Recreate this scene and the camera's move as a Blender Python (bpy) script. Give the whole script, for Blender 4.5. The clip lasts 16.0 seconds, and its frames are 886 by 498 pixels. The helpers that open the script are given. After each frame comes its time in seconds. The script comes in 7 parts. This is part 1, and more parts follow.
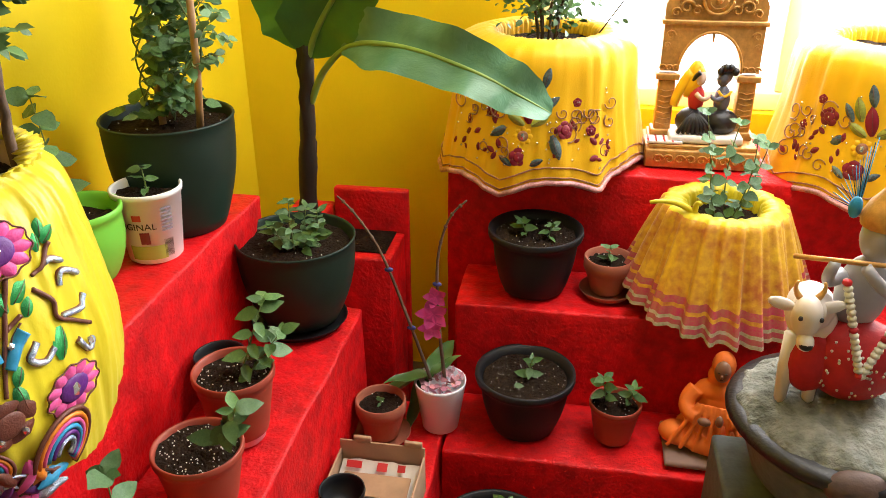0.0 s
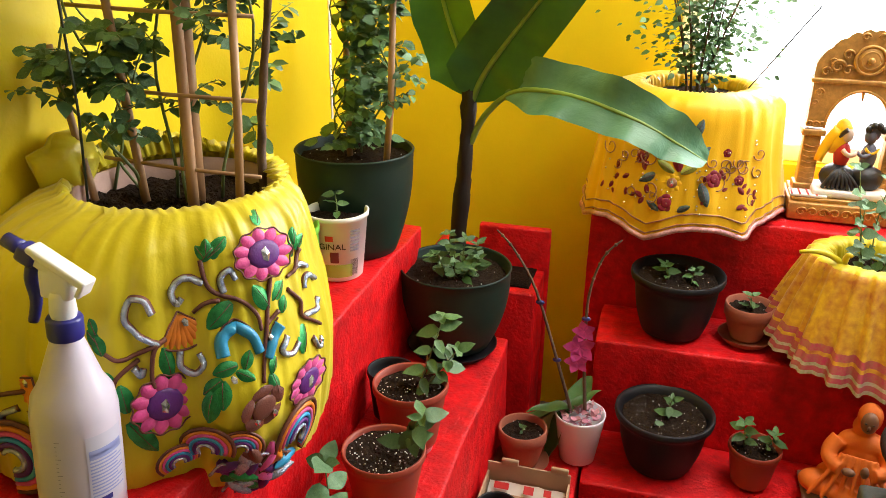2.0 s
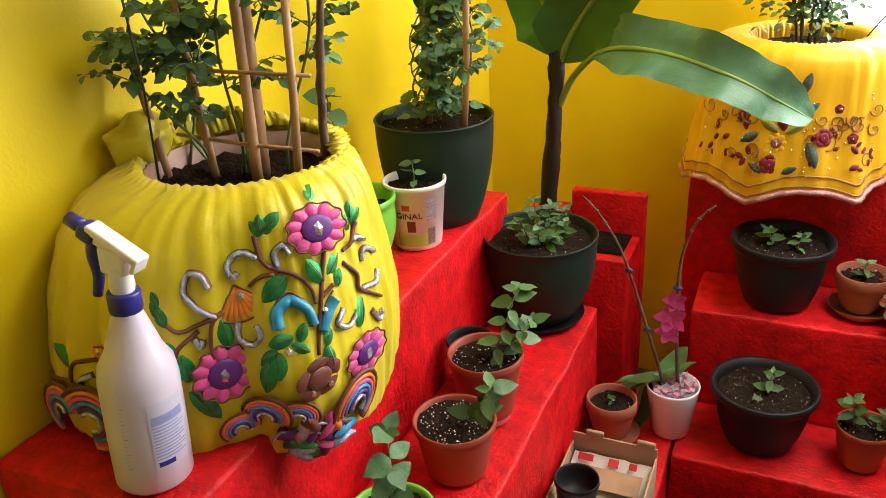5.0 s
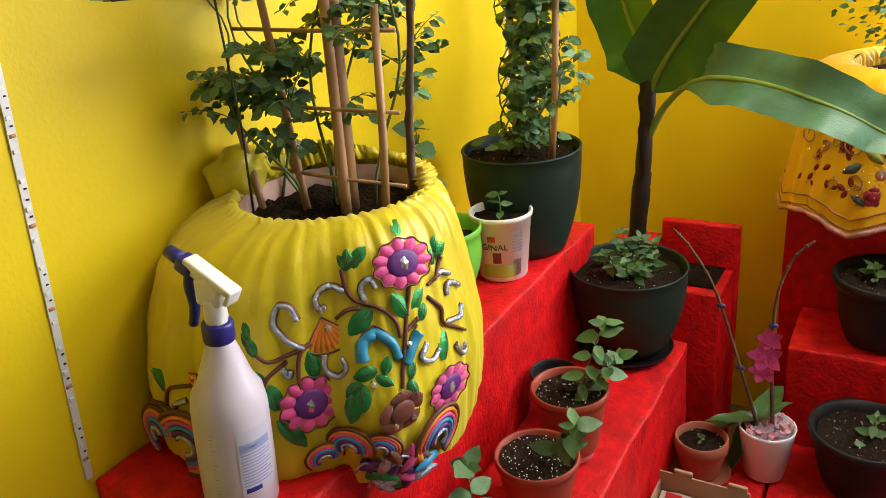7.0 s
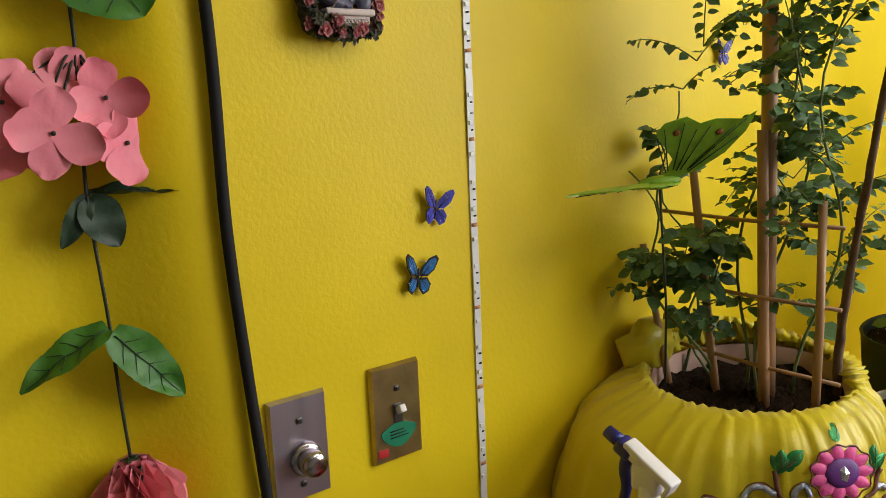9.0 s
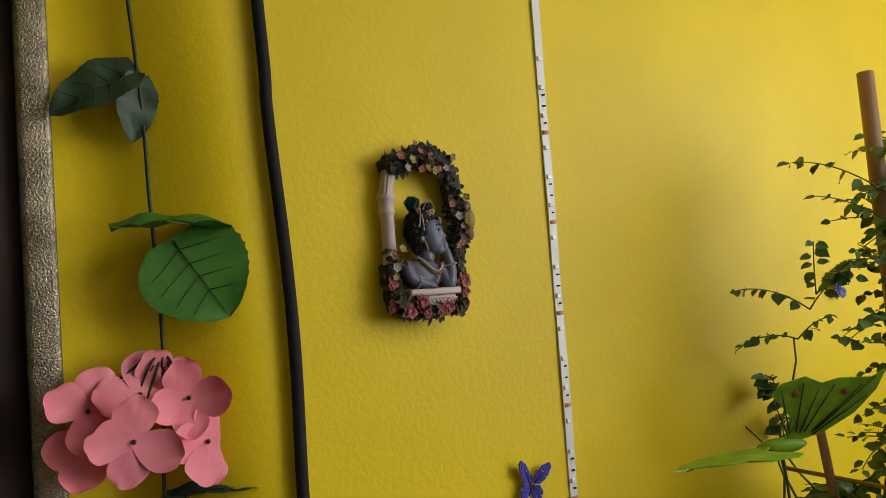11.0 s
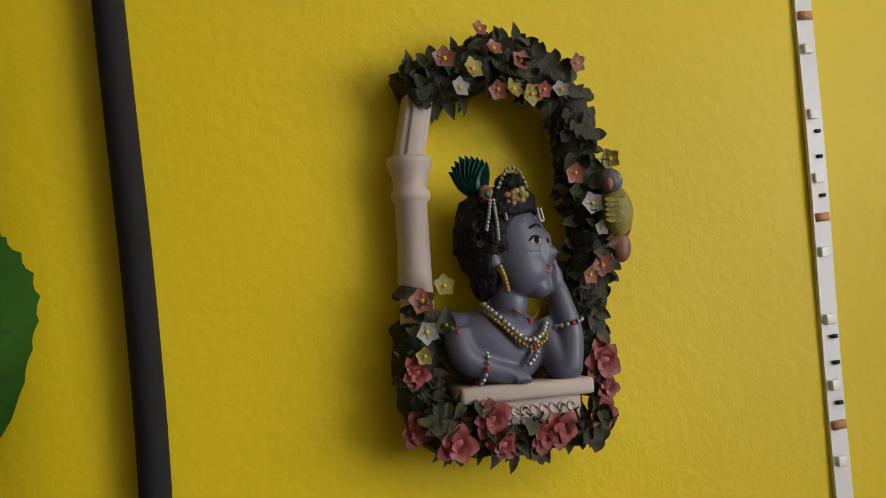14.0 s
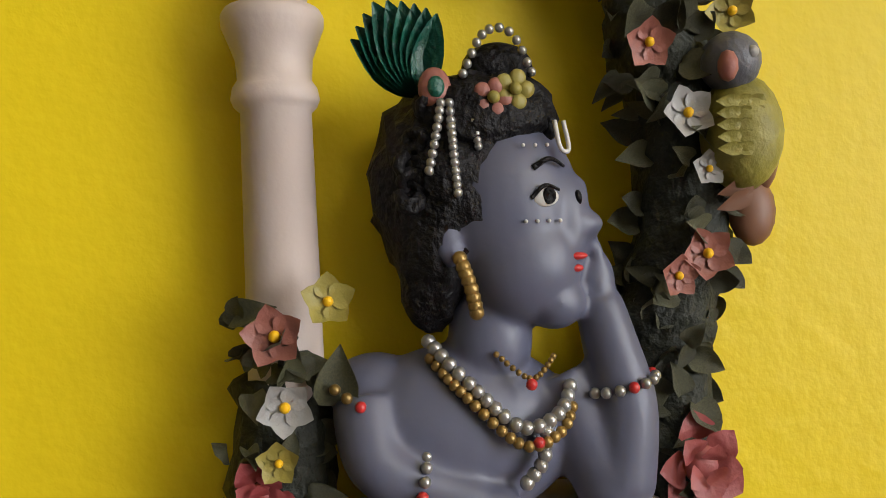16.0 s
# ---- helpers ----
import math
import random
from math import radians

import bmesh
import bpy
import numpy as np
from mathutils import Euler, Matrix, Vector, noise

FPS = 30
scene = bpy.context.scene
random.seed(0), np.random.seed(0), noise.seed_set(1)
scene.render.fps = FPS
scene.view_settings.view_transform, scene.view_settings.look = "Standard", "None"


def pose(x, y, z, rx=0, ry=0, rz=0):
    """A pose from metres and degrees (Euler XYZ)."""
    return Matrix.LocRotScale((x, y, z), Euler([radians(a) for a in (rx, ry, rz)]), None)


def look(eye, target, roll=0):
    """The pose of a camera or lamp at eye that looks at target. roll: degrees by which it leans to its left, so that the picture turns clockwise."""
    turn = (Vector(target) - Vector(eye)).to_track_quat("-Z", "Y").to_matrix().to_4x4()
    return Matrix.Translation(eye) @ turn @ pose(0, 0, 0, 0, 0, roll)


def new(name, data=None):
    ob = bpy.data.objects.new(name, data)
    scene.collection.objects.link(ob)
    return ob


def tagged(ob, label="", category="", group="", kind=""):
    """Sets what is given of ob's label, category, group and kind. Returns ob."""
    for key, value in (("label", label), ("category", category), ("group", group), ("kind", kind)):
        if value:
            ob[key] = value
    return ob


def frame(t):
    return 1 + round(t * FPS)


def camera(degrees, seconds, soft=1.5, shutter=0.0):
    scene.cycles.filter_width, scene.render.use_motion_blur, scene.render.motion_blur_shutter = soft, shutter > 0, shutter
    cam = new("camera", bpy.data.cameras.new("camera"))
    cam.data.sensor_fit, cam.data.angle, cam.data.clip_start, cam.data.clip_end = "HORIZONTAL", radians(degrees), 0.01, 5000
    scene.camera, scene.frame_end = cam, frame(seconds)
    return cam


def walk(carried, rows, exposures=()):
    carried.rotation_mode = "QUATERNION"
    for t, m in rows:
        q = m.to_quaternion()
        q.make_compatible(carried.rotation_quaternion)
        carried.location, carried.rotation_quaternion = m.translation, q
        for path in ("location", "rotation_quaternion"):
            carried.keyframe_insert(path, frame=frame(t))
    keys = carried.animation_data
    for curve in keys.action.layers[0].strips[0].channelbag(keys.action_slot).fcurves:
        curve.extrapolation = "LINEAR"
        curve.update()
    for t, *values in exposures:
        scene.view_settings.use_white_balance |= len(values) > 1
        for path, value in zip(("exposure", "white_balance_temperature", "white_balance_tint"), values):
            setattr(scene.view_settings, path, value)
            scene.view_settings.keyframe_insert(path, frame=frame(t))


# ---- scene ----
cam = camera(58.0, 16.0, soft=0.7)
PATH = [
    (0, (0.936, 0.332, 1.444), (0.621, 2.105, 0.573), -0.2),
    (0.5, (0.869, 0.292, 1.45), (0.492, 2.071, 0.617), -0.3),
    (1, (0.85, 0.256, 1.451), (0.428, 2.04, 0.654), -0.3),
    (1.5, (0.822, 0.223, 1.448), (0.342, 2.004, 0.676), -0.0),
    (2, (0.793, 0.196, 1.451), (0.29, 1.977, 0.693), 0.7),
    (2.5, (0.775, 0.172, 1.453), (0.279, 1.96, 0.706), 0.8),
    (3, (0.788, 0.181, 1.439), (0.221, 1.922, 0.636), 0.1),
    (3.5, (0.821, 0.208, 1.437), (0.121, 1.884, 0.599), -1.4),
    (3.7, (0.827, 0.217, 1.431), (0.077, 1.868, 0.587), -2.1),
    (5.8, (0.882, 0.251, 1.469), (0.071, 1.877, 0.634), -4.5),
    (6, (0.88, 0.25, 1.469), (0.043, 1.87, 0.648), -4.7),
    (6.5, (0.875, 0.259, 1.472), (-0.049, 1.84, 0.668), -4.9),
    (7, (0.87, 0.254, 1.474), (-0.116, 1.81, 0.695), -5.3),
    (7.5, (0.85, 0.228, 1.496), (-0.323, 1.69, 0.797), -6.7),
    (8, (0.833, 0.205, 1.524), (-0.56, 1.517, 0.941), -7.8),
    (8.5, (0.806, 0.177, 1.562), (-0.685, 1.4, 1.035), -7.2),
    (9, (0.747, 0.139, 1.581), (-0.803, 1.323, 1.139), -6.0),
    (9.5, (0.743, 0.13, 1.626), (-0.844, 1.312, 1.335), -5.8),
    (10, (0.772, 0.152, 1.660), (-0.836, 1.333, 1.531), -6.5),
    (10.2, (0.774, 0.153, 1.666), (-0.846, 1.323, 1.594), -6.8),
    (12.3, (0.541, 0.331, 1.679), (-1.290, 1.140, 1.755), -8.1),
    (12.5, (0.514, 0.349, 1.681), (-1.324, 1.132, 1.759), -8.0),
    (13, (0.447, 0.393, 1.686), (-1.422, 1.102, 1.765), -7.8),
    (13.5, (0.387, 0.440, 1.692), (-1.501, 1.094, 1.773), -7.5),
    (14, (0.334, 0.478, 1.695), (-1.574, 1.073, 1.768), -7.3),
    (14.5, (0.285, 0.511, 1.695), (-1.642, 1.044, 1.749), -6.7),
    (15, (0.240, 0.535, 1.700), (-1.704, 1.002, 1.732), -6.3),
    (15.5, (0.202, 0.556, 1.702), (-1.757, 0.958, 1.710), -6.3),
    (16, (0.167, 0.570, 1.700), (-1.805, 0.902, 1.681), -6.6),
]
walk(cam, [(t, look(eye, target, roll)) for t, eye, target, roll in PATH],
     exposures=[(0, 0.52), (3.5, 0.48), (6.0, 0.44), (7.5, 0.08), (9.0, -0.45), (10.2, -0.76), (12.5, -0.80), (14.0, -0.82), (15.0, -0.74), (15.5, -0.52), (16.0, -0.22)])

# ---- light ----
world = bpy.data.worlds.new("world")
scene.world = world
world.use_nodes = True
wt = world.node_tree
sky = wt.nodes.new("ShaderNodeTexSky")
sky.sky_type, sky.sun_disc, sky.sun_elevation, sky.sun_rotation = "NISHITA", False, radians(38), radians(20)
wt.links.new(sky.outputs[0], wt.nodes["Background"].inputs[0])
wt.nodes["Background"].inputs[1].default_value = 0.12


def lamp(name, m, energy, sx, sy, colour):
    d = bpy.data.lights.new(name, "AREA")
    d.shape, d.size, d.size_y, d.energy, d.color = "RECTANGLE", sx, sy, energy, colour
    ob = new(name, d)
    ob.matrix_world = m
    return ob


lamp("window_daylight", look((1.62, 2.40, 1.62), (0.50, 0.7, 1.35)), 54, 1.5, 1.2, (0.96, 0.98, 1.0))
# Added soft fill from above; its source is unseen and assumed.
lamp("overhead_fill_light", look((1.42, 1.60, 2.52), (1.38, 1.58, 0)), 22, 1.15, 0.5, (1.0, 0.96, 0.9))


# ---- materials ----
def mat(name, colour, rough=0.6, var=0.12, scale=30, bump=0.1, bscale=200, metal=0.0, sheen=0.0, spec=0.5, coat=0.0,
        other=None, trans=0.0, obj_var=0.0, sub=0.0, stretch=(1, 1, 1), dist=0.002):
    m = bpy.data.materials.new(name)
    m.use_nodes = True
    t = m.node_tree
    b = t.nodes["Principled BSDF"]
    tc = t.nodes.new("ShaderNodeTexCoord")
    mp = t.nodes.new("ShaderNodeMapping")
    mp.inputs["Scale"].default_value = stretch
    t.links.new(tc.outputs["Object"], mp.inputs[0])
    n1 = t.nodes.new("ShaderNodeTexNoise")
    n1.inputs["Scale"].default_value, n1.inputs["Detail"].default_value = scale, 6
    t.links.new(mp.outputs[0], n1.inputs["Vector"])
    n2 = t.nodes.new("ShaderNodeTexNoise")
    n2.inputs["Scale"].default_value, n2.inputs["Detail"].default_value = scale * 0.13, 3
    t.links.new(mp.outputs[0], n2.inputs["Vector"])
    add = t.nodes.new("ShaderNodeMath")
    add.operation = "ADD"
    t.links.new(n1.outputs[0], add.inputs[0])
    t.links.new(n2.outputs[0], add.inputs[1])
    r = t.nodes.new("ShaderNodeMapRange")
    r.inputs[1].default_value, r.inputs[2].default_value = 0.7, 1.3
    t.links.new(add.outputs[0], r.inputs[0])
    mx = t.nodes.new("ShaderNodeMix")
    mx.data_type = "RGBA"
    c2 = other or tuple(min(1, c * (1 + var)) for c in colour)
    c1 = colour if other else tuple(c * (1 - var) for c in colour)
    mx.inputs[6].default_value, mx.inputs[7].default_value = (*c1, 1), (*c2, 1)
    t.links.new(r.outputs[0], mx.inputs[0])
    out = mx.outputs[2]
    if obj_var:
        oi = t.nodes.new("ShaderNodeObjectInfo")
        hs = t.nodes.new("ShaderNodeHueSaturation")
        mr = t.nodes.new("ShaderNodeMapRange")
        mr.inputs[3].default_value, mr.inputs[4].default_value = 1 - obj_var, 1 + obj_var
        t.links.new(oi.outputs["Random"], mr.inputs[0])
        t.links.new(mr.outputs[0], hs.inputs["Value"])
        t.links.new(out, hs.inputs["Color"])
        out = hs.outputs[0]
    t.links.new(out, b.inputs["Base Color"])
    b.inputs["Roughness"].default_value, b.inputs["Metallic"].default_value = rough, metal
    b.inputs["Specular IOR Level"].default_value = spec
    b.inputs["Sheen Weight"].default_value, b.inputs["Coat Weight"].default_value = sheen, coat
    b.inputs["Transmission Weight"].default_value = trans
    if sub:
        b.inputs["Subsurface Weight"].default_value = sub
        b.inputs["Subsurface Radius"].default_value = (0.01, 0.01, 0.01)
    if bump:
        nb = t.nodes.new("ShaderNodeTexNoise")
        nb.inputs["Scale"].default_value, nb.inputs["Detail"].default_value = bscale, 4
        t.links.new(mp.outputs[0], nb.inputs["Vector"])
        bp = t.nodes.new("ShaderNodeBump")
        bp.inputs["Strength"].default_value, bp.inputs["Distance"].default_value = bump, dist
        t.links.new(nb.outputs[0], bp.inputs["Height"])
        t.links.new(bp.outputs[0], b.inputs["Normal"])
    return m


WALL = mat("yellow_wall_paint", (0.78, 0.585, 0.012), 0.45, 0.07, 6, 0.16, 150, spec=0.22, dist=0.003)
# Mid beige picked for the unseen walls to lower bounced fill.
ROOM = mat("bounce_cut_beige", (0.40, 0.38, 0.34), 0.7, 0.06, 4)
CEIL = mat("ceiling_white", (0.78, 0.77, 0.73), 0.8, 0.04, 4)
FLOOR = mat("floor_vinyl", (0.22, 0.19, 0.16), 0.5, 0.2, 8)
RED = mat("red_velvet", (0.60, 0.004, 0.007), 0.55, 0.40, 34, 0.8, 120, sheen=0.0, spec=0.3, dist=0.004)
YCLOTH = mat("lemon_satin", (0.60, 0.485, 0.012), 0.38, 0.07, 20, 0.28, 55, sheen=0.1, spec=0.4, dist=0.004)
OCLOTH = mat("marigold_satin", (0.86, 0.48, 0.006), 0.45, 0.08, 14, 0.15, 420, sheen=0.1, spec=0.35)
SOIL = mat("potting_soil", (0.016, 0.010, 0.007), 0.95, 0.5, 90, 1.0, 160, other=(0.034, 0.020, 0.013), dist=0.01, spec=0.08)
PERL = mat("perlite", (0.75, 0.74, 0.70), 0.9, 0.1, 50)
DGREEN = mat("dark_green_plastic", (0.010, 0.026, 0.018), 0.5, 0.25, 10, 0.05, 90, spec=0.3)
BLACK = mat("black_plastic", (0.009, 0.009, 0.011), 0.5, 0.3, 14, 0.08, 120, spec=0.35)
REDPOT = mat("red_brown_plastic", (0.30, 0.045, 0.022), 0.5, 0.15, 12, 0.05, 90)
TERRA = mat("terracotta", (0.34, 0.10, 0.055), 0.8, 0.2, 18, 0.25, 220)
WHITE = mat("white_plastic", (0.80, 0.79, 0.78), 0.4, 0.03, 10, 0.02)
GLAZE = mat("white_glaze", (0.78, 0.74, 0.82), 0.2, 0.03, 10, 0)
PINKP = mat("pink_plastic", (0.72, 0.36, 0.42), 0.45, 0.06, 10, 0)
LIME = mat("lime_plastic", (0.16, 0.50, 0.05), 0.4, 0.1, 10, 0)
LEAF = mat("green_leaf", (0.045, 0.115, 0.030), 0.5, 0.3, 60, 0.2, 300, obj_var=0.25, other=(0.085, 0.17, 0.05))
HEAP = mat("climber_leaf_small", (0.055, 0.135, 0.040), 0.5, 0.3, 60, 0.2, 300, other=(0.13, 0.24, 0.085))
LEAF2 = mat("climber_leaf", (0.045, 0.12, 0.035), 0.55, 0.3, 60, 0.2, 300, obj_var=0.3, other=(0.10, 0.20, 0.075))
STEM = mat("green_stem", (0.12, 0.17, 0.05), 0.6, 0.2, 60)
BAMBOO = mat("bamboo_cane", (0.36, 0.20, 0.09), 0.55, 0.3, 40, 0.2, 120, stretch=(1, 1, 0.2))
BARK = mat("brown_bark", (0.11, 0.065, 0.04), 0.85, 0.4, 60, 0.6, 200)
BTRUNK = mat("banana_sheath", (0.006, 0.004, 0.003), 0.7, 0.5, 40, 0.6, 90, other=(0.03, 0.017, 0.008), stretch=(1, 1, 0.15))
BLEAF = mat("banana_leaf", (0.035, 0.13, 0.03), 0.38, 0.3, 25, 0.3, 120, other=(0.06, 0.20, 0.03))
BLEAF2 = mat("banana_leaf_back", (0.12, 0.26, 0.15), 0.42, 0.25, 25, 0.3, 120, other=(0.07, 0.19, 0.09), stretch=(1, 4, 1))
BRIB = mat("banana_rib", (0.20, 0.30, 0.05), 0.45, 0.15, 40)
CARD = mat("cardboard", (0.36, 0.22, 0.13), 0.85, 0.12, 20, 0.15, 200)
PAPER = mat("newsprint", (0.62, 0.56, 0.50), 0.8, 0.1, 20)
GOLD = mat("gold_paint", (0.50, 0.26, 0.07), 0.4, 0.3, 90, 0.3, 240, metal=0.35)
STONE = mat("grey_green_stone", (0.085, 0.10, 0.10), 0.7, 0.3, 50, 0.4, 150)
TAUPE = mat("taupe_cloth", (0.26, 0.17, 0.15), 0.9, 0.1, 60)
SAFFRON = mat("saffron_cloth", (0.74, 0.16, 0.015), 0.7, 0.12, 50)


# ---- mesh helpers ----
def island_var(m, k):
    """Leaf by leaf brightness of a joined heap."""
    t = m.node_tree
    b = t.nodes["Principled BSDF"]
    src = b.inputs["Base Color"].links[0].from_socket
    g, r, h = t.nodes.new("ShaderNodeNewGeometry"), t.nodes.new("ShaderNodeMapRange"), t.nodes.new("ShaderNodeHueSaturation")
    r.inputs[3].default_value, r.inputs[4].default_value = 1 - k, 1 + k
    t.links.new(g.outputs["Random Per Island"], r.inputs[0])
    t.links.new(r.outputs[0], h.inputs["Value"])
    t.links.new(src, h.inputs["Color"])
    t.links.new(h.outputs[0], b.inputs["Base Color"])


island_var(HEAP, 0.4)


def finish(bm, name, mats, smooth=True):
    bmesh.ops.recalc_face_normals(bm, faces=bm.faces)
    me = bpy.data.meshes.new(name)
    bm.to_mesh(me)
    bm.free()
    for m in (mats if isinstance(mats, (list, tuple)) else [mats]):
        me.materials.append(m)
    if smooth:
        me.polygons.foreach_set("use_smooth", [True] * len(me.polygons))
    return me


def part(name, bm, material, parent, label="", smooth=True):
    ob = new(name, finish(bm, name, material, smooth))
    ob.parent = parent
    return tagged(ob, label)


def thing(name, at, label, category, group="", kind=""):
    ob = new(name)
    ob.empty_display_size = 0.02
    ob.location = at
    return tagged(ob, label, category, group, kind)


def solid(name, bm, material, label, category, group="", kind="", at=(0, 0, 0), smooth=True):
    ob = new(name, finish(bm, name, material, smooth))
    ob.location = at
    return tagged(ob, label, category, group, kind)


def add_box(bm, x0, x1, y0, y1, z0, z1, bevel=0.0, m=None, mi=0):
    g = bmesh.ops.create_cube(bm, size=1, matrix=Matrix.Translation(((x0 + x1) / 2, (y0 + y1) / 2, (z0 + z1) / 2)) @ Matrix.Diagonal((x1 - x0, y1 - y0, z1 - z0, 1)))
    vs = g["verts"]
    if bevel:
        es = list({e for v in vs for e in v.link_edges})
        r = bmesh.ops.bevel(bm, geom=es, offset=bevel, segments=2, affect="EDGES", profile=0.6)
        vs = list({v for f in r["faces"] for v in f.verts} | {v for v in vs if v.is_valid})
    if m is not None:
        bmesh.ops.transform(bm, matrix=m, verts=vs)
    if mi:
        for f in {f for v in vs for f in v.link_faces}:
            f.material_index = mi
    return vs


def box(x0, x1, y0, y1, z0, z1, bevel=0.0):
    bm = bmesh.new()
    add_box(bm, x0, x1, y0, y1, z0, z1, bevel)
    return bm


def add_lathe(bm, prof, seg=40, m=Matrix(), warp=None, mi=0, cap0=False, cap1=False):
    rings = []
    for r, z in prof:
        ring = []
        for i in range(seg):
            a = 2 * math.pi * i / seg
            p = Vector((r * math.cos(a), r * math.sin(a), z))
            if warp:
                p = warp(p, a, r, z)
            ring.append(bm.verts.new(m @ p))
        rings.append(ring)
    for k in range(len(rings) - 1):
        for i in range(seg):
            j = (i + 1) % seg
            bm.faces.new((rings[k][i], rings[k][j], rings[k + 1][j], rings[k + 1][i])).material_index = mi
    if cap0:
        bm.faces.new(rings[0][::-1]).material_index = mi
    if cap1:
        bm.faces.new(rings[-1]).material_index = mi
    return rings


def lathe(prof, seg=40, warp=None, cap0=False, cap1=False):
    bm = bmesh.new()
    add_lathe(bm, prof, seg, warp=warp, cap0=cap0, cap1=cap1)
    return bm


def add_tube(bm, pts, r0, r1=None, seg=8, mi=0):
    r1 = r0 if r1 is None else r1
    pts = [Vector(p) for p in pts]
    n = len(pts)
    rings = []
    side = None
    for k, p in enumerate(pts):
        d = (pts[min(k + 1, n - 1)] - pts[max(k - 1, 0)]).normalized()
        if side is None:
            side = d.cross(Vector((0.3, 0.5, 0.81))).normalized()
        side = (side - d * side.dot(d)).normalized()
        up = d.cross(side)
        r = r0 + (r1 - r0) * k / max(1, n - 1)
        rings.append([bm.verts.new(p + (side * math.cos(2 * math.pi * i / seg) + up * math.sin(2 * math.pi * i / seg)) * r) for i in range(seg)])
    for k in range(n - 1):
        for i in range(seg):
            j = (i + 1) % seg
            bm.faces.new((rings[k][i], rings[k][j], rings[k + 1][j], rings[k + 1][i])).material_index = mi
    bm.faces.new(rings[0][::-1]).material_index = mi
    bm.faces.new(rings[-1]).material_index = mi


def tube(pts, r0, r1=None, seg=8):
    bm = bmesh.new()
    add_tube(bm, pts, r0, r1, seg)
    return bm


def bez(a, b, c, n=10):
    a, b, c = Vector(a), Vector(b), Vector(c)
    return [a * (1 - t) ** 2 + b * 2 * t * (1 - t) + c * t * t for t in (i / (n - 1) for i in range(n))]


def spline(pts, n=6):
    """Points of a smooth line through pts."""
    pts = [Vector(p) for p in pts]
    out = []
    for i in range(len(pts) - 1):
        p0, p1, p2, p3 = pts[max(i - 1, 0)], pts[i], pts[i + 1], pts[min(i + 2, len(pts) - 1)]
        for k in range(n):
            t = k / n
            out.append(0.5 * (2 * p1 + (p2 - p0) * t + (2 * p0 - 5 * p1 + 4 * p2 - p3) * t * t + (3 * p1 - p0 - 3 * p2 + p3) * t ** 3))
    return out + [pts[-1]]


def add_ball(bm, c, r, mi=0, seg=10, scale=(1, 1, 1), rot=None):
    m = Matrix.Translation(c) @ (rot or Matrix()) @ Matrix.Diagonal((r * scale[0], r * scale[1], r * scale[2], 1))
    rows = max(5, seg * 2 // 3)
    ends = [bm.verts.new(m @ Vector((0, 0, k))) for k in (1, -1)]
    rings = [[bm.verts.new(m @ Vector((math.sin(math.pi * k / rows) * math.cos(6.2832 * i / seg), math.sin(math.pi * k / rows) * math.sin(6.2832 * i / seg), math.cos(math.pi * k / rows)))) for i in range(seg)] for k in range(1, rows)]
    for i in range(seg):
        j = (i + 1) % seg
        bm.faces.new((ends[0], rings[0][i], rings[0][j])).material_index = mi
        bm.faces.new((ends[1], rings[-1][j], rings[-1][i])).material_index = mi
        for k in range(rows - 2):
            bm.faces.new((rings[k][i], rings[k + 1][i], rings[k + 1][j], rings[k][j])).material_index = mi
    return ends + [v for q in rings for v in q]


def leaf_bm(w=0.6, curl=0.15, fold=0.12, rows=5, bm=None, m=Matrix(), tip=1.0, mi=0):
    """A leaf of length 1 along y, its face up."""
    bm = bm or bmesh.new()
    prev = None
    for k in range(rows + 1):
        t = k / rows
        h = w / 2 * math.sin(math.pi * t ** 0.75) ** 0.8 if 0 < t < 1 else 0.012
        z = -curl * t * t + 0.04 * math.sin(t * 9)
        row = [bm.verts.new(m @ Vector((x, t, z + fold * abs(x) / (w / 2) * 0.5))) for x in (-h, 0, h)]
        if prev:
            for i in range(2):
                bm.faces.new((prev[i], prev[i + 1], row[i + 1], row[i])).material_index = mi
        prev = row
    return bm


LEAVES = [finish(leaf_bm(w, c, f), "leaf", LEAF) for w, c, f in ((0.55, 0.15, 0.12), (0.62, 0.35, 0.1), (0.5, 0.05, 0.2))]
LEAVES2 = [finish(leaf_bm(w, c, f), "leaf", LEAF2) for w, c, f in ((0.72, 0.15, 0.12), (0.8, 0.3, 0.1), (0.66, 0.05, 0.18))]


def leaf_heap(parent, places, material, rnd, name="foliage"):
    """Many small leaves joined: places gives (point, outward, size)."""
    vs, fs = [], []
    base = [(0, 0, 0), (-0.30, 0.3, 0.05), (0, 0.35, 0), (0.30, 0.3, 0.05), (-0.26, 0.68, 0.02), (0, 0.7, -0.06), (0.26, 0.68, 0.02), (0, 1, -0.16)]
    quads = ((0, 2, 1), (0, 3, 2), (1, 2, 5, 4), (2, 3, 6, 5), (4, 5, 7), (5, 6, 7))
    for p, out, size in places:
        aim = Vector((out.x, out.y, rnd.uniform(-0.8, 0.4))).normalized()
        up = Vector((rnd.uniform(-0.3, 0.9), rnd.uniform(-1.3, 0.1), 0.75))
        x = aim.cross(up).normalized()
        z = x.cross(aim)
        k = len(vs)
        vs += [tuple(p + (x * a + aim * b + z * c) * size) for a, b, c in base]
        fs += [tuple(k + i for i in q) for q in quads]
    me = bpy.data.meshes.new(name)
    me.from_pydata(vs, [], fs)
    me.materials.append(material)
    me.polygons.foreach_set("use_smooth", [True] * len(me.polygons))
    ob = new(name, me)
    ob.parent = parent
    return tagged(ob, "dense small green leaves", kind="stuff")


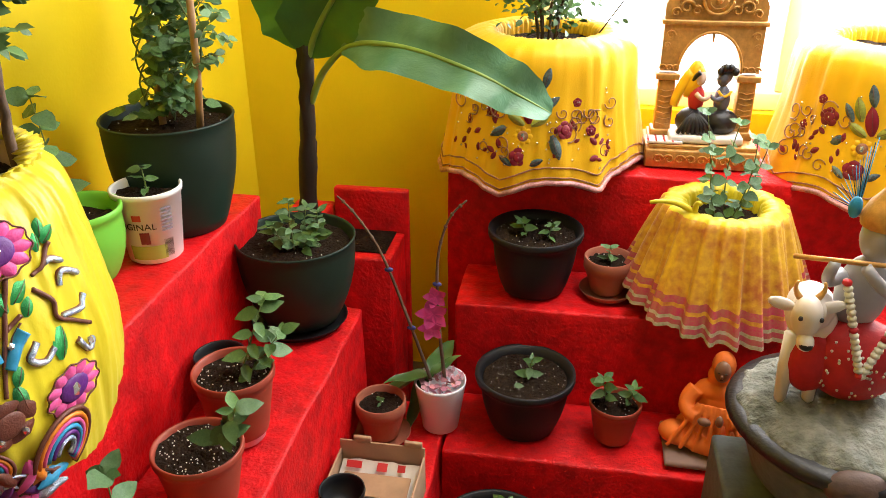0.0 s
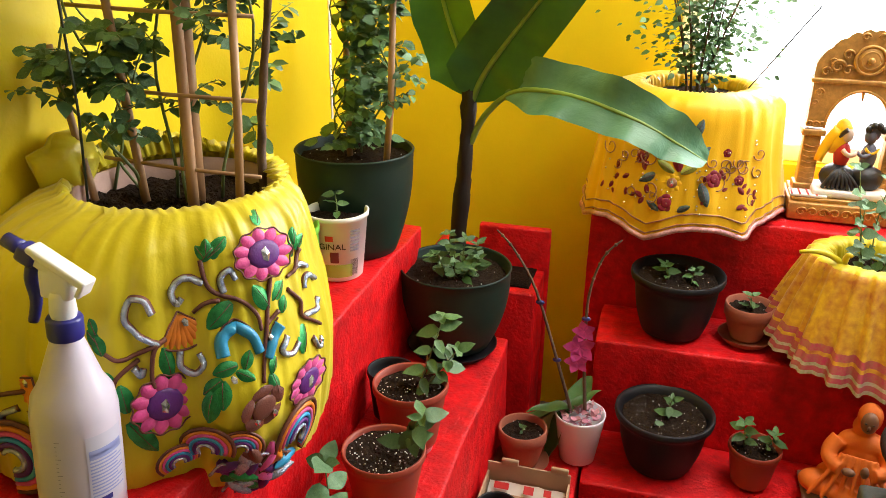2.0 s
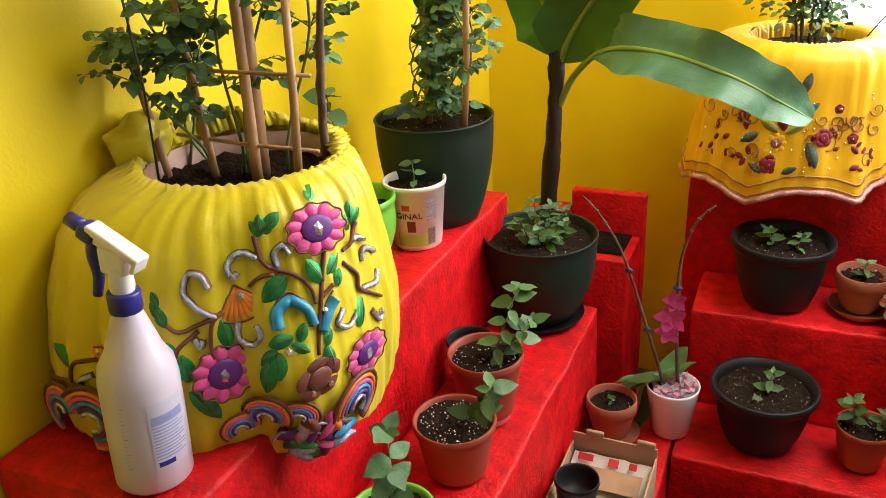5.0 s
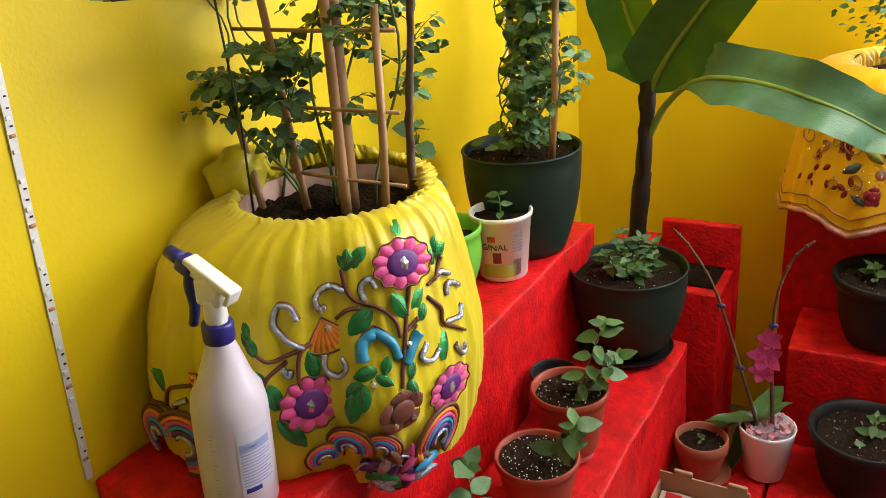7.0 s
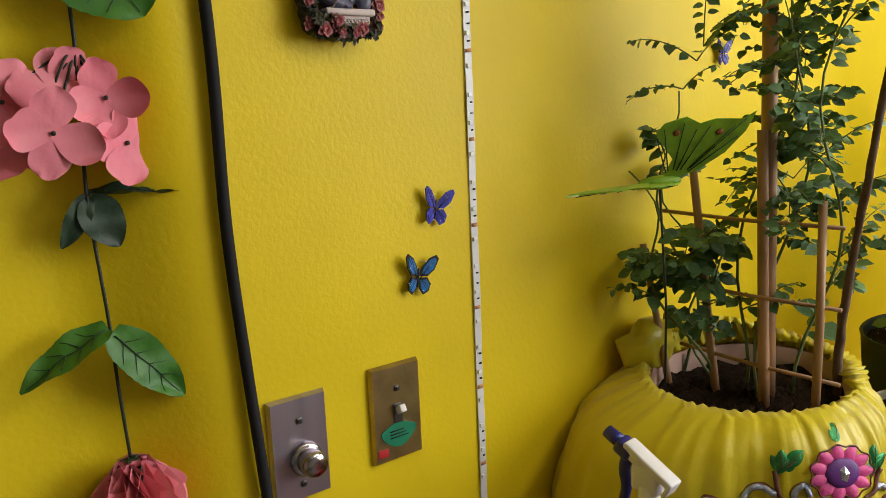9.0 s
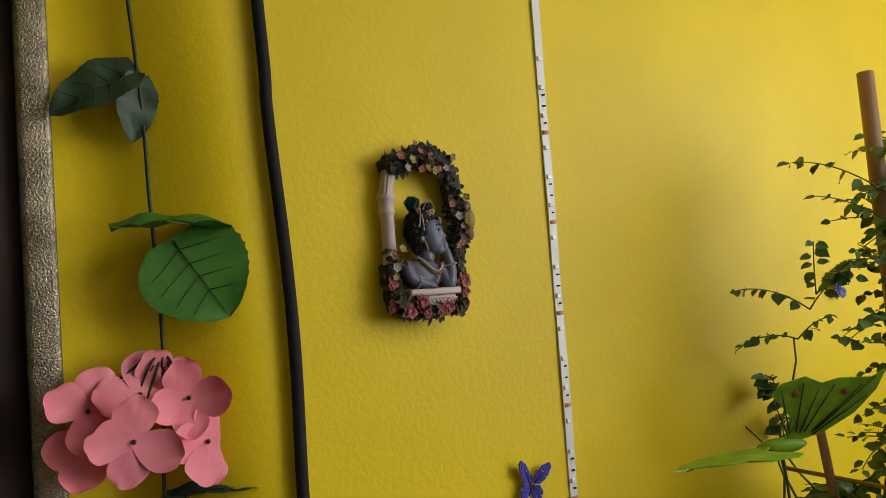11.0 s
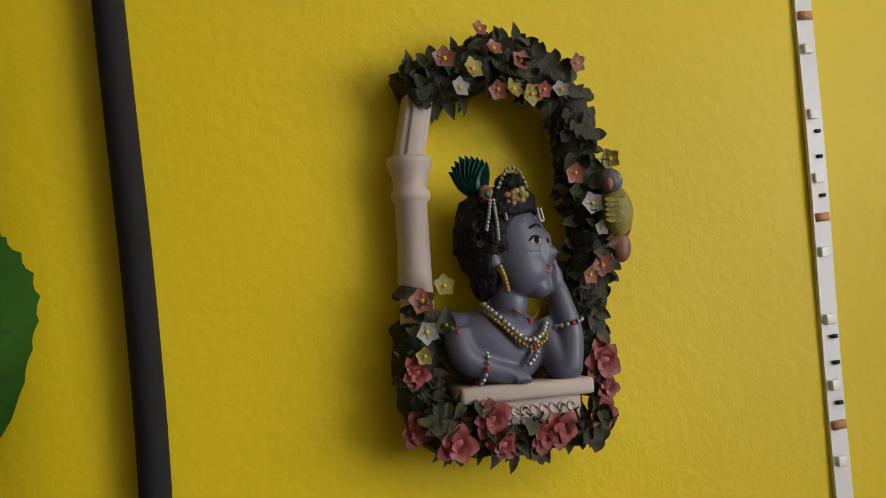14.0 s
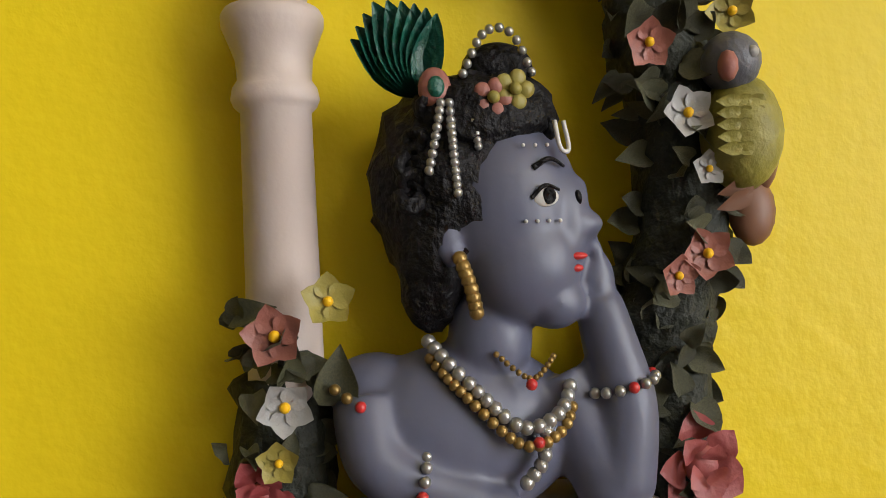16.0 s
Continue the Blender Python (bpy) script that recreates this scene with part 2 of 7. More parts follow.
def leaf(parent, at, aim, size, kinds=LEAVES, rnd=random):
    """A leaf at a point, pointing along aim."""
    aim = Vector(aim).normalized()
    up = Vector((rnd.uniform(-0.3, 0.9), rnd.uniform(-1.3, 0.1), 0.75))
    x = aim.cross(up).normalized()
    z = x.cross(aim)
    ob = new("leaf", rnd.choice(kinds))
    ob.parent = parent
    ob.matrix_basis = Matrix.Translation(at) @ Matrix((x, aim, z)).transposed().to_4x4() @ Matrix.Diagonal((size, size, size, 1))
    return ob


def twigs(parent, anchors, count, length, size, rnd, singles=0.3):
    """Side twigs off given points, with leaves in turn along each; some leaves are objects of their own."""
    wood, places = bmesh.new(), []
    for _ in range(count):
        p = rnd.choice(anchors)
        a, up = rnd.uniform(0, 6.283), rnd.uniform(-0.25, 0.8)
        ln = length * rnd.uniform(0.45, 1.25)
        e = p + Vector((math.cos(a), math.sin(a), up)) * ln
        e.x = max(e.x, 0.03)
        pts = bez(p, (p + e) / 2 + Vector((0, 0, ln * 0.25)), e, 8)
        add_tube(wood, pts, 0.0011, 0.0006, 4)
        own = rnd.random() < singles
        for k, q in enumerate(pts[1:]):
            for side in ((-1, 1) if rnd.random() < 0.6 else (rnd.choice((-1, 1)),)):
                b = a + side * rnd.uniform(0.7, 1.5)
                sz = size * rnd.uniform(0.65, 1.3) * (1.1 - 0.05 * k)
                out = Vector((math.cos(b), math.sin(b), 0))
                if q.x + out.x * sz < 0.012:
                    out.x = abs(out.x)
                if own:
                    leaf(parent, q + out * 0.003, (out.x, out.y, rnd.uniform(-0.6, 0.3)), sz, LEAVES2, rnd)
                else:
                    places.append((q + out * 0.003, out, sz))
    tagged(part("twig", wood, STEM, parent, "thin green side twigs"), kind="stuff")
    leaf_heap(parent, places, HEAP, rnd)


def weld(bm, voxel, rounds):
    """Overlapping forms made into one smooth skin."""
    tmp = new("weld", finish(bm, "weld", WHITE))
    r = tmp.modifiers.new("weld", "REMESH")
    r.mode, r.voxel_size = "VOXEL", voxel
    q = tmp.modifiers.new("smooth", "SMOOTH")
    q.iterations, q.factor = rounds, 0.5
    bpy.context.view_layer.update()
    me = bpy.data.meshes.new_from_object(tmp.evaluated_get(bpy.context.evaluated_depsgraph_get()))
    bpy.data.objects.remove(tmp)
    return me


def soil_disc(r, z, seed, rings=7, seg=28, amp=0.004):
    bm = bmesh.new()
    rnd = random.Random(seed)
    pr = [bm.verts.new((0, 0, z + amp))]
    prev = None
    for k in range(1, rings + 1):
        ring = [bm.verts.new((r * k / rings * math.cos(6.2832 * i / seg), r * k / rings * math.sin(6.2832 * i / seg), z + rnd.uniform(-amp, amp))) for i in range(seg)]
        for i in range(seg):
            j = (i + 1) % seg
            bm.faces.new((pr[0], ring[i], ring[j]) if prev is None else (prev[i], ring[i], ring[j], prev[j]))
        prev = ring
    return bm


def perlite(parent, r, z, n, seed):
    bm = bmesh.new()
    rnd = random.Random(seed)
    for _ in range(n):
        a, q = rnd.uniform(0, 6.283), r * math.sqrt(rnd.random()) * 0.95
        bmesh.ops.create_icosphere(bm, subdivisions=1, radius=rnd.uniform(0.0006, 0.0015), matrix=Matrix.Translation((q * math.cos(a), q * math.sin(a), z + 0.004)))
    tagged(part("perlite", bm, PERL, parent, "white perlite crumbs"), kind="stuff")


def pot_body(rt, rb, h, lip=0.006, lip_h=0.012, wall=0.004, bulge=0.0):
    """Outside from the foot up over the lip and down inside."""
    pr = [(rb * 0.9, 0), (rb, 0.003)]
    for k in range(1, 9):
        t = k / 9
        pr.append((rb + (rt - lip - rb) * t + bulge * math.sin(math.pi * t), (h - lip_h) * t))
    pr += [(rt - lip, h - lip_h), (rt - lip * 0.2, h - lip_h + 0.002), (rt, h - lip_h * 0.5), (rt - 0.001, h - 0.001), (rt - wall * 0.5, h), (rt - wall - lip * 0.4, h - 0.002), (rt - wall - lip, h - lip_h), (rb - wall + (rt - lip - rb) * 0.55, h * 0.55), (0.001, h * 0.54)]
    return lathe(pr, 48, cap0=True)


def pot(name, at, rt, rb, h, material, label, fill=0.86, lip=0.006, lip_h=0.012, wall=0.004, bulge=0.0, crumbs=20, seed=1, soil=True, group=""):
    ob = thing(name, at, label, "potted plant" if soil else "pot", group)
    part("pot", pot_body(rt, rb, h, lip, lip_h, wall, bulge), material, ob)
    if soil:
        r = rb + (rt - lip - rb) * fill - wall * 0.5
        part("soil", soil_disc(r, h * fill, seed), SOIL, ob, "dark crumbly potting soil")
        if crumbs:
            perlite(ob, r, h * fill, crumbs, seed)
    return ob


def seedling(parent, base, top, nodes, size, seed, kinds=LEAVES, droop=0.2, crown=4, thick=0.0016, start=0.35):
    """A stem with pairs of leaves and a crown on top."""
    rnd = random.Random(seed)
    base, top = Vector(base), Vector(top)
    mid = (base + top) / 2 + Vector((rnd.uniform(-1, 1), rnd.uniform(-1, 1), 0)) * (top - base).length * 0.12
    pts = bez(base, mid, top, 9)
    part("stem", tube(pts, thick, thick * 0.6, 6), STEM, parent)
    a = rnd.uniform(0, 3)
    for k in range(nodes):
        t = start + (1 - start) * k / max(1, nodes)
        p = pts[min(8, int(t * 8))]
        a += 1.57 + rnd.uniform(-0.3, 0.3)
        for s in (0, math.pi):
            leaf(parent, p, (math.cos(a + s), math.sin(a + s), rnd.uniform(-droop, 0.35)), size * rnd.uniform(0.75, 1.1), kinds, rnd)
    for k in range(crown):
        a += 6.283 / crown + rnd.uniform(-0.2, 0.2)
        leaf(parent, pts[-1], (math.cos(a), math.sin(a), rnd.uniform(0.1, 0.7)), size * rnd.uniform(0.5, 0.95), kinds, rnd)


# ---- structure ----
YB = 2.44
solid("floor", box(-0.2, 3.3, -2.3, 2.6, -0.06, 0), FLOOR, "dull brown vinyl floor", "floor", kind="structure")
solid("ceiling", box(-0.2, 3.3, -2.3, 2.6, 2.6, 2.7), CEIL, "plain white ceiling", "ceiling", kind="structure")
solid("wall_west", box(-0.2, 0, 0.43, YB, 0, 2.6), WALL, "glossy bright yellow painted wall", "wall", kind="structure", smooth=False)
solid("wall_west_recess", box(-0.2, -0.055, -2.3, 0.29, 0, 2.6), WALL, "recessed stretch of bright yellow wall", "wall", kind="structure", smooth=False)
bm = bmesh.new()
prof = [(-0.2, 0.43)] + [(-0.0275 + 0.0275 * math.cos(math.pi * k / 60), 0.43 - 0.14 * k / 60) for k in range(61)] + [(-0.2, 0.29)]
lo, hi = [[bm.verts.new((x, y, z)) for x, y in prof] for z in (0, 2.6)]
for i in range(len(prof)):
    j = (i + 1) % len(prof)
    bm.faces.new((lo[i], lo[j], hi[j], hi[i]))
solid("wall_edge", bm, WALL, "soft rounded edge of the yellow wall", "wall", kind="structure", smooth=False)
for i, b in enumerate(((-0.2, 0.80, 0, 2.6), (0.80, 2.6, 0, 0.86), (0.80, 2.6, 2.25, 2.6), (2.6, 3.3, 0, 2.6))):
    solid("wall_north_%d" % (i + 1), box(b[0], b[1], YB, YB + 0.1, b[2], b[3]), WALL, "bright yellow painted wall round the window", "wall", kind="structure", smooth=False)
# Unseen walls closing the room; their tone holds back bounce light.
solid("wall_east", box(3.2, 3.3, -2.3, YB, 0, 2.6), ROOM, "unseen wall, toned beige to cut bounced light", "wall", kind="structure", smooth=False)
solid("wall_south", box(-0.055, 3.2, -2.3, -2.2, 0, 2.6), ROOM, "unseen wall, toned beige to cut bounced light", "wall", kind="structure", smooth=False)
FRAMEW = mat("window_frame_paint", (0.75, 0.75, 0.74), 0.4, 0.04, 10)
win = thing("window_1", (0.80, YB + 0.03, 0.86), "wide white-framed window, overexposed by daylight", "window", kind="structure")
for nm, b in (("frame_bottom", (0, 1.80, 0, 0.05, 0, 0.05)), ("frame_top", (0, 1.80, 0, 0.05, 1.34, 1.39)), ("frame_side", (0, 0.05, 0, 0.05, 0.05, 1.34)), ("frame_side", (1.75, 1.80, 0, 0.05, 0.05, 1.34)), ("mullion", (0.62, 0.66, 0, 0.05, 0.05, 1.34))):
    part(nm, box(*b, 0.006), FRAMEW, win)
glow = bpy.data.materials.new("bright_overcast_sky")
glow.use_nodes = True
e = glow.node_tree.nodes.new("ShaderNodeEmission")
e.inputs[0].default_value, e.inputs[1].default_value = (0.95, 0.97, 1, 1), 3.0
glow.node_tree.links.new(e.outputs[0], glow.node_tree.nodes["Material Output"].inputs[0])
solid("backdrop", box(-1.5, 5.5, 4.6, 4.65, -0.5, 4.0), glow, "pale overcast sky outside the window", "sky", kind="structure", smooth=False)
# Housing for the added overhead fill, out of view.
solid("overhead_fill_panel", box(0.82, 2.02, 1.33, 1.87, 2.535, 2.6, 0.01), CEIL, "flat white panel added out of view for the overhead fill", "lamp")


def tier(x0, x1, y0, y1, z0, z1, seed, label):
    bm = bmesh.new()
    add_box(bm, x0, x1, y0, y1, z0, z1, 0.006)
    bmesh.ops.subdivide_edges(bm, edges=[e for e in bm.edges if e.calc_length() > 0.03], cuts=26, use_grid_fill=True)
    for v in bm.verts:
        q = Vector((v.co.x * 9, v.co.y * 9, v.co.z * 5 + seed))
        v.co += noise.noise_vector(q) * 0.004 + noise.noise_vector(q * 4) * 0.0012
    return solid("display_step", bm, RED, label, "display step", "red display steps")


tier(0.004, 0.300, 0.722, 1.768, 0.0, 0.832, 1, "tall display step draped in crimson velvet along the wall")
tier(0.304, 0.508, 0.62, 1.766, 0.0, 0.586, 2, "middle display step draped in crimson velvet")
tier(0.512, 0.694, 0.9, 1.80, 0.0, 0.33, 3, "low display step draped in crimson velvet under a box")
tier(0.698, 2.1, 1.640, 1.850, 0.0, 0.33, 4, "low crimson velvet display step before the window")
tier(0.690, 2.1, 1.854, 2.056, 0.0, 0.565, 5, "middle crimson velvet display step before the window")
tier(0.640, 2.1, 2.060, 2.435, 0.0, 0.81, 6, "tall crimson velvet display step before the window")
tier(0.698, 2.1, 1.30, 1.636, 0.0, 0.10, 7, "floor-level crimson velvet display step")

# ---- big cloth-covered pot ----
PINK = mat("pink_satin", (0.66, 0.06, 0.26), 0.5, 0.2, 60, 0.3, 300, obj_var=0.1, sheen=0.2)
PURPLE = mat("purple_satin", (0.10, 0.015, 0.17), 0.5, 0.2, 60, 0.3, 300)
EMERALD = mat("emerald_lame", (0.02, 0.24, 0.06), 0.3, 0.4, 120, 0.4, 600, metal=0.4, obj_var=0.2)
COCOA = mat("brown_cord", (0.13, 0.035, 0.02), 0.55, 0.2, 80, 0.4, 500)
SILVER = mat("sequin_silver_blue", (0.30, 0.38, 0.55), 0.25, 0.4, 160, 0.8, 700, metal=0.6, other=(0.65, 0.66, 0.7))
TEAL = mat("turquoise_satin", (0.03, 0.28, 0.50), 0.35, 0.2, 60, 0.3, 300)
ORANGE = mat("orange_satin", (0.75, 0.22, 0.02), 0.4, 0.2, 60, 0.3, 300)
GEM = mat("faceted_crystal", (0.75, 0.75, 0.78), 0.08, 0.3, 90, 0, metal=0.85)


def pwl(x, pts):
    if x <= pts[0][0]:
        return pts[0][1]
    for (a, u), (b, v) in zip(pts, pts[1:]):
        if x <= b:
            return u + (v - u) * (x - a) / (b - a)
    return pts[-1][1]


BIG = Vector((0.185, 1.08, 0.832))


def big_cloth(deg, z, off=0.0):
    """A point of the big pot's cover, from its bearing and its height in the room."""
    d = (deg + 180) % 360 - 180
    r = pwl(z, ((0.74, 0.200), (0.80, 0.214), (0.86, 0.223), (0.93, 0.225), (1.01, 0.214), (1.05, 0.205), (1.085, 0.198), (1.11, 0.187), (1.127, 0.168), (1.134, 0.150)))
    near = max(0.0, 1 - ((d + 116) / 54) ** 2)
    r -= pwl(d, ((-42, 0.0), (-20, 0.013), (-5, 0.027), (40, 0.046), (90, 0.02)))
    r += 0.028 * math.exp(-((d + 45) / 15) ** 2) * pwl(z, ((0.78, 0.0), (0.86, 0.8), (0.92, 1.0), (1.01, 0.15), (1.05, 0.0)))
    r += 0.078 * near * pwl(z, ((0.84, 1.0), (1.0, 0.95), (1.08, 0.75), (1.118, 0.4), (1.134, 0.1)))
    a = radians(d)
    wob = noise.noise(Vector((math.cos(a) * 3, math.sin(a) * 3, 1)))
    r += 0.0035 * noise.noise(Vector((math.cos(a) * 6, math.sin(a) * 6, z * 7))) + 0.005 * noise.noise(Vector((math.cos(a) * 11, math.sin(a) * 11, z * 5 + 7))) + 0.003 * noise.noise(Vector((math.cos(a) * 26, math.sin(a) * 26, z * 12)))
    gather = pwl(z, ((1.0, 0.0), (1.08, 0.5), (1.125, 1.3)))
    r += gather * (0.0013 * math.sin(a * 33 + 9 * wob + z * 14) + 0.0042 * noise.noise(Vector((math.cos(a) * 14, math.sin(a) * 14, z * 3 + 2))) + 0.0022 * noise.noise(Vector((math.cos(a) * 34, math.sin(a) * 34, z * 6))))
    drape = pwl(d, ((-150, 0.3), (-110, 1.0), (-85, 0.2), (-60, 0.1)))
    r += drape * 0.006 * noise.noise(Vector((math.cos(a) * 7 + z * 3, math.sin(a) * 7, z * 2 - 3)))
    r += off
    p = Vector((BIG.x + r * math.cos(a), BIG.y + r * math.sin(a), z))
    if p.x < 0.006 + off:
        p.x = 0.006 + off + 0.002 * math.sin(z * 40 + d)
    return p


cover = thing("covered_planter", (0, 0, 0), "large round planter in an embroidered lemon-yellow satin cover", "planter")
bm = bmesh.new()
N = 300
rings = []
zs = [0.0, 0.04, 0.09, 0.15, 0.21, 0.28, 0.35, 0.42, 0.49, 0.56, 0.63, 0.69, 0.75, 0.8, 0.85, 0.89, 0.92, 0.95, 0.975, 1.0]
for t in zs:
    ring = []
    for i in range(N):
        d = 360 * i / N - 180
        over = max(0.0, 1 - ((d + 33) / 52) ** 2)
        z0 = 0.838 - 0.050 * over + 0.010 * math.sin(radians(d) * 9) * (1 if over > 0 else 0.1)
        ring.append(bm.verts.new(big_cloth(d, z0 + (1.134 - z0) * t)))
    rings.append(ring)
for r, z, w in ((0.144, 1.136, 0.0022), (0.139, 1.131, 0.003), (0.136, 1.118, 0.003), (0.136, 1.095, 0.0)):
    ring = []
    for i in range(N):
        a = 6.2832 * i / N - math.pi
        back = math.exp(-(((math.degrees(a) - 150 + 180) % 360 - 180) / 42) ** 2)
        q = r + w * (math.sin(i * 1.05) + 0.6 * noise.noise(Vector((i * 0.21, z * 30, 3)))) - 0.012 * back * (z > 1.13)
        ring.append(bm.verts.new((max(0.008, BIG.x - 0.012 + q * math.cos(a)), BIG.y + 0.006 + q * math.sin(a), z + w * 0.6 * math.sin(i * 1.4) + 0.034 * back * (z > 1.125))))
    rings.append(ring)
for k in range(len(rings) - 1):
    for i in range(N):
        j = (i + 1) % N
        bm.faces.new((rings[k][i], rings[k][j], rings[k + 1][j], rings[k + 1][i]))
cov = part("cover", bm, YCLOTH, cover, "gathered lemon-yellow satin cover")
bm = lathe([(0.11, 0.0), (0.135, 0.1), (0.134, 0.265), (0.134, 0.285), (0.126, 0.286), (0.124, 0.24)], 48, cap0=True)
bmesh.ops.translate(bm, verts=bm.verts, vec=(BIG.x - 0.012, BIG.y, 0.838))
part("pot", bm, mat("pale_clay", (0.42, 0.27, 0.22), 0.8, 0.2, 30, 0.2), cover, "pale clay pot rim")
bm = soil_disc(0.126, 1.096, 8, 16, 56, 0.007)
bmesh.ops.translate(bm, verts=bm.verts, vec=(BIG.x - 0.012, BIG.y, 0))
part("soil", bm, SOIL, cover, "dark crumbly potting soil")
# a loose tuft of cover against the wall
bm = bmesh.new()
g = bmesh.ops.create_uvsphere(bm, u_segments=26, v_segments=16, radius=1, matrix=Matrix.Translation((0.034, 1.045, 1.150)) @ Matrix.Diagonal((0.026, 0.060, 0.034, 1)))
for v in bm.verts:
    v.co += noise.noise_vector(v.co * 30) * 0.014 + noise.noise_vector(v.co * 90) * 0.004
part("tied_corner", bm, YCLOTH, cover, "bunched corner of the cover")


def on_cloth(f, deg, z, turn=0.0, size=1.0, off=0.002):
    """A frame on a cover: x along it, y up it, z out of it."""
    p = f(deg, z, off)
    x = (f(deg + 2, z, off) - f(deg - 2, z, off)).normalized()
    y = (f(deg, z + 0.006, off) - f(deg, z - 0.006, off)).normalized()
    n = x.cross(y).normalized()
    y = n.cross(x)
    return Matrix.Translation(p) @ Matrix((x, y, n)).transposed().to_4x4() @ Matrix.Rotation(radians(turn), 4, "Z") @ Matrix.Diagonal((size, size, size, 1))


def puff(bm, m, length, width, height, mi=0, rows=6, at=0.0):
    """A padded petal from the origin of m along its y."""
    prev = None
    for k in range(rows + 1):
        t = k / rows
        h = max(0.03, math.sin(math.pi * min(1, t * 0.92 + 0.06)) ** 0.7) * width / 2
        row = []
        for u in (-1, -0.6, 0, 0.6, 1):
            row.append(bm.verts.new(m @ Vector((u * h, at + t * length, height * (1 - u * u) * math.sin(math.pi * (0.1 + 0.8 * t)) - 0.0015))))
        if prev:
            for i in range(4):
                bm.faces.new((prev[i], prev[i + 1], row[i + 1], row[i])).material_index = mi
        prev = row


def cloth_tube(f, parent, name, pts, r, material, off=0.002, label=""):
    line = spline([(d / 100, z, 0) for d, z in pts], 6)
    part(name, tube([f(q.x * 100, q.y, off) for q in line], r, r * 0.8, 7), material, parent, label)


def cloth_leaf(f, parent, deg, z, turn, size, material=EMERALD, wide=0.55):
    bm = bmesh.new()
    puff(bm, on_cloth(f, deg, z, turn), size, size * wide, size * 0.10, at=-size / 2)
    lf = part("embroidered_leaf", bm, material, parent)
    part("vein", tube([on_cloth(f, deg, z, turn) @ Vector((0, size * (k - 0.5), size * 0.105 * math.sin(math.pi * (0.1 + 0.8 * k)))) for k in (0.05, 0.3, 0.6, 0.92)], 0.0006, 0.0004, 5), COCOA, lf)


def cloth_flower(f, parent, deg, z, r, n=11, petal=PINK, heart=PURPLE, gem=0.008, turn=0, wide=1.0):
    base = new("embroidered_flower")
    base.parent = parent
    tagged(base, "padded satin flower with a crystal centre")
    m = on_cloth(f, deg, z) @ Matrix.Diagonal((wide, 1, 1, 1))
    for k in range(n):
        bm = bmesh.new()
        puff(bm, m @ Matrix.Rotation(radians(turn + 360 * k / n), 4, "Z"), r * 0.62, r * 5.2 / n * 0.95, r * 0.10, at=r * 0.4)
        part("petal", bm, petal, base)
    if n > 9:
        bm = bmesh.new()
        add_tube(bm, [m @ Vector((r * 0.98 * (1 + 0.05 * math.cos(a * n)) * math.sin(a), r * 0.98 * (1 + 0.05 * math.cos(a * n)) * math.cos(a), -0.0004)) for a in [6.2832 * k / 66 + radians(turn) for k in range(67)]], 0.0011, 0.0011, 5)
        part("outline_cord", bm, COCOA, base)
    bm = bmesh.new()
    add_ball(bm, (0, 0, 0), 1, seg=16)
    bmesh.ops.transform(bm, matrix=m @ Matrix.Diagonal((r * 0.55, r * 0.55, r * 0.14, 1)), verts=bm.verts)
    part("heart", bm, heart, base)
    if gem:
        bm = bmesh.new()
        bmesh.ops.create_icosphere(bm, subdivisions=1, radius=1, matrix=on_cloth(f, deg, z, turn, off=r * 0.14) @ Matrix.Diagonal((gem * 0.75, gem * 1.2, gem * 0.5, 1)))
        part("crystal", bm, GEM, base, smooth=False)


def rainbow(f, parent, deg, z, r, turn, flat=1.0):
    base = new("embroidered_scroll")
    base.parent = parent
    tagged(base, "concentric scroll of coloured satin bands")
    m = on_cloth(f, deg, z, turn, off=0.004)
    for k, mt in enumerate((COCOA, ORANGE, PINK, TEAL, PURPLE, SILVER)):
        q = r * (1.05 - k * 0.15)
        part("band", tube([m @ Vector((q * math.cos(a), q * flat * math.sin(a), 0.002 + 0.001 * k)) for a in [radians(-30 + 240 * i / 16) for i in range(17)]], r * 0.085, r * 0.07, 7), mt, base)


B = big_cloth
STEM_LINES = (
    ((-30.4, 1.057), (-33.4, 1.029), (-36.3, 0.998), (-38.6, 0.971), (-40.4, 0.943)),
    ((-53.6, 1.092), (-52.4, 1.064), (-48.1, 1.049), (-42.6, 1.04), (-38.4, 1.021), (-37.8, 1.001)),
    ((-49.4, 1.045), (-54, 1.044), (-57.5, 1.034)),
    ((-11.2, 1.068), (-17.3, 1.048), (-21.8, 1.043)),
    ((-23.6, 1.031), (-18.4, 1.009), (-18.9, 0.99), (-11.8, 0.971), (-4.1, 0.952)),
    ((-30.1, 1.014), (-35.1, 1.005)),
    ((-65.7, 1.012), (-68.4, 1.004), (-69.4, 0.977), (-69, 0.961)),
    ((-65.7, 1.012), (-70.7, 1.006), (-75.8, 1), (-79.5, 1.01)),
    ((-72.4, 0.996), (-76.7, 0.983), (-78.1, 0.97)),
    ((-119.1, 0.915), (-107.3, 0.925), (-103.1, 0.926)),
    ((-98, 0.966), (-105.1, 0.955), (-107.3, 0.925)),
)
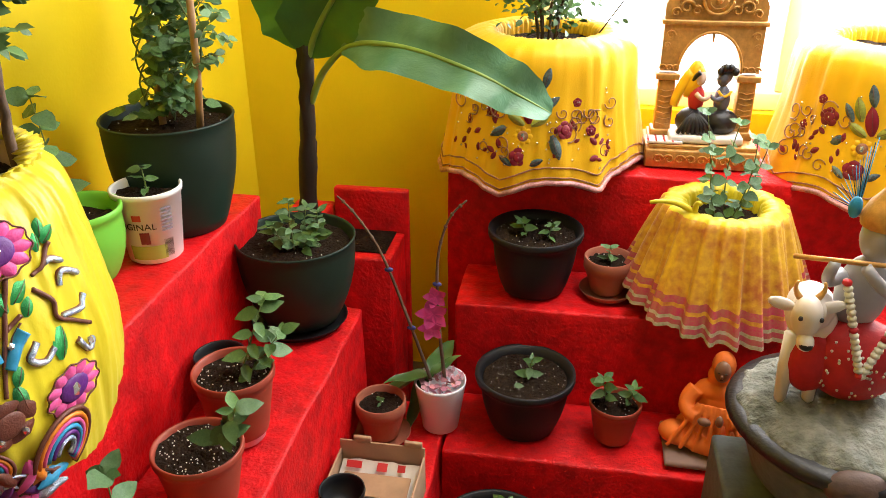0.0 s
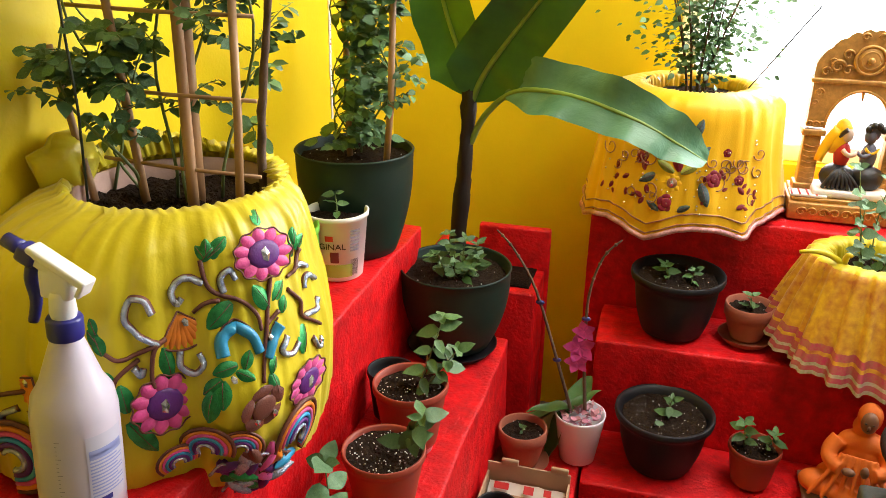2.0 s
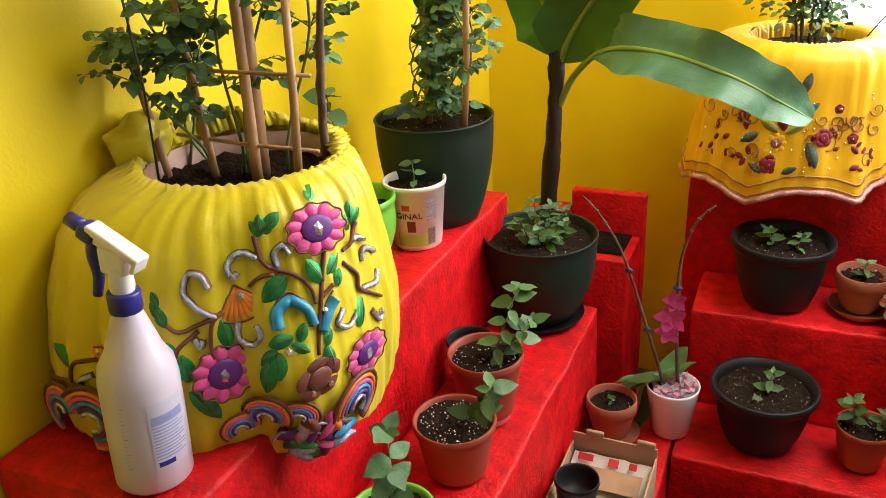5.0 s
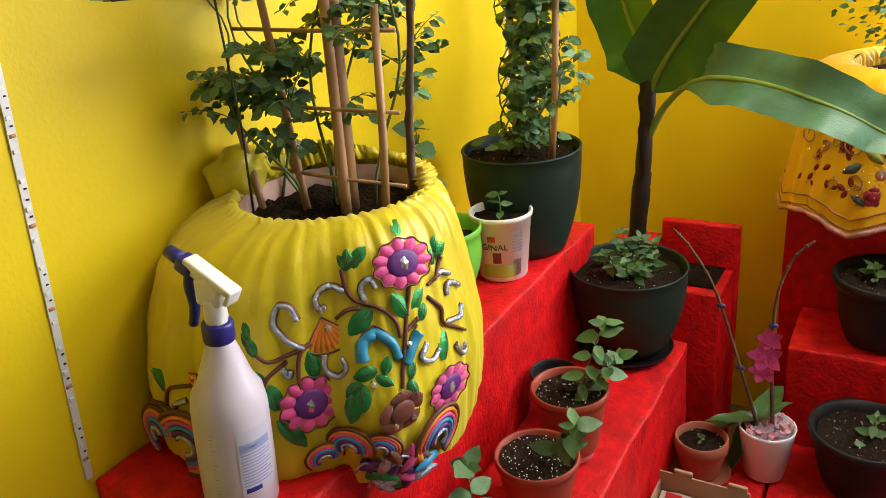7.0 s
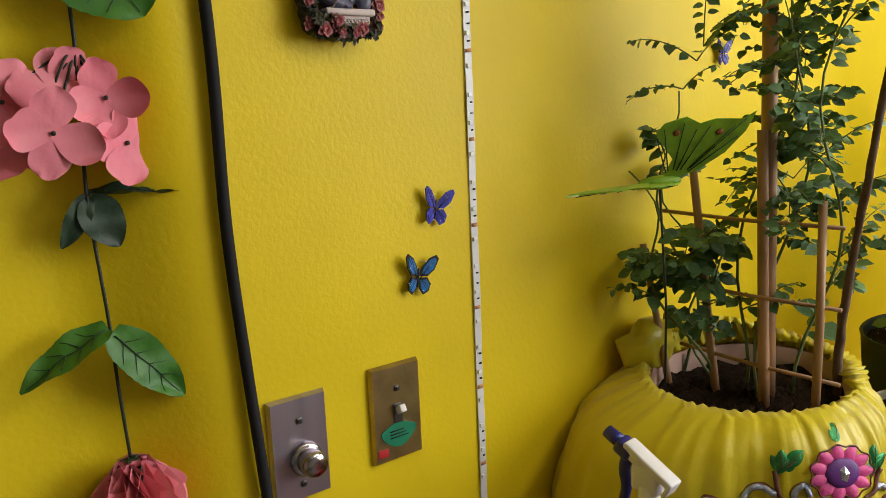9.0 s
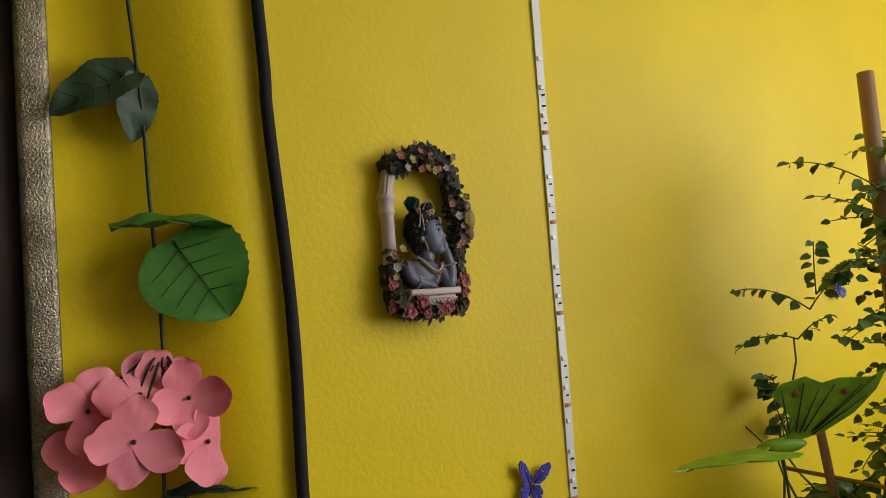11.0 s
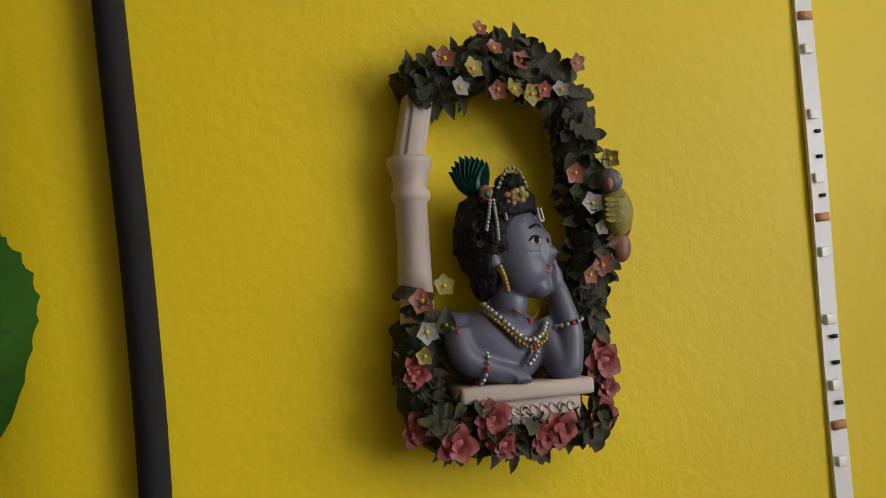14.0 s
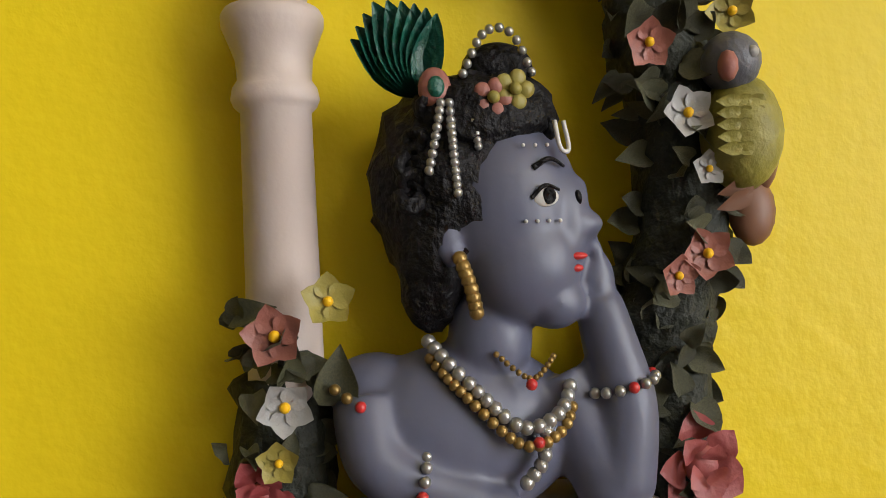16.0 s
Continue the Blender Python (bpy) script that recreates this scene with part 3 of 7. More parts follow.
CURL_LINES = (
    ((-68.5, 1.044), (-70.5, 1.061), (-74.3, 1.061), (-75.3, 1.041), (-72.7, 1.025), (-67.4, 1.009)),
    ((-53.7, 1.067), (-59.4, 1.075), (-63.3, 1.063), (-62.2, 1.047), (-60.4, 1.053)),
    ((-47.4, 1.052), (-47.9, 1.068), (-44.7, 1.077), (-43.1, 1.065)),
    ((-62.3, 0.994), (-62.4, 0.975), (-58.6, 0.965), (-56, 0.976), (-57, 0.988)),
    ((-73.8, 0.987), (-72.3, 0.976), (-71.4, 0.985)),
    ((-16, 1.05), (-12.2, 1.048), (-8.7, 1.041)),
    ((-2.1, 1.015), (-10.3, 1.031), (-13.1, 1.017)),
    ((-3, 0.988), (-8.4, 0.979), (-17, 0.987)),
    ((-28.3, 0.978), (-31.7, 0.966), (-27.8, 0.955), (-23.5, 0.963)),
    ((-13.5, 0.949), (-10.1, 0.93), (-5.6, 0.935)),
    ((-99.7, 0.945), (-103, 0.937), (-103.6, 0.929)),
)
LEAF_LINES = (
    ((-53.2, 1.092), (-49.1, 1.105)),
    ((-52, 1.093), (-54.5, 1.107)),
    ((-51.2, 1.094), (-45.6, 1.104)),
    ((-51.4, 1.098), (-51, 1.114)),
    ((-49.8, 1.099), (-44.1, 1.112)),
    ((-30.3, 1.116), (-26.4, 1.127)),
    ((-16.6, 1.064), (-15.3, 1.082)),
    ((-13.6, 1.07), (-8.1, 1.083)),
    ((-13.7, 1.076), (-11.7, 1.095)),
    ((-33.5, 1.022), (-37.7, 1.053)),
    ((-31.1, 1.027), (-25, 1.044)),
    ((-46, 1.039), (-53.6, 1.018)),
    ((-28.5, 1.009), (-25.9, 1.027)),
    ((-79.9, 1.009), (-81.9, 1.029)),
    ((-80.6, 1.018), (-83.6, 1.035)),
    ((-81.6, 1.03), (-83.2, 1.047)),
)
LEAF_LINES_LOW = (
    ((-65.3, 0.966), (-66.4, 1.002)),
    ((-78, 0.973), (-80.6, 0.989)),
    ((-75.5, 0.939), (-76.5, 0.971)),
    ((-75.5, 0.923), (-70.8, 0.879)),
    ((-47, 0.972), (-53.8, 0.968)),
    ((-45, 0.965), (-42.8, 0.984)),
    ((-47.3, 0.964), (-42.9, 0.952)),
    ((-51.9, 0.96), (-56.9, 0.943)),
    ((-51.7, 0.957), (-52.4, 0.927)),
    ((-54.6, 0.946), (-56.5, 0.91)),
    ((-34.8, 0.965), (-37.3, 0.949)),
    ((-37.3, 0.949), (-36.7, 0.923)),
    ((-22.5, 0.947), (-18.7, 0.979)),
    ((-107.4, 0.945), (-114.2, 0.966)),
)
for pts in STEM_LINES:
    cloth_tube(B, cov, "embroidered_stem", pts, 0.0030, COCOA)
for pts in CURL_LINES:
    cloth_tube(B, cov, "embroidered_curl", pts, 0.0048, COCOA, 0.0002)
    cloth_tube(B, cov, "sequin_curl", pts, 0.0040, SILVER, 0.0022)
for (d0, z0), (d1, z1) in LEAF_LINES + LEAF_LINES_LOW:
    p0, p1 = B(d0, z0), B(d1, z1)
    m = on_cloth(B, (d0 + d1) / 2, (z0 + z1) / 2)
    v = m.inverted().to_3x3() @ (p1 - p0)
    size = (p1 - p0).length
    cloth_leaf(B, cov, (d0 + d1) / 2, (z0 + z1) / 2, math.degrees(math.atan2(-v.x, v.y)), size * 1.08, wide=0.62 if size < 0.045 else 0.45)
cloth_flower(B, cov, -31.5, 1.085, 0.031, gem=0.009, wide=1.3)
cloth_flower(B, cov, -67.0, 0.938, 0.036, gem=0.009, wide=1.1)
cloth_flower(B, cov, -21.6, 0.906, 0.030, gem=0.009, wide=1.35)
cloth_flower(B, cov, -41.7, 0.916, 0.029, 5, COCOA, COCOA, 0.0, wide=1.2)
cloth_flower(B, cov, -41.7, 0.916, 0.014, 9, SILVER, TEAL, 0.007)
for d, z in ((-45.2, 0.928), (-44.2, 0.902), (-38.5, 0.902), (-60.0, 1.027), (-97.5, 0.976), (-48.5, 0.957), (-35.5, 0.99), (-62, 1.049), (-9, 0.94)):
    bm = bmesh.new()
    bmesh.ops.create_icosphere(bm, subdivisions=1, radius=1, matrix=on_cloth(B, d, z, 20, off=0.005) @ Matrix.Diagonal((0.0042, 0.0062, 0.003, 1)))
    part("crystal", bm, GEM, cov, smooth=False)
# orange fans: a padded fan edged with brown cord
for d, z, turn, s in ((-62.0, 1.037, 0, 0.042), (-95.5, 0.984, -40, 0.044)):
    m = on_cloth(B, d, z, turn)
    for k in range(8):
        bm = bmesh.new()
        puff(bm, m @ Matrix.Rotation(radians(150 + k * 11), 4, "Z"), s, 0.011, 0.0035, at=0.002)
        part("fan_petal", bm, ORANGE, cov)
    rim = [m @ Vector((-math.sin(radians(b)) * s * 1.04, math.cos(radians(b)) * s * 1.04, 0)) for b in range(144, 238, 6)]
    part("outline_cord", tube([m @ Vector((0, 0.002, 0))] + rim + [m @ Vector((0, 0.002, 0))], 0.0013, 0.0013, 6), COCOA, cov)
for pts in (((-50.4, 0.984), (-50.2, 1.003), (-45.3, 1.011), (-41.1, 0.998), (-39.6, 0.977)), ((-30.8, 0.998), (-34.8, 0.984), (-37.7, 0.968))):
    cloth_tube(B, cov, "embroidered_wing", pts, 0.0082, TEAL)
    cloth_tube(B, cov, "outline_cord", [(a, b + 0.009) for a, b in pts], 0.0013, COCOA)
for d, z, r, turn, fl in ((-65.9, 0.860, 0.024, 15, 0.8), (-57.5, 0.874, 0.032, 5, 0.8), (-30, 0.846, 0.040, -30, 1.15), (-49, 0.872, 0.026, -15, 0.8), (-101, 0.884, 0.046, -70, 0.9), (-113, 0.876, 0.040, 40, 0.9)):
    rainbow(B, cov, d, z, r, turn, fl)
# the bunched end of the embroidery, hanging off the step
rnd = random.Random(61)
for k, (d, z, mt) in enumerate(((-54, 0.838, PURPLE), (-50, 0.822, EMERALD), (-46, 0.832, PURPLE), (-43, 0.808, PINK), (-47, 0.797, EMERALD), (-39, 0.812, PURPLE), (-36, 0.798, SILVER), (-42, 0.788, PURPLE), (-51, 0.800, SILVER), (-34, 0.818, TEAL), (-45, 0.850, COCOA), (-40, 0.84, PINK), (-48, 0.842, SILVER), (-37.5, 0.83, ORANGE))):
    bm = bmesh.new()
    for q in range(3):
        puff(bm, on_cloth(B, d, z, rnd.uniform(0, 360), off=0.003 + 0.004 * q), 0.036, 0.017, 0.008, at=-0.012)
    part("bunched_embroidery", bm, mt, cov)
    cloth_tube(B, cov, "outline_cord", ((d - 4, z - 0.010), (d, z + 0.008), (d + 4, z - 0.006)), 0.0022, COCOA if k % 2 else SILVER, 0.010)

# stakes, trellis and climber in the big pot
for a, b, r in (((0.128, 1.072, 1.09), (0.100, 1.075, 1.42), 0.0060), ((0.070, 1.045, 1.09), (0.022, 1.06, 1.30), 0.0055), ((0.206, 1.064, 1.09), (0.186, 1.105, 1.46), 0.0075), ((0.196, 1.090, 1.09), (0.178, 1.150, 1.83), 0.0105)):
    part("cane", tube([Vector(a).lerp(Vector(b), k / 6) for k in range(7)], r, r * 0.92, 10), BAMBOO, cover)
bm = tube([(0.284, 1.046, 1.09), (0.281, 1.066, 1.22), (0.274, 1.088, 1.375)], 0.0056, 0.0052, 10)
part("cane", bm, BAMBOO, cover)
for z, x0, x1, y0, y1 in ((1.148, 0.07, 0.302, 1.075, 1.075), (1.245, 0.05, 0.302, 1.07, 1.078), (1.345, 0.04, 0.300, 1.075, 1.09)):
    part("trellis_bar", tube([(x0, y0, z + 0.004), ((x0 + x1) / 2, (y0 + y1) / 2 - 0.004, z), (x1, y1, z - 0.002)], 0.0028, 0.0028, 7), BAMBOO, cover)
br = [(0.262, 1.150, 1.09), (0.270, 1.142, 1.18), (0.284, 1.130, 1.25), (0.296, 1.127, 1.32), (0.316, 1.112, 1.40), (0.330, 1.108, 1.48), (0.352, 1.098, 1.58), (0.372, 1.09, 1.70)]
bm = tube(spline(br, 4), 0.0062, 0.004, 9)
for v in bm.verts:
    v.co += noise.noise_vector(v.co * 60) * 0.0022
part("branch", bm, BARK, cover, "knobbly bare brown branch")
rnd = random.Random(5)
vines = []
for k, (x, y) in enumerate(((0.12, 1.06), (0.15, 1.08), (0.1, 1.1), (0.19, 1.09), (0.23, 1.13), (0.07, 1.1))):
    tall = (0.32, 0.58, 0.28, 0.62, 0.55, 0.42)[k]
    aim = ((-0.09, -0.04), (0.06, 0.07), (-0.06, 0.02), (0.05, 0.06), (0.07, -0.02), (-0.02, -0.02))[k]
    pts = [Vector((x + aim[0] * t + 0.018 * math.sin(9 * t + k), y + aim[1] * t + 0.018 * math.cos(8 * t + k), 1.095 + tall * t)) for t in (i / 14 for i in range(15))]
    pts = [Vector((max(q.x, 0.025), q.y, q.z)) for q in pts]
    part("vine", tube(pts, 0.0024, 0.0013, 6), STEM, cover)
    vines += [(p, k) for p in pts[3:]]
twigs(cover, [p for p, k in vines if p.z < 1.5], 24, 0.075, 0.023, rnd, 0.6)
twigs(cover, [p for p, k in vines if p.z > 1.28 and k in (1, 3, 4)], 48, 0.090, 0.019, rnd, 0.3)
twigs(cover, [Vector((0.205 + 0.015 * t, 1.135 + 0.05 * t, 1.34 + 0.36 * t)) for t in (k / 14 for k in range(15))], 70, 0.085, 0.018, rnd, 0.2)
twigs(cover, [Vector((0.225 + 0.03 * t, 1.165 + 0.05 * t, 1.62 + 0.12 * t)) for t in (k / 6 for k in range(7))], 34, 0.095, 0.016, rnd, 0.1)
twigs(cover, [Vector((0.10 + 0.03 * t, 1.06 + 0.02 * t, 1.52 + 0.07 * t)) for t in (k / 4 for k in range(5))], 8, 0.08, 0.016, rnd, 0.4)
twigs(cover, [Vector((0.07 + 0.012 * k, 1.04 + 0.006 * k, 1.25 + 0.016 * (k % 5))) for k in range(6)], 26, 0.075, 0.022, rnd, 0.7)

# ---- pots on the long wall's steps ----
p = pot("potted_climber", (0.214, 1.604, 0.834), 0.117, 0.080, 0.210, DGREEN, "dark green plastic pot with a bushy twining climber", 0.9, lip=0.002, lip_h=0.006, seed=3, bulge=0.010)
for i, (x, y, tx, ty, h) in enumerate(((-0.01, 0.0, -0.015, 0.01, 0.36), (0.075, -0.03, 0.105, -0.05, 0.40))):
    part("cane", tube([(x, y, 0.18), ((x + tx) / 2, (y + ty) / 2, 0.3), (tx, ty, 0.2 + h)], 0.0065, 0.006, 9), BAMBOO, p)
rnd = random.Random(11)
for k in range(6):
    a = k * 1.05
    pts = [Vector(((-0.012 + 0.026 * math.cos(a + 9 * t)) if k < 4 else (0.07 + 0.03 * t + 0.02 * math.cos(a + 9 * t)), (0.026 * math.sin(a + 9 * t)) if k < 4 else (-0.03 + 0.02 * math.sin(a + 9 * t)), 0.2 + (0.36 if k < 4 else 0.30) * t + (0.08 if k >= 4 else 0))) for t in (i / 16 for i in range(17))]
    part("vine", tube(pts, 0.002, 0.0012, 5), STEM, p)
    twigs(p, pts[1:], 21 if k < 4 else 20, 0.060, 0.024, rnd, 0.25)
for i in range(26):
    s = rnd.uniform(0, 6.283)
    leaf(p, (0.08 * math.cos(s) * rnd.random(), 0.08 * math.sin(s) * rnd.random(), 0.212 + rnd.uniform(0, 0.03)), (math.cos(s), math.sin(s), rnd.uniform(-0.1, 0.6)), rnd.uniform(0.018, 0.03), LEAVES2, rnd)

p = pot("potted_herb", (0.400, 1.686, 0.604), 0.119, 0.076, 0.182, DGREEN, "dark green plastic pot with a bright leafy herb", 0.88, lip=0.002, lip_h=0.006, bulge=0.012, seed=4)
for i in range(11):
    a = i * 0.7
    seedling(p, (0.022 * math.cos(a), 0.022 * math.sin(a), 0.155), (0.05 * math.cos(a), 0.05 * math.sin(a), 0.19 + 0.014 * (i % 4)), 3, 0.030, i + 10, start=0.3)
sau = [(0.05, 0), (0.085, 0.002), (0.096, 0.016), (0.098, 0.017), (0.092, 0.012), (0.082, 0.006), (0.001, 0.005)]
solid("plant_saucer", lathe(sau, 40, cap0=True), BLACK, "black plastic saucer under a dark green pot", "saucer", at=(0.396, 1.684, 0.588))

tub = thing("yogurt_tub", (0.229, 1.473, 0.834), "white printed plastic tub with a seedling in soil", "tub")
part("tub", lathe([(0.042, 0), (0.045, 0.003), (0.056, 0.118), (0.0585, 0.118), (0.0595, 0.126), (0.0565, 0.128), (0.054, 0.124), (0.05, 0.07), (0.001, 0.07)], 48, cap0=True), WHITE, tub)
part("soil", soil_disc(0.053, 0.112, 21), SOIL, tub)
seedling(tub, (0, 0, 0.11), (-0.004, 0.004, 0.155), 2, 0.026, 22)
BAND = mat("olive_label", (0.36, 0.42, 0.08), 0.4, 0.1, 20, 0)
INK = mat("black_print", (0.02, 0.02, 0.022), 0.5, 0.1, 20, 0)
MAROON = mat("maroon_print", (0.16, 0.02, 0.025), 0.5, 0.1, 20, 0)
REDINK = mat("red_print", (0.5, 0.02, 0.02), 0.5, 0.1, 20, 0)
GREYINK = mat("grey_print", (0.28, 0.26, 0.32), 0.5, 0.1, 20, 0)


def tub_r(z):
    return 0.045 + (0.056 - 0.045) * (z - 0.003) / 0.115 + 0.0006


def wrap(bm, deg0, deg1, z0, z1, rad, n=10):
    """A printed patch lying on a round side."""
    rows = [[bm.verts.new((rad(z) * math.cos(radians(deg0 + (deg1 - deg0) * i / n)), rad(z) * math.sin(radians(deg0 + (deg1 - deg0) * i / n)), z)) for i in range(n + 1)] for z in (z0, z1)]
    for i in range(n):
        bm.faces.new((rows[0][i], rows[0][i + 1], rows[1][i + 1], rows[1][i]))


bm = bmesh.new()
wrap(bm, -110, -36, 0.010, 0.036, tub_r, 16)
part("label_band", bm, BAND, tub)
bm = bmesh.new()
for k in range(7):
    wrap(bm, -42, -20, 0.100 - k * 0.0065, 0.103 - k * 0.0065, tub_r, 4)
part("small_print", bm, GREYINK, tub)
bm = bmesh.new()
for k in range(9):
    wrap(bm, -40 + k * 2.2, -39.0 + k * 2.2, 0.012, 0.045, tub_r, 1)
part("barcode", bm, INK, tub)
bm = bmesh.new()
wrap(bm, -84, -66, 0.040, 0.062, tub_r, 6)
part("emblem", bm, MAROON, tub)
bm = bmesh.new()
wrap(bm, -92, -76, 0.083, 0.094, tub_r, 6)
part("badge", bm, REDINK, tub)


def lettering(text, size, parent, put, material, name="lettering", depth=0.0003):
    """Built-in font letters, each point laid by put(x, y, z)."""
    cu = bpy.data.curves.new(name, "FONT")
    cu.body, cu.size, cu.extrude = text, size, depth
    tmp = new(name, cu)
    bpy.context.view_layer.update()
    dg = bpy.context.evaluated_depsgraph_get()
    me = bpy.data.meshes.new_from_object(tmp.evaluated_get(dg))
    bpy.data.objects.remove(tmp)
    for v in me.vertices:
        v.co = put(*v.co)
    me.materials.clear()
    me.materials.append(material)
    ob = new(name, me)
    ob.parent = parent
    return ob


def on_tub(x, y, z):
    h = 0.067 + y
    a = radians(-90) + x / 0.05
    return Vector(((tub_r(h) + z) * math.cos(a), (tub_r(h) + z) * math.sin(a), h))


lettering("ORIGINAL", 0.0165, tub, lambda x, y, z: on_tub(x - 0.042, y, z + 0.0004), INK)

g = pot("potted_seedling", (0.162, 1.372, 0.834), 0.072, 0.046, 0.125, LIME, "lime green plastic pot with a tall spindly seedling", 0.8, lip=0.004, lip_h=0.014, bulge=0.010, seed=31)
seedling(g, (-0.02, 0.0, 0.1), (-0.04, 0.01, 0.295), 6, 0.044, 33, LEAVES2, 0.5, 3, start=0.25)
w = pot("yogurt_tub", (0.185, 1.285, 0.834), 0.040, 0.032, 0.09, WHITE, "small plain white plastic tub of soil", 0.85, lip=0.002, lip_h=0.006, seed=32)

e = thing("empty_pot", (0.355, 1.405, 0.588), "empty black plastic nursery pot", "pot")
part("pot", pot_body(0.045, 0.034, 0.098, 0.003, 0.012, 0.002), BLACK, e)
g = thing("cup_pot", (0.422, 1.319, 0.588), "pink plastic cup under a red-brown pot", "pot")
part("cup", lathe([(0.036, 0), (0.038, 0.002), (0.052, 0.083), (0.055, 0.084), (0.055, 0.09), (0.05, 0.09), (0.036, 0.012), (0.001, 0.012)], 40, cap0=True), PINKP, g)
p = pot("potted_seedling", (0.421, 1.318, 0.604), 0.066, 0.046, 0.118, REDPOT, "red-brown plastic pot with a leggy green seedling", 0.88, lip=0.004, lip_h=0.016, crumbs=60, seed=41)
seedling(p, (0.012, -0.01, 0.1), (0.045, 0.04, 0.225), 6, 0.042, 42, droop=0.8)
seedling(p, (0.02, -0.01, 0.1), (0.075, 0.03, 0.175), 4, 0.04, 44, droop=0.8)
p = pot("potted_seedling", (0.425, 1.172, 0.588), 0.067, 0.048, 0.100, REDPOT, "red-brown plastic pot with a drooping seedling", 0.9, lip=0.004, lip_h=0.014, crumbs=110, seed=51)
seedling(p, (0.02, 0.0, 0.105), (0.062, 0.005, 0.165), 4, 0.045, 52, droop=1.2)
p = pot("potted_seedling", (0.415, 0.975, 0.588), 0.064, 0.048, 0.078, LIME, "lime green pot with a tall broad-leaved seedling", 0.85, lip=0.005, lip_h=0.012, seed=61)
seedling(p, (0, 0, 0.065), (-0.005, 0.015, 0.20), 5, 0.044, 62, LEAVES2, 0.3, 4)

# ---- the low step: clay pot, orchid, box ----
SAUC = [(0.045, 0), (0.05, 0.001), (0.060, 0.016), (0.062, 0.017), (0.058, 0.012), (0.05, 0.006), (0.001, 0.005)]
CLAY = dict(lip=0.003, lip_h=0.030, wall=0.005, crumbs=10)
solid("plant_saucer", lathe(SAUC, 36, cap0=True), TERRA, "terracotta saucer under a small clay pot", "saucer", at=(0.566, 1.660, 0.333))
p = pot("clay_pot", (0.566, 1.660, 0.341), 0.054, 0.036, 0.092, TERRA, "small terracotta pot with a tiny sprout", 0.82, seed=71, **CLAY)
seedling(p, (0, 0, 0.075), (0, 0, 0.09), 1, 0.016, 72)
o = thing("potted_orchid", (0.682, 1.722, 0.334), "white glazed pot with a pink orchid on canes", "orchid")
part("pot", lathe([(0.036, 0), (0.039, 0.002), (0.055, 0.112), (0.056, 0.118), (0.053, 0.118), (0.045, 0.06), (0.001, 0.06)], 44, cap0=True), GLAZE, o)
MULCH = mat("pink_petal_litter", (0.42, 0.12, 0.2), 0.7, 0.5, 60, 0, obj_var=0.4, other=(0.6, 0.36, 0.38))
rnd = random.Random(77)
bm = bmesh.new()
for i in range(90):
    a, q = rnd.uniform(0, 6.283), 0.046 * math.sqrt(rnd.random())
    leaf_bm(0.7, rnd.uniform(-0.4, 0.4), 0.2, 3, bm, Matrix.Translation((q * math.cos(a), q * math.sin(a), 0.108 + rnd.uniform(0, 0.018))) @ Euler((rnd.uniform(-1, 1), rnd.uniform(-1, 1), a)).to_matrix().to_4x4() @ Matrix.Scale(0.016, 4))
tagged(part("fallen_petals", bm, MULCH, o, "withered pink petals heaped on the bark"), kind="stuff")
OLEAF = mat("orchid_leaf", (0.05, 0.12, 0.035), 0.35, 0.25, 30, 0.1, 100)
for aim, ln in (((-1, 0.1, -0.35), 0.15), ((-0.7, -0.3, 0.2), 0.10), ((0.2, 0.9, 0.35), 0.13), ((-0.55, -0.4, -1.0), 0.14), ((0.5, 0.4, 0.5), 0.08)):
    aim = Vector(aim).normalized()
    x = aim.cross(Vector((0, 0, 1))).normalized()
    m = Matrix.Translation((-0.02, 0, 0.118)) @ Matrix((x, aim, x.cross(aim))).transposed().to_4x4() @ Matrix.Scale(ln, 4)
    part("orchid_leaf", leaf_bm(0.36, 0.25, 0.2, 8, None, m), OLEAF, o)
c1 = spline([(-0.02, 0, 0.115), (-0.06, 0, 0.24), (-0.115, 0.0, 0.40), (-0.165, 0.0, 0.485), (-0.205, 0.008, 0.522)], 5)
c2 = spline([(0.01, 0.0, 0.115), (-0.002, 0, 0.26), (-0.004, 0.0, 0.40), (0.018, 0.0, 0.49), (0.052, 0.008, 0.53)], 5)
for c in (c1, c2):
    part("cane", tube(c, 0.0042, 0.0018, 8), BARK, o)
    bm = bmesh.new()
    for i, q in enumerate(c):
        if i > 11 and i % 2 == 0 and i < len(c) - 1:
            add_ball(bm, q, 0.004, seg=8)
    part("bud_nodes", bm, BARK, o)
clip = mat("blue_clip", (0.04, 0.05, 0.2), 0.4, 0.1, 10, 0)
for q in (c1[9], c2[8], c1[5]):
    bm = bmesh.new()
    add_ball(bm, q, 0.007, seg=10, scale=(1.4, 0.6, 0.8))
    part("plant_clip", bm, clip, o, "small dark blue plant clip")
OPET = mat("orchid_petal", (0.62, 0.07, 0.36), 0.5, 0.3, 60, 0, obj_var=0.15)
for cx, cz, sc in ((-0.012, 0.285, 0.036), (-0.006, 0.325, 0.026), (-0.016, 0.25, 0.028)):
    for k in range(5):
        m = Matrix.Translation((cx, -0.012, cz)) @ Matrix.Rotation(radians(90), 4, "X") @ Matrix.Rotation(radians(72 * k + 15), 4, "Z") @ Matrix.Scale(sc, 4)
        part("petal", leaf_bm(0.75, -0.2, 0.15, 5, None, m), OPET, o)

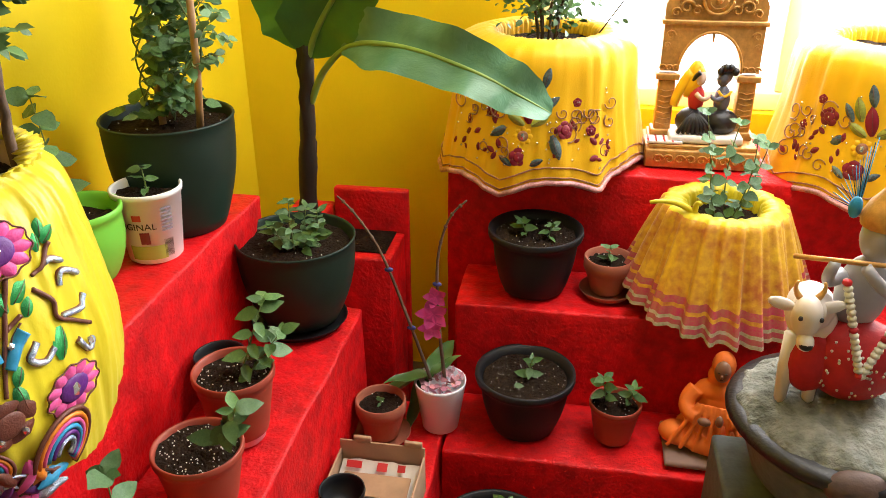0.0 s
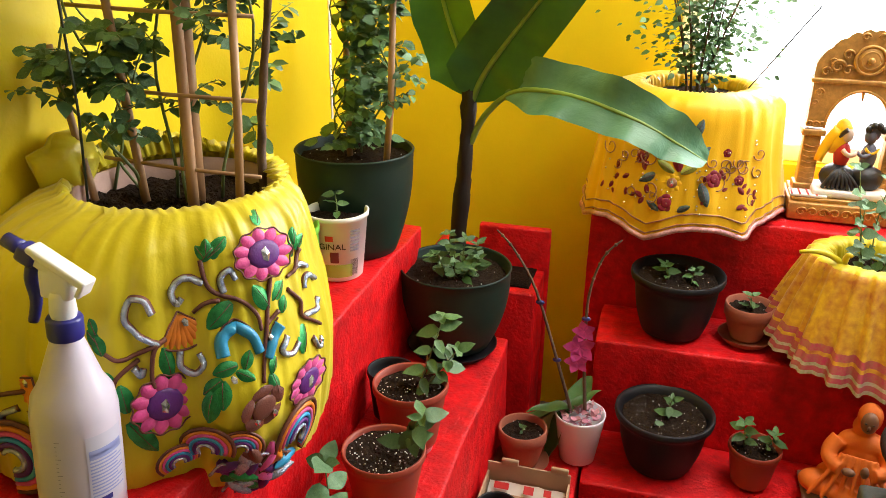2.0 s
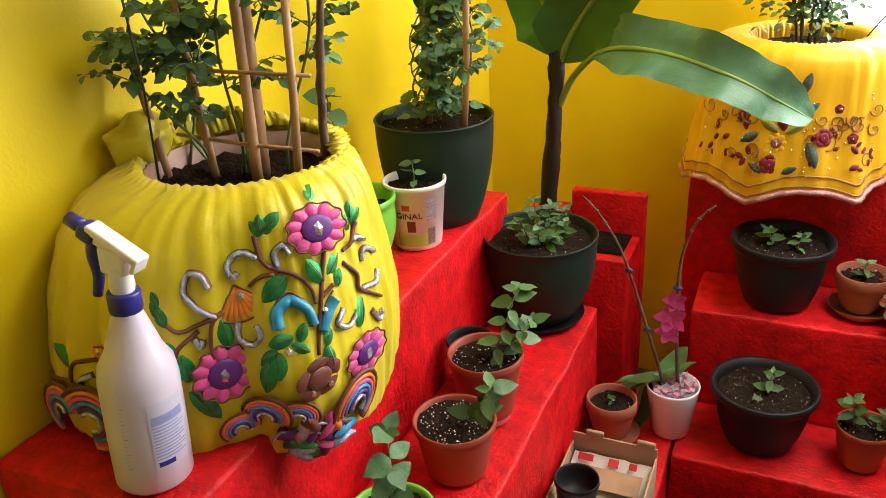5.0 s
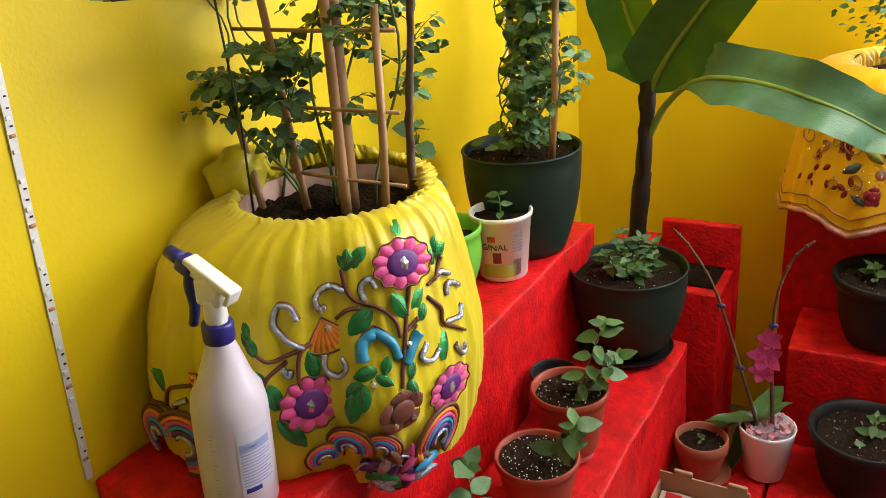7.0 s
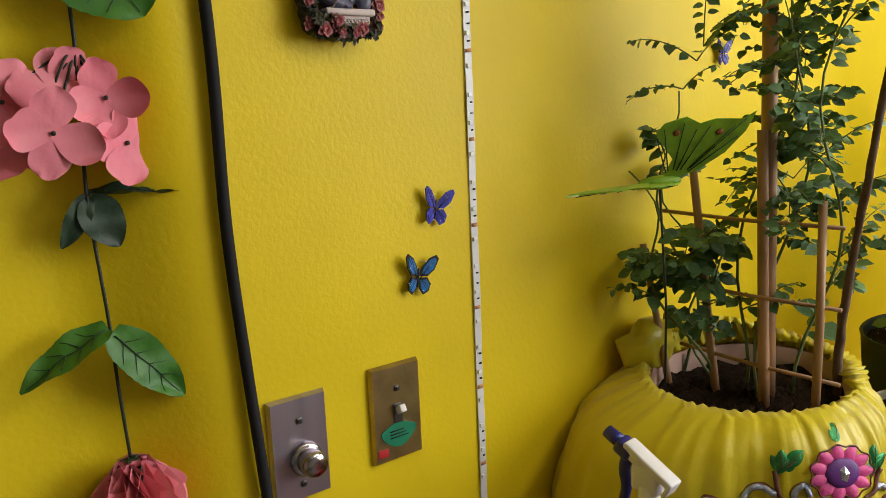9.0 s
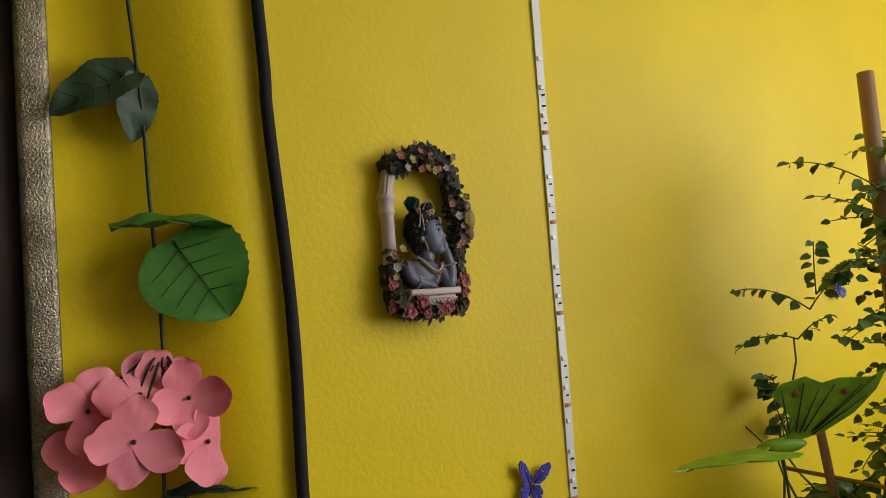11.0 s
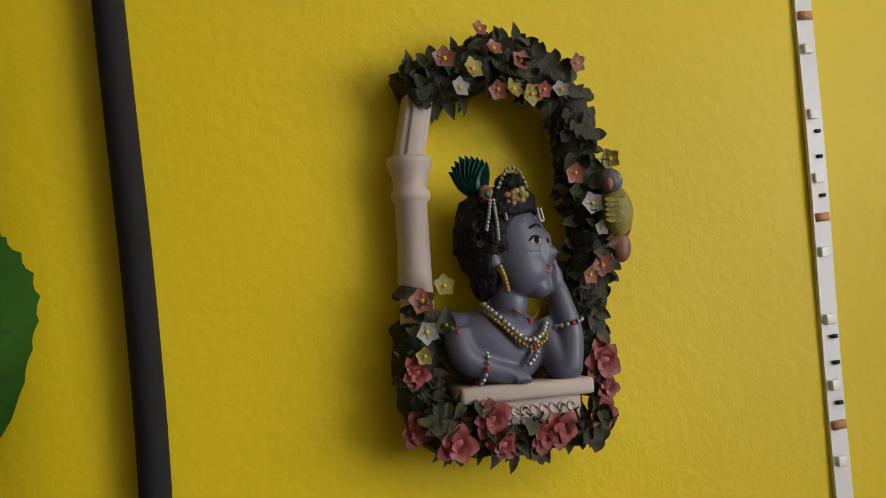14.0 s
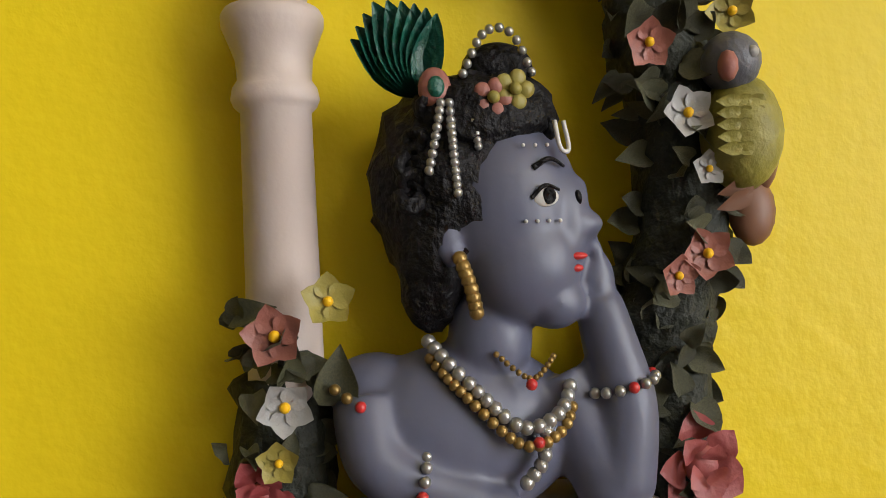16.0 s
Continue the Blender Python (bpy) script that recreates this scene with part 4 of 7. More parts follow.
bx = thing("cardboard_box", (0.522, 1.215, 0.334), "open cardboard tray lined with newspaper", "box")
for nm, b in (("base", (0, 0.168, 0, 0.30, 0, 0.004)), ("side_panel", (0, 0.004, 0.004, 0.296, 0.004, 0.085)), ("side_panel", (0.164, 0.168, 0.004, 0.296, 0.004, 0.085)), ("end_panel", (0, 0.168, 0.296, 0.30, 0.004, 0.105)), ("end_panel", (0, 0.168, 0, 0.004, 0.004, 0.08))):
    part(nm, box(*b, 0.0012), CARD, bx)
for x in (0.028, 0.128):
    part("flap_tab", box(x, x + 0.035, 0.294, 0.302, 0.105, 0.117, 0.003), CARD, bx)
bm = bmesh.new()
G = 14
vs = [[bm.verts.new((0.007 + 0.154 * i / G, 0.01 + 0.282 * j / G, 0.03 + 0.035 * (j / G) ** 3 + 0.004 * noise.noise(Vector((i * 0.6, j * 0.6, 2))))) for i in range(G + 1)] for j in range(G + 1)]
for j in range(G):
    for i in range(G):
        bm.faces.new((vs[j][i], vs[j][i + 1], vs[j + 1][i + 1], vs[j + 1][i]))
news = part("newspaper", bm, PAPER, bx, "creased printed newspaper sheet")
rnd = random.Random(3)
BROWNP = mat("brown_print", (0.30, 0.17, 0.09), 0.7, 0.3, 30, 0)
for k, (x0, x1, y0, y1, mt) in enumerate(((0.02, 0.15, 0.205, 0.255, BROWNP), (0.02, 0.05, 0.265, 0.275, REDINK), (0.08, 0.10, 0.262, 0.276, REDINK), (0.12, 0.135, 0.265, 0.275, REDINK), (0.03, 0.06, 0.15, 0.19, REDINK), (0.08, 0.15, 0.12, 0.15, BROWNP), (0.07, 0.10, 0.165, 0.185, BAND), (0.11, 0.155, 0.165, 0.19, GREYINK))):
    bm = bmesh.new()
    z = 0.042 + 0.035 * ((y0 + y1) / 2 / 0.29) ** 3
    vv = [bm.verts.new(q) for q in ((x0, y0, z - 0.003), (x1, y0, z - 0.003), (x1, y1, z + 0.006), (x0, y1, z + 0.006))]
    bm.faces.new(vv)
    part("printed_block", bm, mt, news)
e = thing("empty_pot", (0.575, 1.352, 0.375), "empty black nursery pot standing in a cardboard tray", "pot")
part("pot", pot_body(0.041, 0.031, 0.092, 0.003, 0.012, 0.002), BLACK, e)

# ---- steps before the window ----
p = pot("bowl_planter", (0.860, 1.753, 0.334), 0.107, 0.066, 0.140, BLACK, "matte black rimmed pot with a small sprout", 0.88, lip=0.012, lip_h=0.02, bulge=0.006, crumbs=60, seed=81)
seedling(p, (0.01, 0.0, 0.12), (0.012, 0, 0.165), 2, 0.032, 82)
leaf(p, (-0.02, -0.045, 0.13), (1, 0.2, 0.1), 0.022)
p = pot("bowl_planter", (0.857, 1.950, 0.569), 0.106, 0.068, 0.150, BLACK, "matte black rimmed pot with two sprouts", 0.88, lip=0.012, lip_h=0.02, bulge=0.006, crumbs=25, seed=83)
seedling(p, (-0.02, -0.01, 0.13), (-0.03, -0.01, 0.165), 2, 0.034, 84)
seedling(p, (0.03, -0.02, 0.13), (0.035, -0.02, 0.165), 2, 0.03, 85)
p = pot("bowl_planter", (0.83, 1.49, 0.105), 0.118, 0.075, 0.17, BLACK, "large black pot on the lowest step", 0.85, lip=0.01, lip_h=0.016, seed=86)
seedling(p, (0.01, 0.02, 0.14), (0.02, 0.03, 0.205), 3, 0.042, 87)
solid("plant_saucer", lathe(SAUC, 36, cap0=True), TERRA, "terracotta saucer under a small clay pot", "saucer", at=(1.021, 1.950, 0.568))
p = pot("clay_pot", (1.021, 1.950, 0.576), 0.055, 0.034, 0.086, TERRA, "small terracotta pot with a grey-green sprout", 0.82, seed=91, **CLAY)
seedling(p, (0, 0, 0.07), (0, 0, 0.105), 2, 0.026, 92)
p = pot("clay_pot", (1.052, 1.742, 0.334), 0.055, 0.038, 0.094, REDPOT, "small red-brown pot with two leafy sprouts", 0.85, lip=0.003, lip_h=0.014, seed=93)
seedling(p, (-0.02, 0, 0.09), (-0.03, 0, 0.145), 3, 0.036, 94)
seedling(p, (0.02, 0, 0.09), (0.035, 0, 0.125), 2, 0.036, 95)


def orange_cloth(cx, cy):
    def f(deg, z, off=0.0):
        a = radians(deg)
        r = pwl(z, ((0.76, 0.245), (0.84, 0.238), (0.95, 0.218), (1.05, 0.208), (1.08, 0.203), (1.10, 0.185), (1.108, 0.15)))
        r += 0.008 * noise.noise(Vector((math.cos(a) * 5 + cx, math.sin(a) * 5, z * 4))) + 0.005 * noise.noise(Vector((math.cos(a) * 13, math.sin(a) * 13 + cx, z * 7))) + 0.002 * math.sin(a * 17) * pwl(z, ((0.8, 1.5), (1.1, 0.5))) + off
        p = Vector((cx + r * math.cos(a), cy + r * math.sin(a), z))
        p.y = min(p.y, 2.43)
        return p
    return f


RUBY = mat("ruby_velvet", (0.22, 0.006, 0.02), 0.5, 0.2, 60, 0.2, 400)
ZARI = mat("zari_thread", (0.36, 0.17, 0.10), 0.35, 0.4, 300, 0.6, 900, metal=0.5)
PINKTRIM = mat("pink_silver_trim", (0.62, 0.30, 0.30), 0.35, 0.4, 300, 0.6, 900, metal=0.4)
INDIGO = mat("indigo_silver_thread", (0.015, 0.04, 0.06), 0.45, 0.5, 200, 0.4, 700, other=(0.14, 0.20, 0.20))
OLIVE = mat("olive_thread", (0.28, 0.30, 0.04), 0.5, 0.3, 200, 0.3, 700)


def orange_planter(cx, cy, seed, bushy):
    f = orange_cloth(cx, cy)
    ob = thing("covered_planter", (0, 0, 0), "round planter in a marigold satin cover with scalloped embroidered hem", "planter", "marigold covered planters")
    bm = bmesh.new()
    n = 180
    rings = []
    for t in (0, 0.03, 0.1, 0.2, 0.35, 0.5, 0.65, 0.8, 0.9, 0.96, 1):
        ring = []
        for i in range(n):
            d = 360 * i / n
            z0 = 0.800 + 0.030 * abs(math.sin(radians(d * 3.5 + 20))) + 0.02 * math.sin(radians(d + 60))
            ring.append(bm.verts.new(f(d, z0 + (1.108 - z0) * t)))
        rings.append(ring)
    for r, z in ((0.125, 1.104), (0.118, 1.095), (0.115, 1.06)):
        rings.append([bm.verts.new((cx + (r + 0.004 * math.sin(i * 1.9)) * math.cos(6.2832 * i / n), cy + (r + 0.004 * math.sin(i * 1.9)) * math.sin(6.2832 * i / n), z + 0.003 * math.sin(i * 2.7))) for i in range(n)])
    for k in range(len(rings) - 1):
        for i in range(n):
            j = (i + 1) % n
            bm.faces.new((rings[k][i], rings[k][j], rings[k + 1][j], rings[k + 1][i]))
    cv = part("cover", bm, OCLOTH, ob, "marigold satin cover")
    hem = [f(360 * i / n, 0.800 + 0.030 * abs(math.sin(radians(360 * i / n * 3.5 + 20))) + 0.02 * math.sin(radians(360 * i / n + 60)), 0.001) for i in range(n // 2 - 4, n + 6)]
    part("hem_trim", tube(hem, 0.0065, 0.0065, 6), PINKTRIM, cv, "pink and silver scalloped trim")
    for up in (0.012, 0.034):
        part("zari_line", tube([f(180 + i * 2, 0.800 + up + 0.030 * abs(math.sin(radians((180 + i * 2) * 3.5 + 20))) + 0.02 * math.sin(radians(240 + i * 2)), 0.001) for i in range(91)], 0.0019, 0.0019, 5), ZARI, cv)
    bm = soil_disc(0.116, 1.075, seed, 8, 30, 0.006)
    bmesh.ops.translate(bm, verts=bm.verts, vec=(cx, cy, 0))
    part("soil", bm, SOIL, ob)
    c = -94 if bushy else -112
    for d, z, r in ((-24, 0.968, 0.020), (19, 0.935, 0.020), (-5, 0.875, 0.021), (-40, 0.935, 0.012), (34, 0.93, 0.012), (-30, 1.0, 0.010), (26, 0.99, 0.010)):
        cloth_flower(f, cv, c + d, z, r, 5, RUBY, RUBY, 0.005)
    cloth_flower(f, cv, c - 3.5, 0.92, 0.021, 8, OCLOTH, ZARI, 0.007)
    for d, z, turn, s, mt in ((-2, 0.975, 10, 0.06, RUBY), (-8, 0.955, 60, 0.045, OLIVE), (6, 0.955, -60, 0.05, OLIVE), (-14, 0.985, 40, 0.042, INDIGO), (11, 0.99, -50, 0.042, INDIGO), (-4, 1.025, 15, 0.045, INDIGO), (8, 1.04, -15, 0.045, INDIGO), (14, 0.90, -160, 0.055, INDIGO), (-17, 0.925, 120, 0.048, INDIGO), (-12, 0.865, 60, 0.035, INDIGO), (4, 0.865, -60, 0.035, INDIGO), (-9, 0.995, 20, 0.05, OLIVE)):
        cloth_leaf(f, cv, c + d, z, turn, s, mt, 0.42)
    rn = random.Random(seed)
    for k in range(26):
        d = (-1) ** k * rn.uniform(14, 48)
        cloth_leaf(f, cv, c + d, rn.uniform(0.865, 1.0 - 0.0022 * abs(d)), rn.uniform(-70, 70), rn.uniform(0.014, 0.022), RUBY, 0.6)
    for k in range(24):
        d, z, q = c + (-1) ** k * rn.uniform(12, 48), rn.uniform(0.865, 0.99), rn.uniform(0.010, 0.022)
        m = on_cloth(f, d, z, rn.uniform(0, 360), off=0.002)
        part("zari_curl", tube([m @ Vector((q * (1 - a / 9) * math.cos(a), q * (1 - a / 9) * math.sin(a), 0)) for a in [i * 0.4 for i in range(18)]], 0.0016, 0.0011, 5), ZARI, cv)
    bm = bmesh.new()
    for k in range(46):
        bmesh.ops.create_icosphere(bm, subdivisions=1, radius=0.0026, matrix=on_cloth(f, c + rn.uniform(-48, 48), rn.uniform(0.85, 1.02), off=0.002))
    tagged(part("sequins", bm, GEM, cv, "scattered tiny crystals"), kind="stuff")
    # bush
    bm = bmesh.new()
    if bushy:
        for k in range(9):
            a = k * 0.7
            pts = bez((cx + 0.02 * math.cos(a), cy + 0.02 * math.sin(a), 1.07), (cx + 0.03 * math.cos(a), cy + 0.03 * math.sin(a), 1.2), (cx + (0.05 + 0.018 * k) * math.cos(a), cy - 0.03 + 0.09 * math.sin(a), 1.36 + 0.02 * k), 9)
            part("stem", tube(pts, 0.0035, 0.0012, 6), BARK, ob)
            for i in range(95):
                q = pts[rn.randint(2, 8)] + Vector((rn.gauss(0, 0.035), rn.gauss(0, 0.03), rn.gauss(0, 0.03)))
                q.y = min(q.y, 2.41)
                leaf_bm(0.62, 0.2, 0.15, 3, bm, Matrix.Translation(q) @ Euler((rn.uniform(-0.8, 0.8), rn.uniform(-0.8, 0.8), rn.uniform(0, 6.3))).to_matrix().to_4x4() @ Matrix.Scale(rn.uniform(0.012, 0.024), 4))
        tagged(part("foliage", bm, LEAF2, ob, "dense small dark green leaves"), kind="stuff")
        crown = []
        for i in range(900):
            a, z = rn.uniform(0, 6.283), rn.uniform(1.13, 1.50)
            o = abs(rn.gauss(0, 0.05 + 0.16 * (z - 1.1)))
            crown.append((Vector((cx + 0.02 + o * 1.2 * math.cos(a), min(2.41, cy - 0.02 + o * 0.8 * math.sin(a)), z)), Vector((math.cos(a), math.sin(a), 0)), rn.uniform(0.012, 0.023)))
        leaf_heap(ob, crown, HEAP, rn, "small_leaves")
        part("wire_pick", tube([(cx + 0.10, cy - 0.03, 1.08), (cx + 0.24, cy - 0.03, 1.29)], 0.0016, 0.0016, 6), BLACK, ob)
    else:
        bm.free()
        seedling(ob, (cx, cy, 1.07), (cx + 0.03, cy, 1.35), 8, 0.03, 5, LEAVES2)


orange_planter(0.848, 2.195, 5, True)
orange_planter(1.60, 2.205, 6, False)

# skirted pot
SK = mat("printed_yellow_brocade", (0.80, 0.50, 0.02), 0.4, 0.4, 62, 0.5, 260, other=(0.42, 0.12, 0.02), sheen=0.1)
SKB = [SK, mat("magenta_band", (0.50, 0.03, 0.10), 0.5, 0.4, 200, 0.3, 400, other=(0.40, 0.14, 0.08)), mat("silver_green_band", (0.34, 0.36, 0.14), 0.4, 0.5, 200, 0.3, 400, other=(0.6, 0.52, 0.4), metal=0.2), YCLOTH]
sk = thing("covered_planter", (1.245, 1.945, 0.569), "pot in a gathered yellow brocade skirt with banded hem", "planter")
bm = bmesh.new()
prof = [(0.185, 0.02, 2), (0.184, 0.028, 2), (0.181, 0.038, 1), (0.179, 0.045, 2), (0.174, 0.062, 1), (0.172, 0.070, 0), (0.168, 0.085, 1), (0.166, 0.090, 0), (0.156, 0.13, 0), (0.145, 0.17, 0), (0.136, 0.20, 0), (0.130, 0.222, 0), (0.124, 0.236, 0), (0.108, 0.243, 3), (0.090, 0.240, 3), (0.078, 0.232, 3), (0.074, 0.20, 3)]
n = 200
prev = None
for r, z, mi in prof:
    low = max(0, 1 - z / 0.22)
    ring = []
    for i in range(n):
        a = 6.2832 * i / n
        q = r + (0.010 * math.sin(a * 21 + math.sin(a * 4) * 2) + 0.004 * math.sin(a * 47)) * (0.35 + low)
        front = max(0, math.cos(a - radians(-95)))
        q2 = q * (1 + 0.06 * low * front)
        ring.append(bm.verts.new((q2 * math.cos(a), q2 * math.sin(a), z + low * (0.010 * math.sin(a * 3 + 1) + 0.05 * (1 - front) - 0.018 * max(0, math.cos(a - radians(-70)))))))
    if prev:
        for i in range(n):
            j = (i + 1) % n
            bm.faces.new((prev[i], prev[j], ring[j], ring[i])).material_index = mi
    prev = ring
part("skirt", bm, SKB, sk, "pleated yellow brocade skirt")
part("soil", soil_disc(0.076, 0.205, 55), SOIL, sk)
part("pot", lathe([(0.06, 0.004), (0.075, 0.19), (0.082, 0.2), (0.074, 0.2)], 30, cap0=True), BLACK, sk)
for k in range(5):
    a = k * 1.3
    seedling(sk, (0.02 * math.cos(a), 0.02 * math.sin(a), 0.2), (0.065 * math.cos(a), 0.065 * math.sin(a), 0.36 + 0.03 * (k % 3)), 6, 0.03, 120 + k, LEAVES2, 0.4, start=0.2)
bm = bmesh.new()
for s in (-1, 1):
    add_tube(bm, bez((-0.07, -0.07, 0.238), (-0.09 + 0.02 * s, -0.08, 0.275), (-0.11 + 0.05 * s, -0.085, 0.262), 7), 0.007, 0.004, 8)
part("bow", bm, YCLOTH, sk, "small yellow ribbon bow")

# ---- shrine arch with couple figurine ----
sh = thing("shrine_arch", (1.212, 2.205, 0.814), "gilded wooden shrine frame with carved scrolls and a round crest", "shrine")


def scroll(m, r, thick, turns=15):
    return tube([m @ Vector((r * (1 - t / 10) * math.cos(t), r * (1 - t / 10) * math.sin(t), 0)) for t in [k * 0.5 for k in range(turns)]], thick, thick * 0.6, 6)


FACE = Matrix.Rotation(radians(90), 4, "X")
part("base", box(-0.125, 0.125, -0.085, 0.075, 0, 0.042, 0.004), GOLD, sh)
part("upper_base", box(-0.118, 0.118, -0.075, 0.065, 0.042, 0.052, 0.003), GOLD, sh)
for s in (-1, 1):
    x = 0.088 * s
    part("pillar", box(x - 0.019, x + 0.019, -0.012, 0.024, 0.052, 0.185, 0.004), GOLD, sh)
    part("plinth", box(x - 0.026, x + 0.026, -0.020, 0.032, 0.0522, 0.070, 0.003), GOLD, sh)
    part("capital", box(x - 0.026, x + 0.026, -0.020, 0.032, 0.185, 0.200, 0.003), GOLD, sh)
    for k in range(3):
        part("capital_leaf", scroll(Matrix.Translation((x - 0.014 + 0.014 * k, -0.014, 0.212)) @ FACE, 0.008, 0.0022), GOLD, sh)
bm = bmesh.new()
cols = []
for i in range(33):
    a = math.pi * i / 32
    ix, iz = -0.067 * math.cos(a), 0.205 + 0.086 * math.sin(a)
    k = max(abs(math.cos(a)), abs(math.sin(a)))
    ox, oz = -0.107 * max(-1, min(1, math.cos(a) / k)), 0.205 + 0.102 * max(0, min(1, math.sin(a) / k))
    cols.append([bm.verts.new((px, y, pz)) for px, pz, y in ((ix, iz, -0.012), (ox, oz, -0.012), (ox, oz, 0.020), (ix, iz, 0.020))])
for p, q in zip(cols, cols[1:]):
    for k in range(4):
        bm.faces.new((p[k], p[(k + 1) % 4], q[(k + 1) % 4], q[k]))
part("arch_panel", bm, GOLD, sh, smooth=False)
part("arch_bead", tube([(-0.069 * math.cos(a), -0.014, 0.205 + 0.088 * math.sin(a)) for a in [math.pi * k / 30 for k in range(31)]], 0.0032, 0.0032, 7), GOLD, sh)
part("cornice", box(-0.113, 0.113, -0.018, 0.026, 0.3072, 0.318, 0.003), GOLD, sh)
bm = bmesh.new()
top = []
for i in range(41):
    x = -0.108 + 0.216 * i / 40
    h = 0.020 + 0.085 * max(0, 1 - (x / 0.112) ** 2) ** 0.8 + 0.005 * abs(math.sin(i * 0.63))
    top.append([bm.verts.new((x, y, z)) for y, z in ((-0.008, 0.3182), (-0.008, 0.318 + h), (0.018, 0.318 + h), (0.018, 0.3182))])
for p, q in zip(top, top[1:]):
    for k in range(4):
        bm.faces.new((p[k], p[(k + 1) % 4], q[(k + 1) % 4], q[k]))
bm.faces.new(top[0])
bm.faces.new(top[-1][::-1])
part("crest", bm, GOLD, sh, smooth=False)
for x, z, r in ((-0.086, 0.333, 0.011), (-0.064, 0.345, 0.016), (-0.042, 0.338, 0.012), (-0.046, 0.372, 0.012), (-0.075, 0.356, 0.008), (0.086, 0.333, 0.011), (0.064, 0.345, 0.016), (0.042, 0.338, 0.012), (0.046, 0.372, 0.012), (0.075, 0.356, 0.008), (-0.092, 0.285, 0.010), (0.092, 0.285, 0.010), (-0.098, 0.262, 0.007), (0.098, 0.262, 0.007), (-0.017, 0.412, 0.009), (0.017, 0.412, 0.009)):
    part("carved_scroll", scroll(Matrix.Translation((x, -0.012, z)) @ FACE @ Matrix.Diagonal((1 if x < 0 else -1, 1, 1, 1)), r, r * 0.24), GOLD, sh)
bm = bmesh.new()
add_ball(bm, (0, -0.014, 0.362), 0.030, seg=20, scale=(1, 0.3, 1))
add_ball(bm, (0, -0.024, 0.362), 0.008, seg=10, scale=(1, 0.6, 1))
part("rosette", bm, GOLD, sh)
for r, th in ((0.031, 0.0035), (0.019, 0.0025)):
    part("rosette_ring", tube([(r * math.cos(a), -0.018 - 0.12 * (0.031 - r), 0.362 + r * math.sin(a)) for a in [6.2832 * k / 28 for k in range(29)]], th, th, 7), GOLD, sh)
part("pendant", tube([(0, -0.010, 0.293), (0, -0.012, 0.283), (0, -0.012, 0.272)], 0.004, 0.002, 7), GOLD, sh)
for s in (-1, 1):
    for k in range(7):
        x = 0.088 * s
        part("carved_band", tube([(x - 0.016, -0.013, 0.084 + 0.013 * k), (x, -0.0145, 0.080 + 0.013 * k), (x + 0.016, -0.013, 0.084 + 0.013 * k)], 0.0014, 0.0014, 5), GOLD, sh)
for k in range(9):
    part("carved_scroll", scroll(Matrix.Translation((-0.096 + 0.024 * k, -0.087, 0.021)) @ FACE @ Matrix.Diagonal((-1 if k % 2 else 1, 1, 1, 1)), 0.012, 0.0026), GOLD, sh)
napkin = mat("checked_cotton", (0.74, 0.70, 0.68), 0.85, 0.1, 60)
nap = thing("folded_napkin", (1.118, 2.150, 0.867), "white cotton napkin with red checks on the shrine base", "napkin")
part("cloth", box(-0.03, 0.05, -0.02, 0.03, 0, 0.006, 0.002), napkin, nap)
for k in range(4):
    part("check_stripe", box(-0.028 + 0.018 * k, -0.024 + 0.018 * k, -0.0205, 0.0295, 0.0062, 0.0068), REDINK, nap)
bm = bmesh.new()
SKINP = mat("painted_resin_pale", (0.62, 0.45, 0.36), 0.45, 0.08, 40, 0.05)
BLUEG = mat("painted_resin_grey_blue", (0.105, 0.110, 0.165), 0.42, 0.10, 30, 0.08, 120)
DARKR = mat("painted_resin_dark", (0.012, 0.010, 0.012), 0.45, 0.4, 60, 0.5, 160)
add_box(bm, -0.06, 0.06, -0.035, 0.035, 0, 0.012, 0.004, mi=2)
for x, mi_d, mi_t, mi_h in ((-0.022, 3, 0, 4), (0.024, 3, 1, 1)):
    add_ball(bm, (x, 0, 0.028), 0.026, mi_d, 12, (1.1, 1, 0.8))
    add_ball(bm, (x * 0.9, 0, 0.062), 0.015, mi_t, 12, (0.9, 0.8, 1.5))
    add_ball(bm, (x * 0.8, -0.002, 0.094), 0.0105, 1 if x > 0 else 5, 12, (1, 1, 1.15))
    add_ball(bm, (x * 0.95, 0.003, 0.099), 0.0125, mi_h, 12, (1, 1, 1.05))
    add_tube(bm, bez((x, -0.01, 0.072), (x * 0.4, -0.022, 0.058), (0, -0.016, 0.072), 6), 0.004, 0.003, 7, 5 if x < 0 else 1)
vs = add_ball(bm, (-0.024, 0.006, 0.090), 0.019, 4, 16, (0.85, 0.8, 1.5))
for v in vs:
    v.co.x -= 0.012 * max(0, 0.09 - v.co.z) / 0.03
add_tube(bm, bez((-0.030, 0.004, 0.100), (-0.050, 0.004, 0.078), (-0.056, 0.0, 0.050), 7), 0.011, 0.007, 9, 4)
add_tube(bm, bez((-0.020, -0.013, 0.104), (-0.026, -0.010, 0.100), (-0.030, -0.004, 0.088), 6), 0.004, 0.003, 7, 3)
for k in range(8):
    add_tube(bm, bez((-0.022, -0.012, 0.044), (-0.040 + 0.006 * k, -0.030, 0.032), (-0.046 + 0.008 * k, -0.027, 0.014), 6), 0.004, 0.003, 6, 3)
for k in range(7):
    add_ball(bm, (0.024 + 0.012 * math.cos(k), -0.008 + 0.004 * math.sin(k * 2), 0.106 + 0.003 * (k % 3)), 0.006, 3, 8)
add_tube(bm, bez((0.012, -0.012, 0.078), (0.022, -0.017, 0.062), (0.034, -0.010, 0.078), 7), 0.0022, 0.0022, 6, 4)
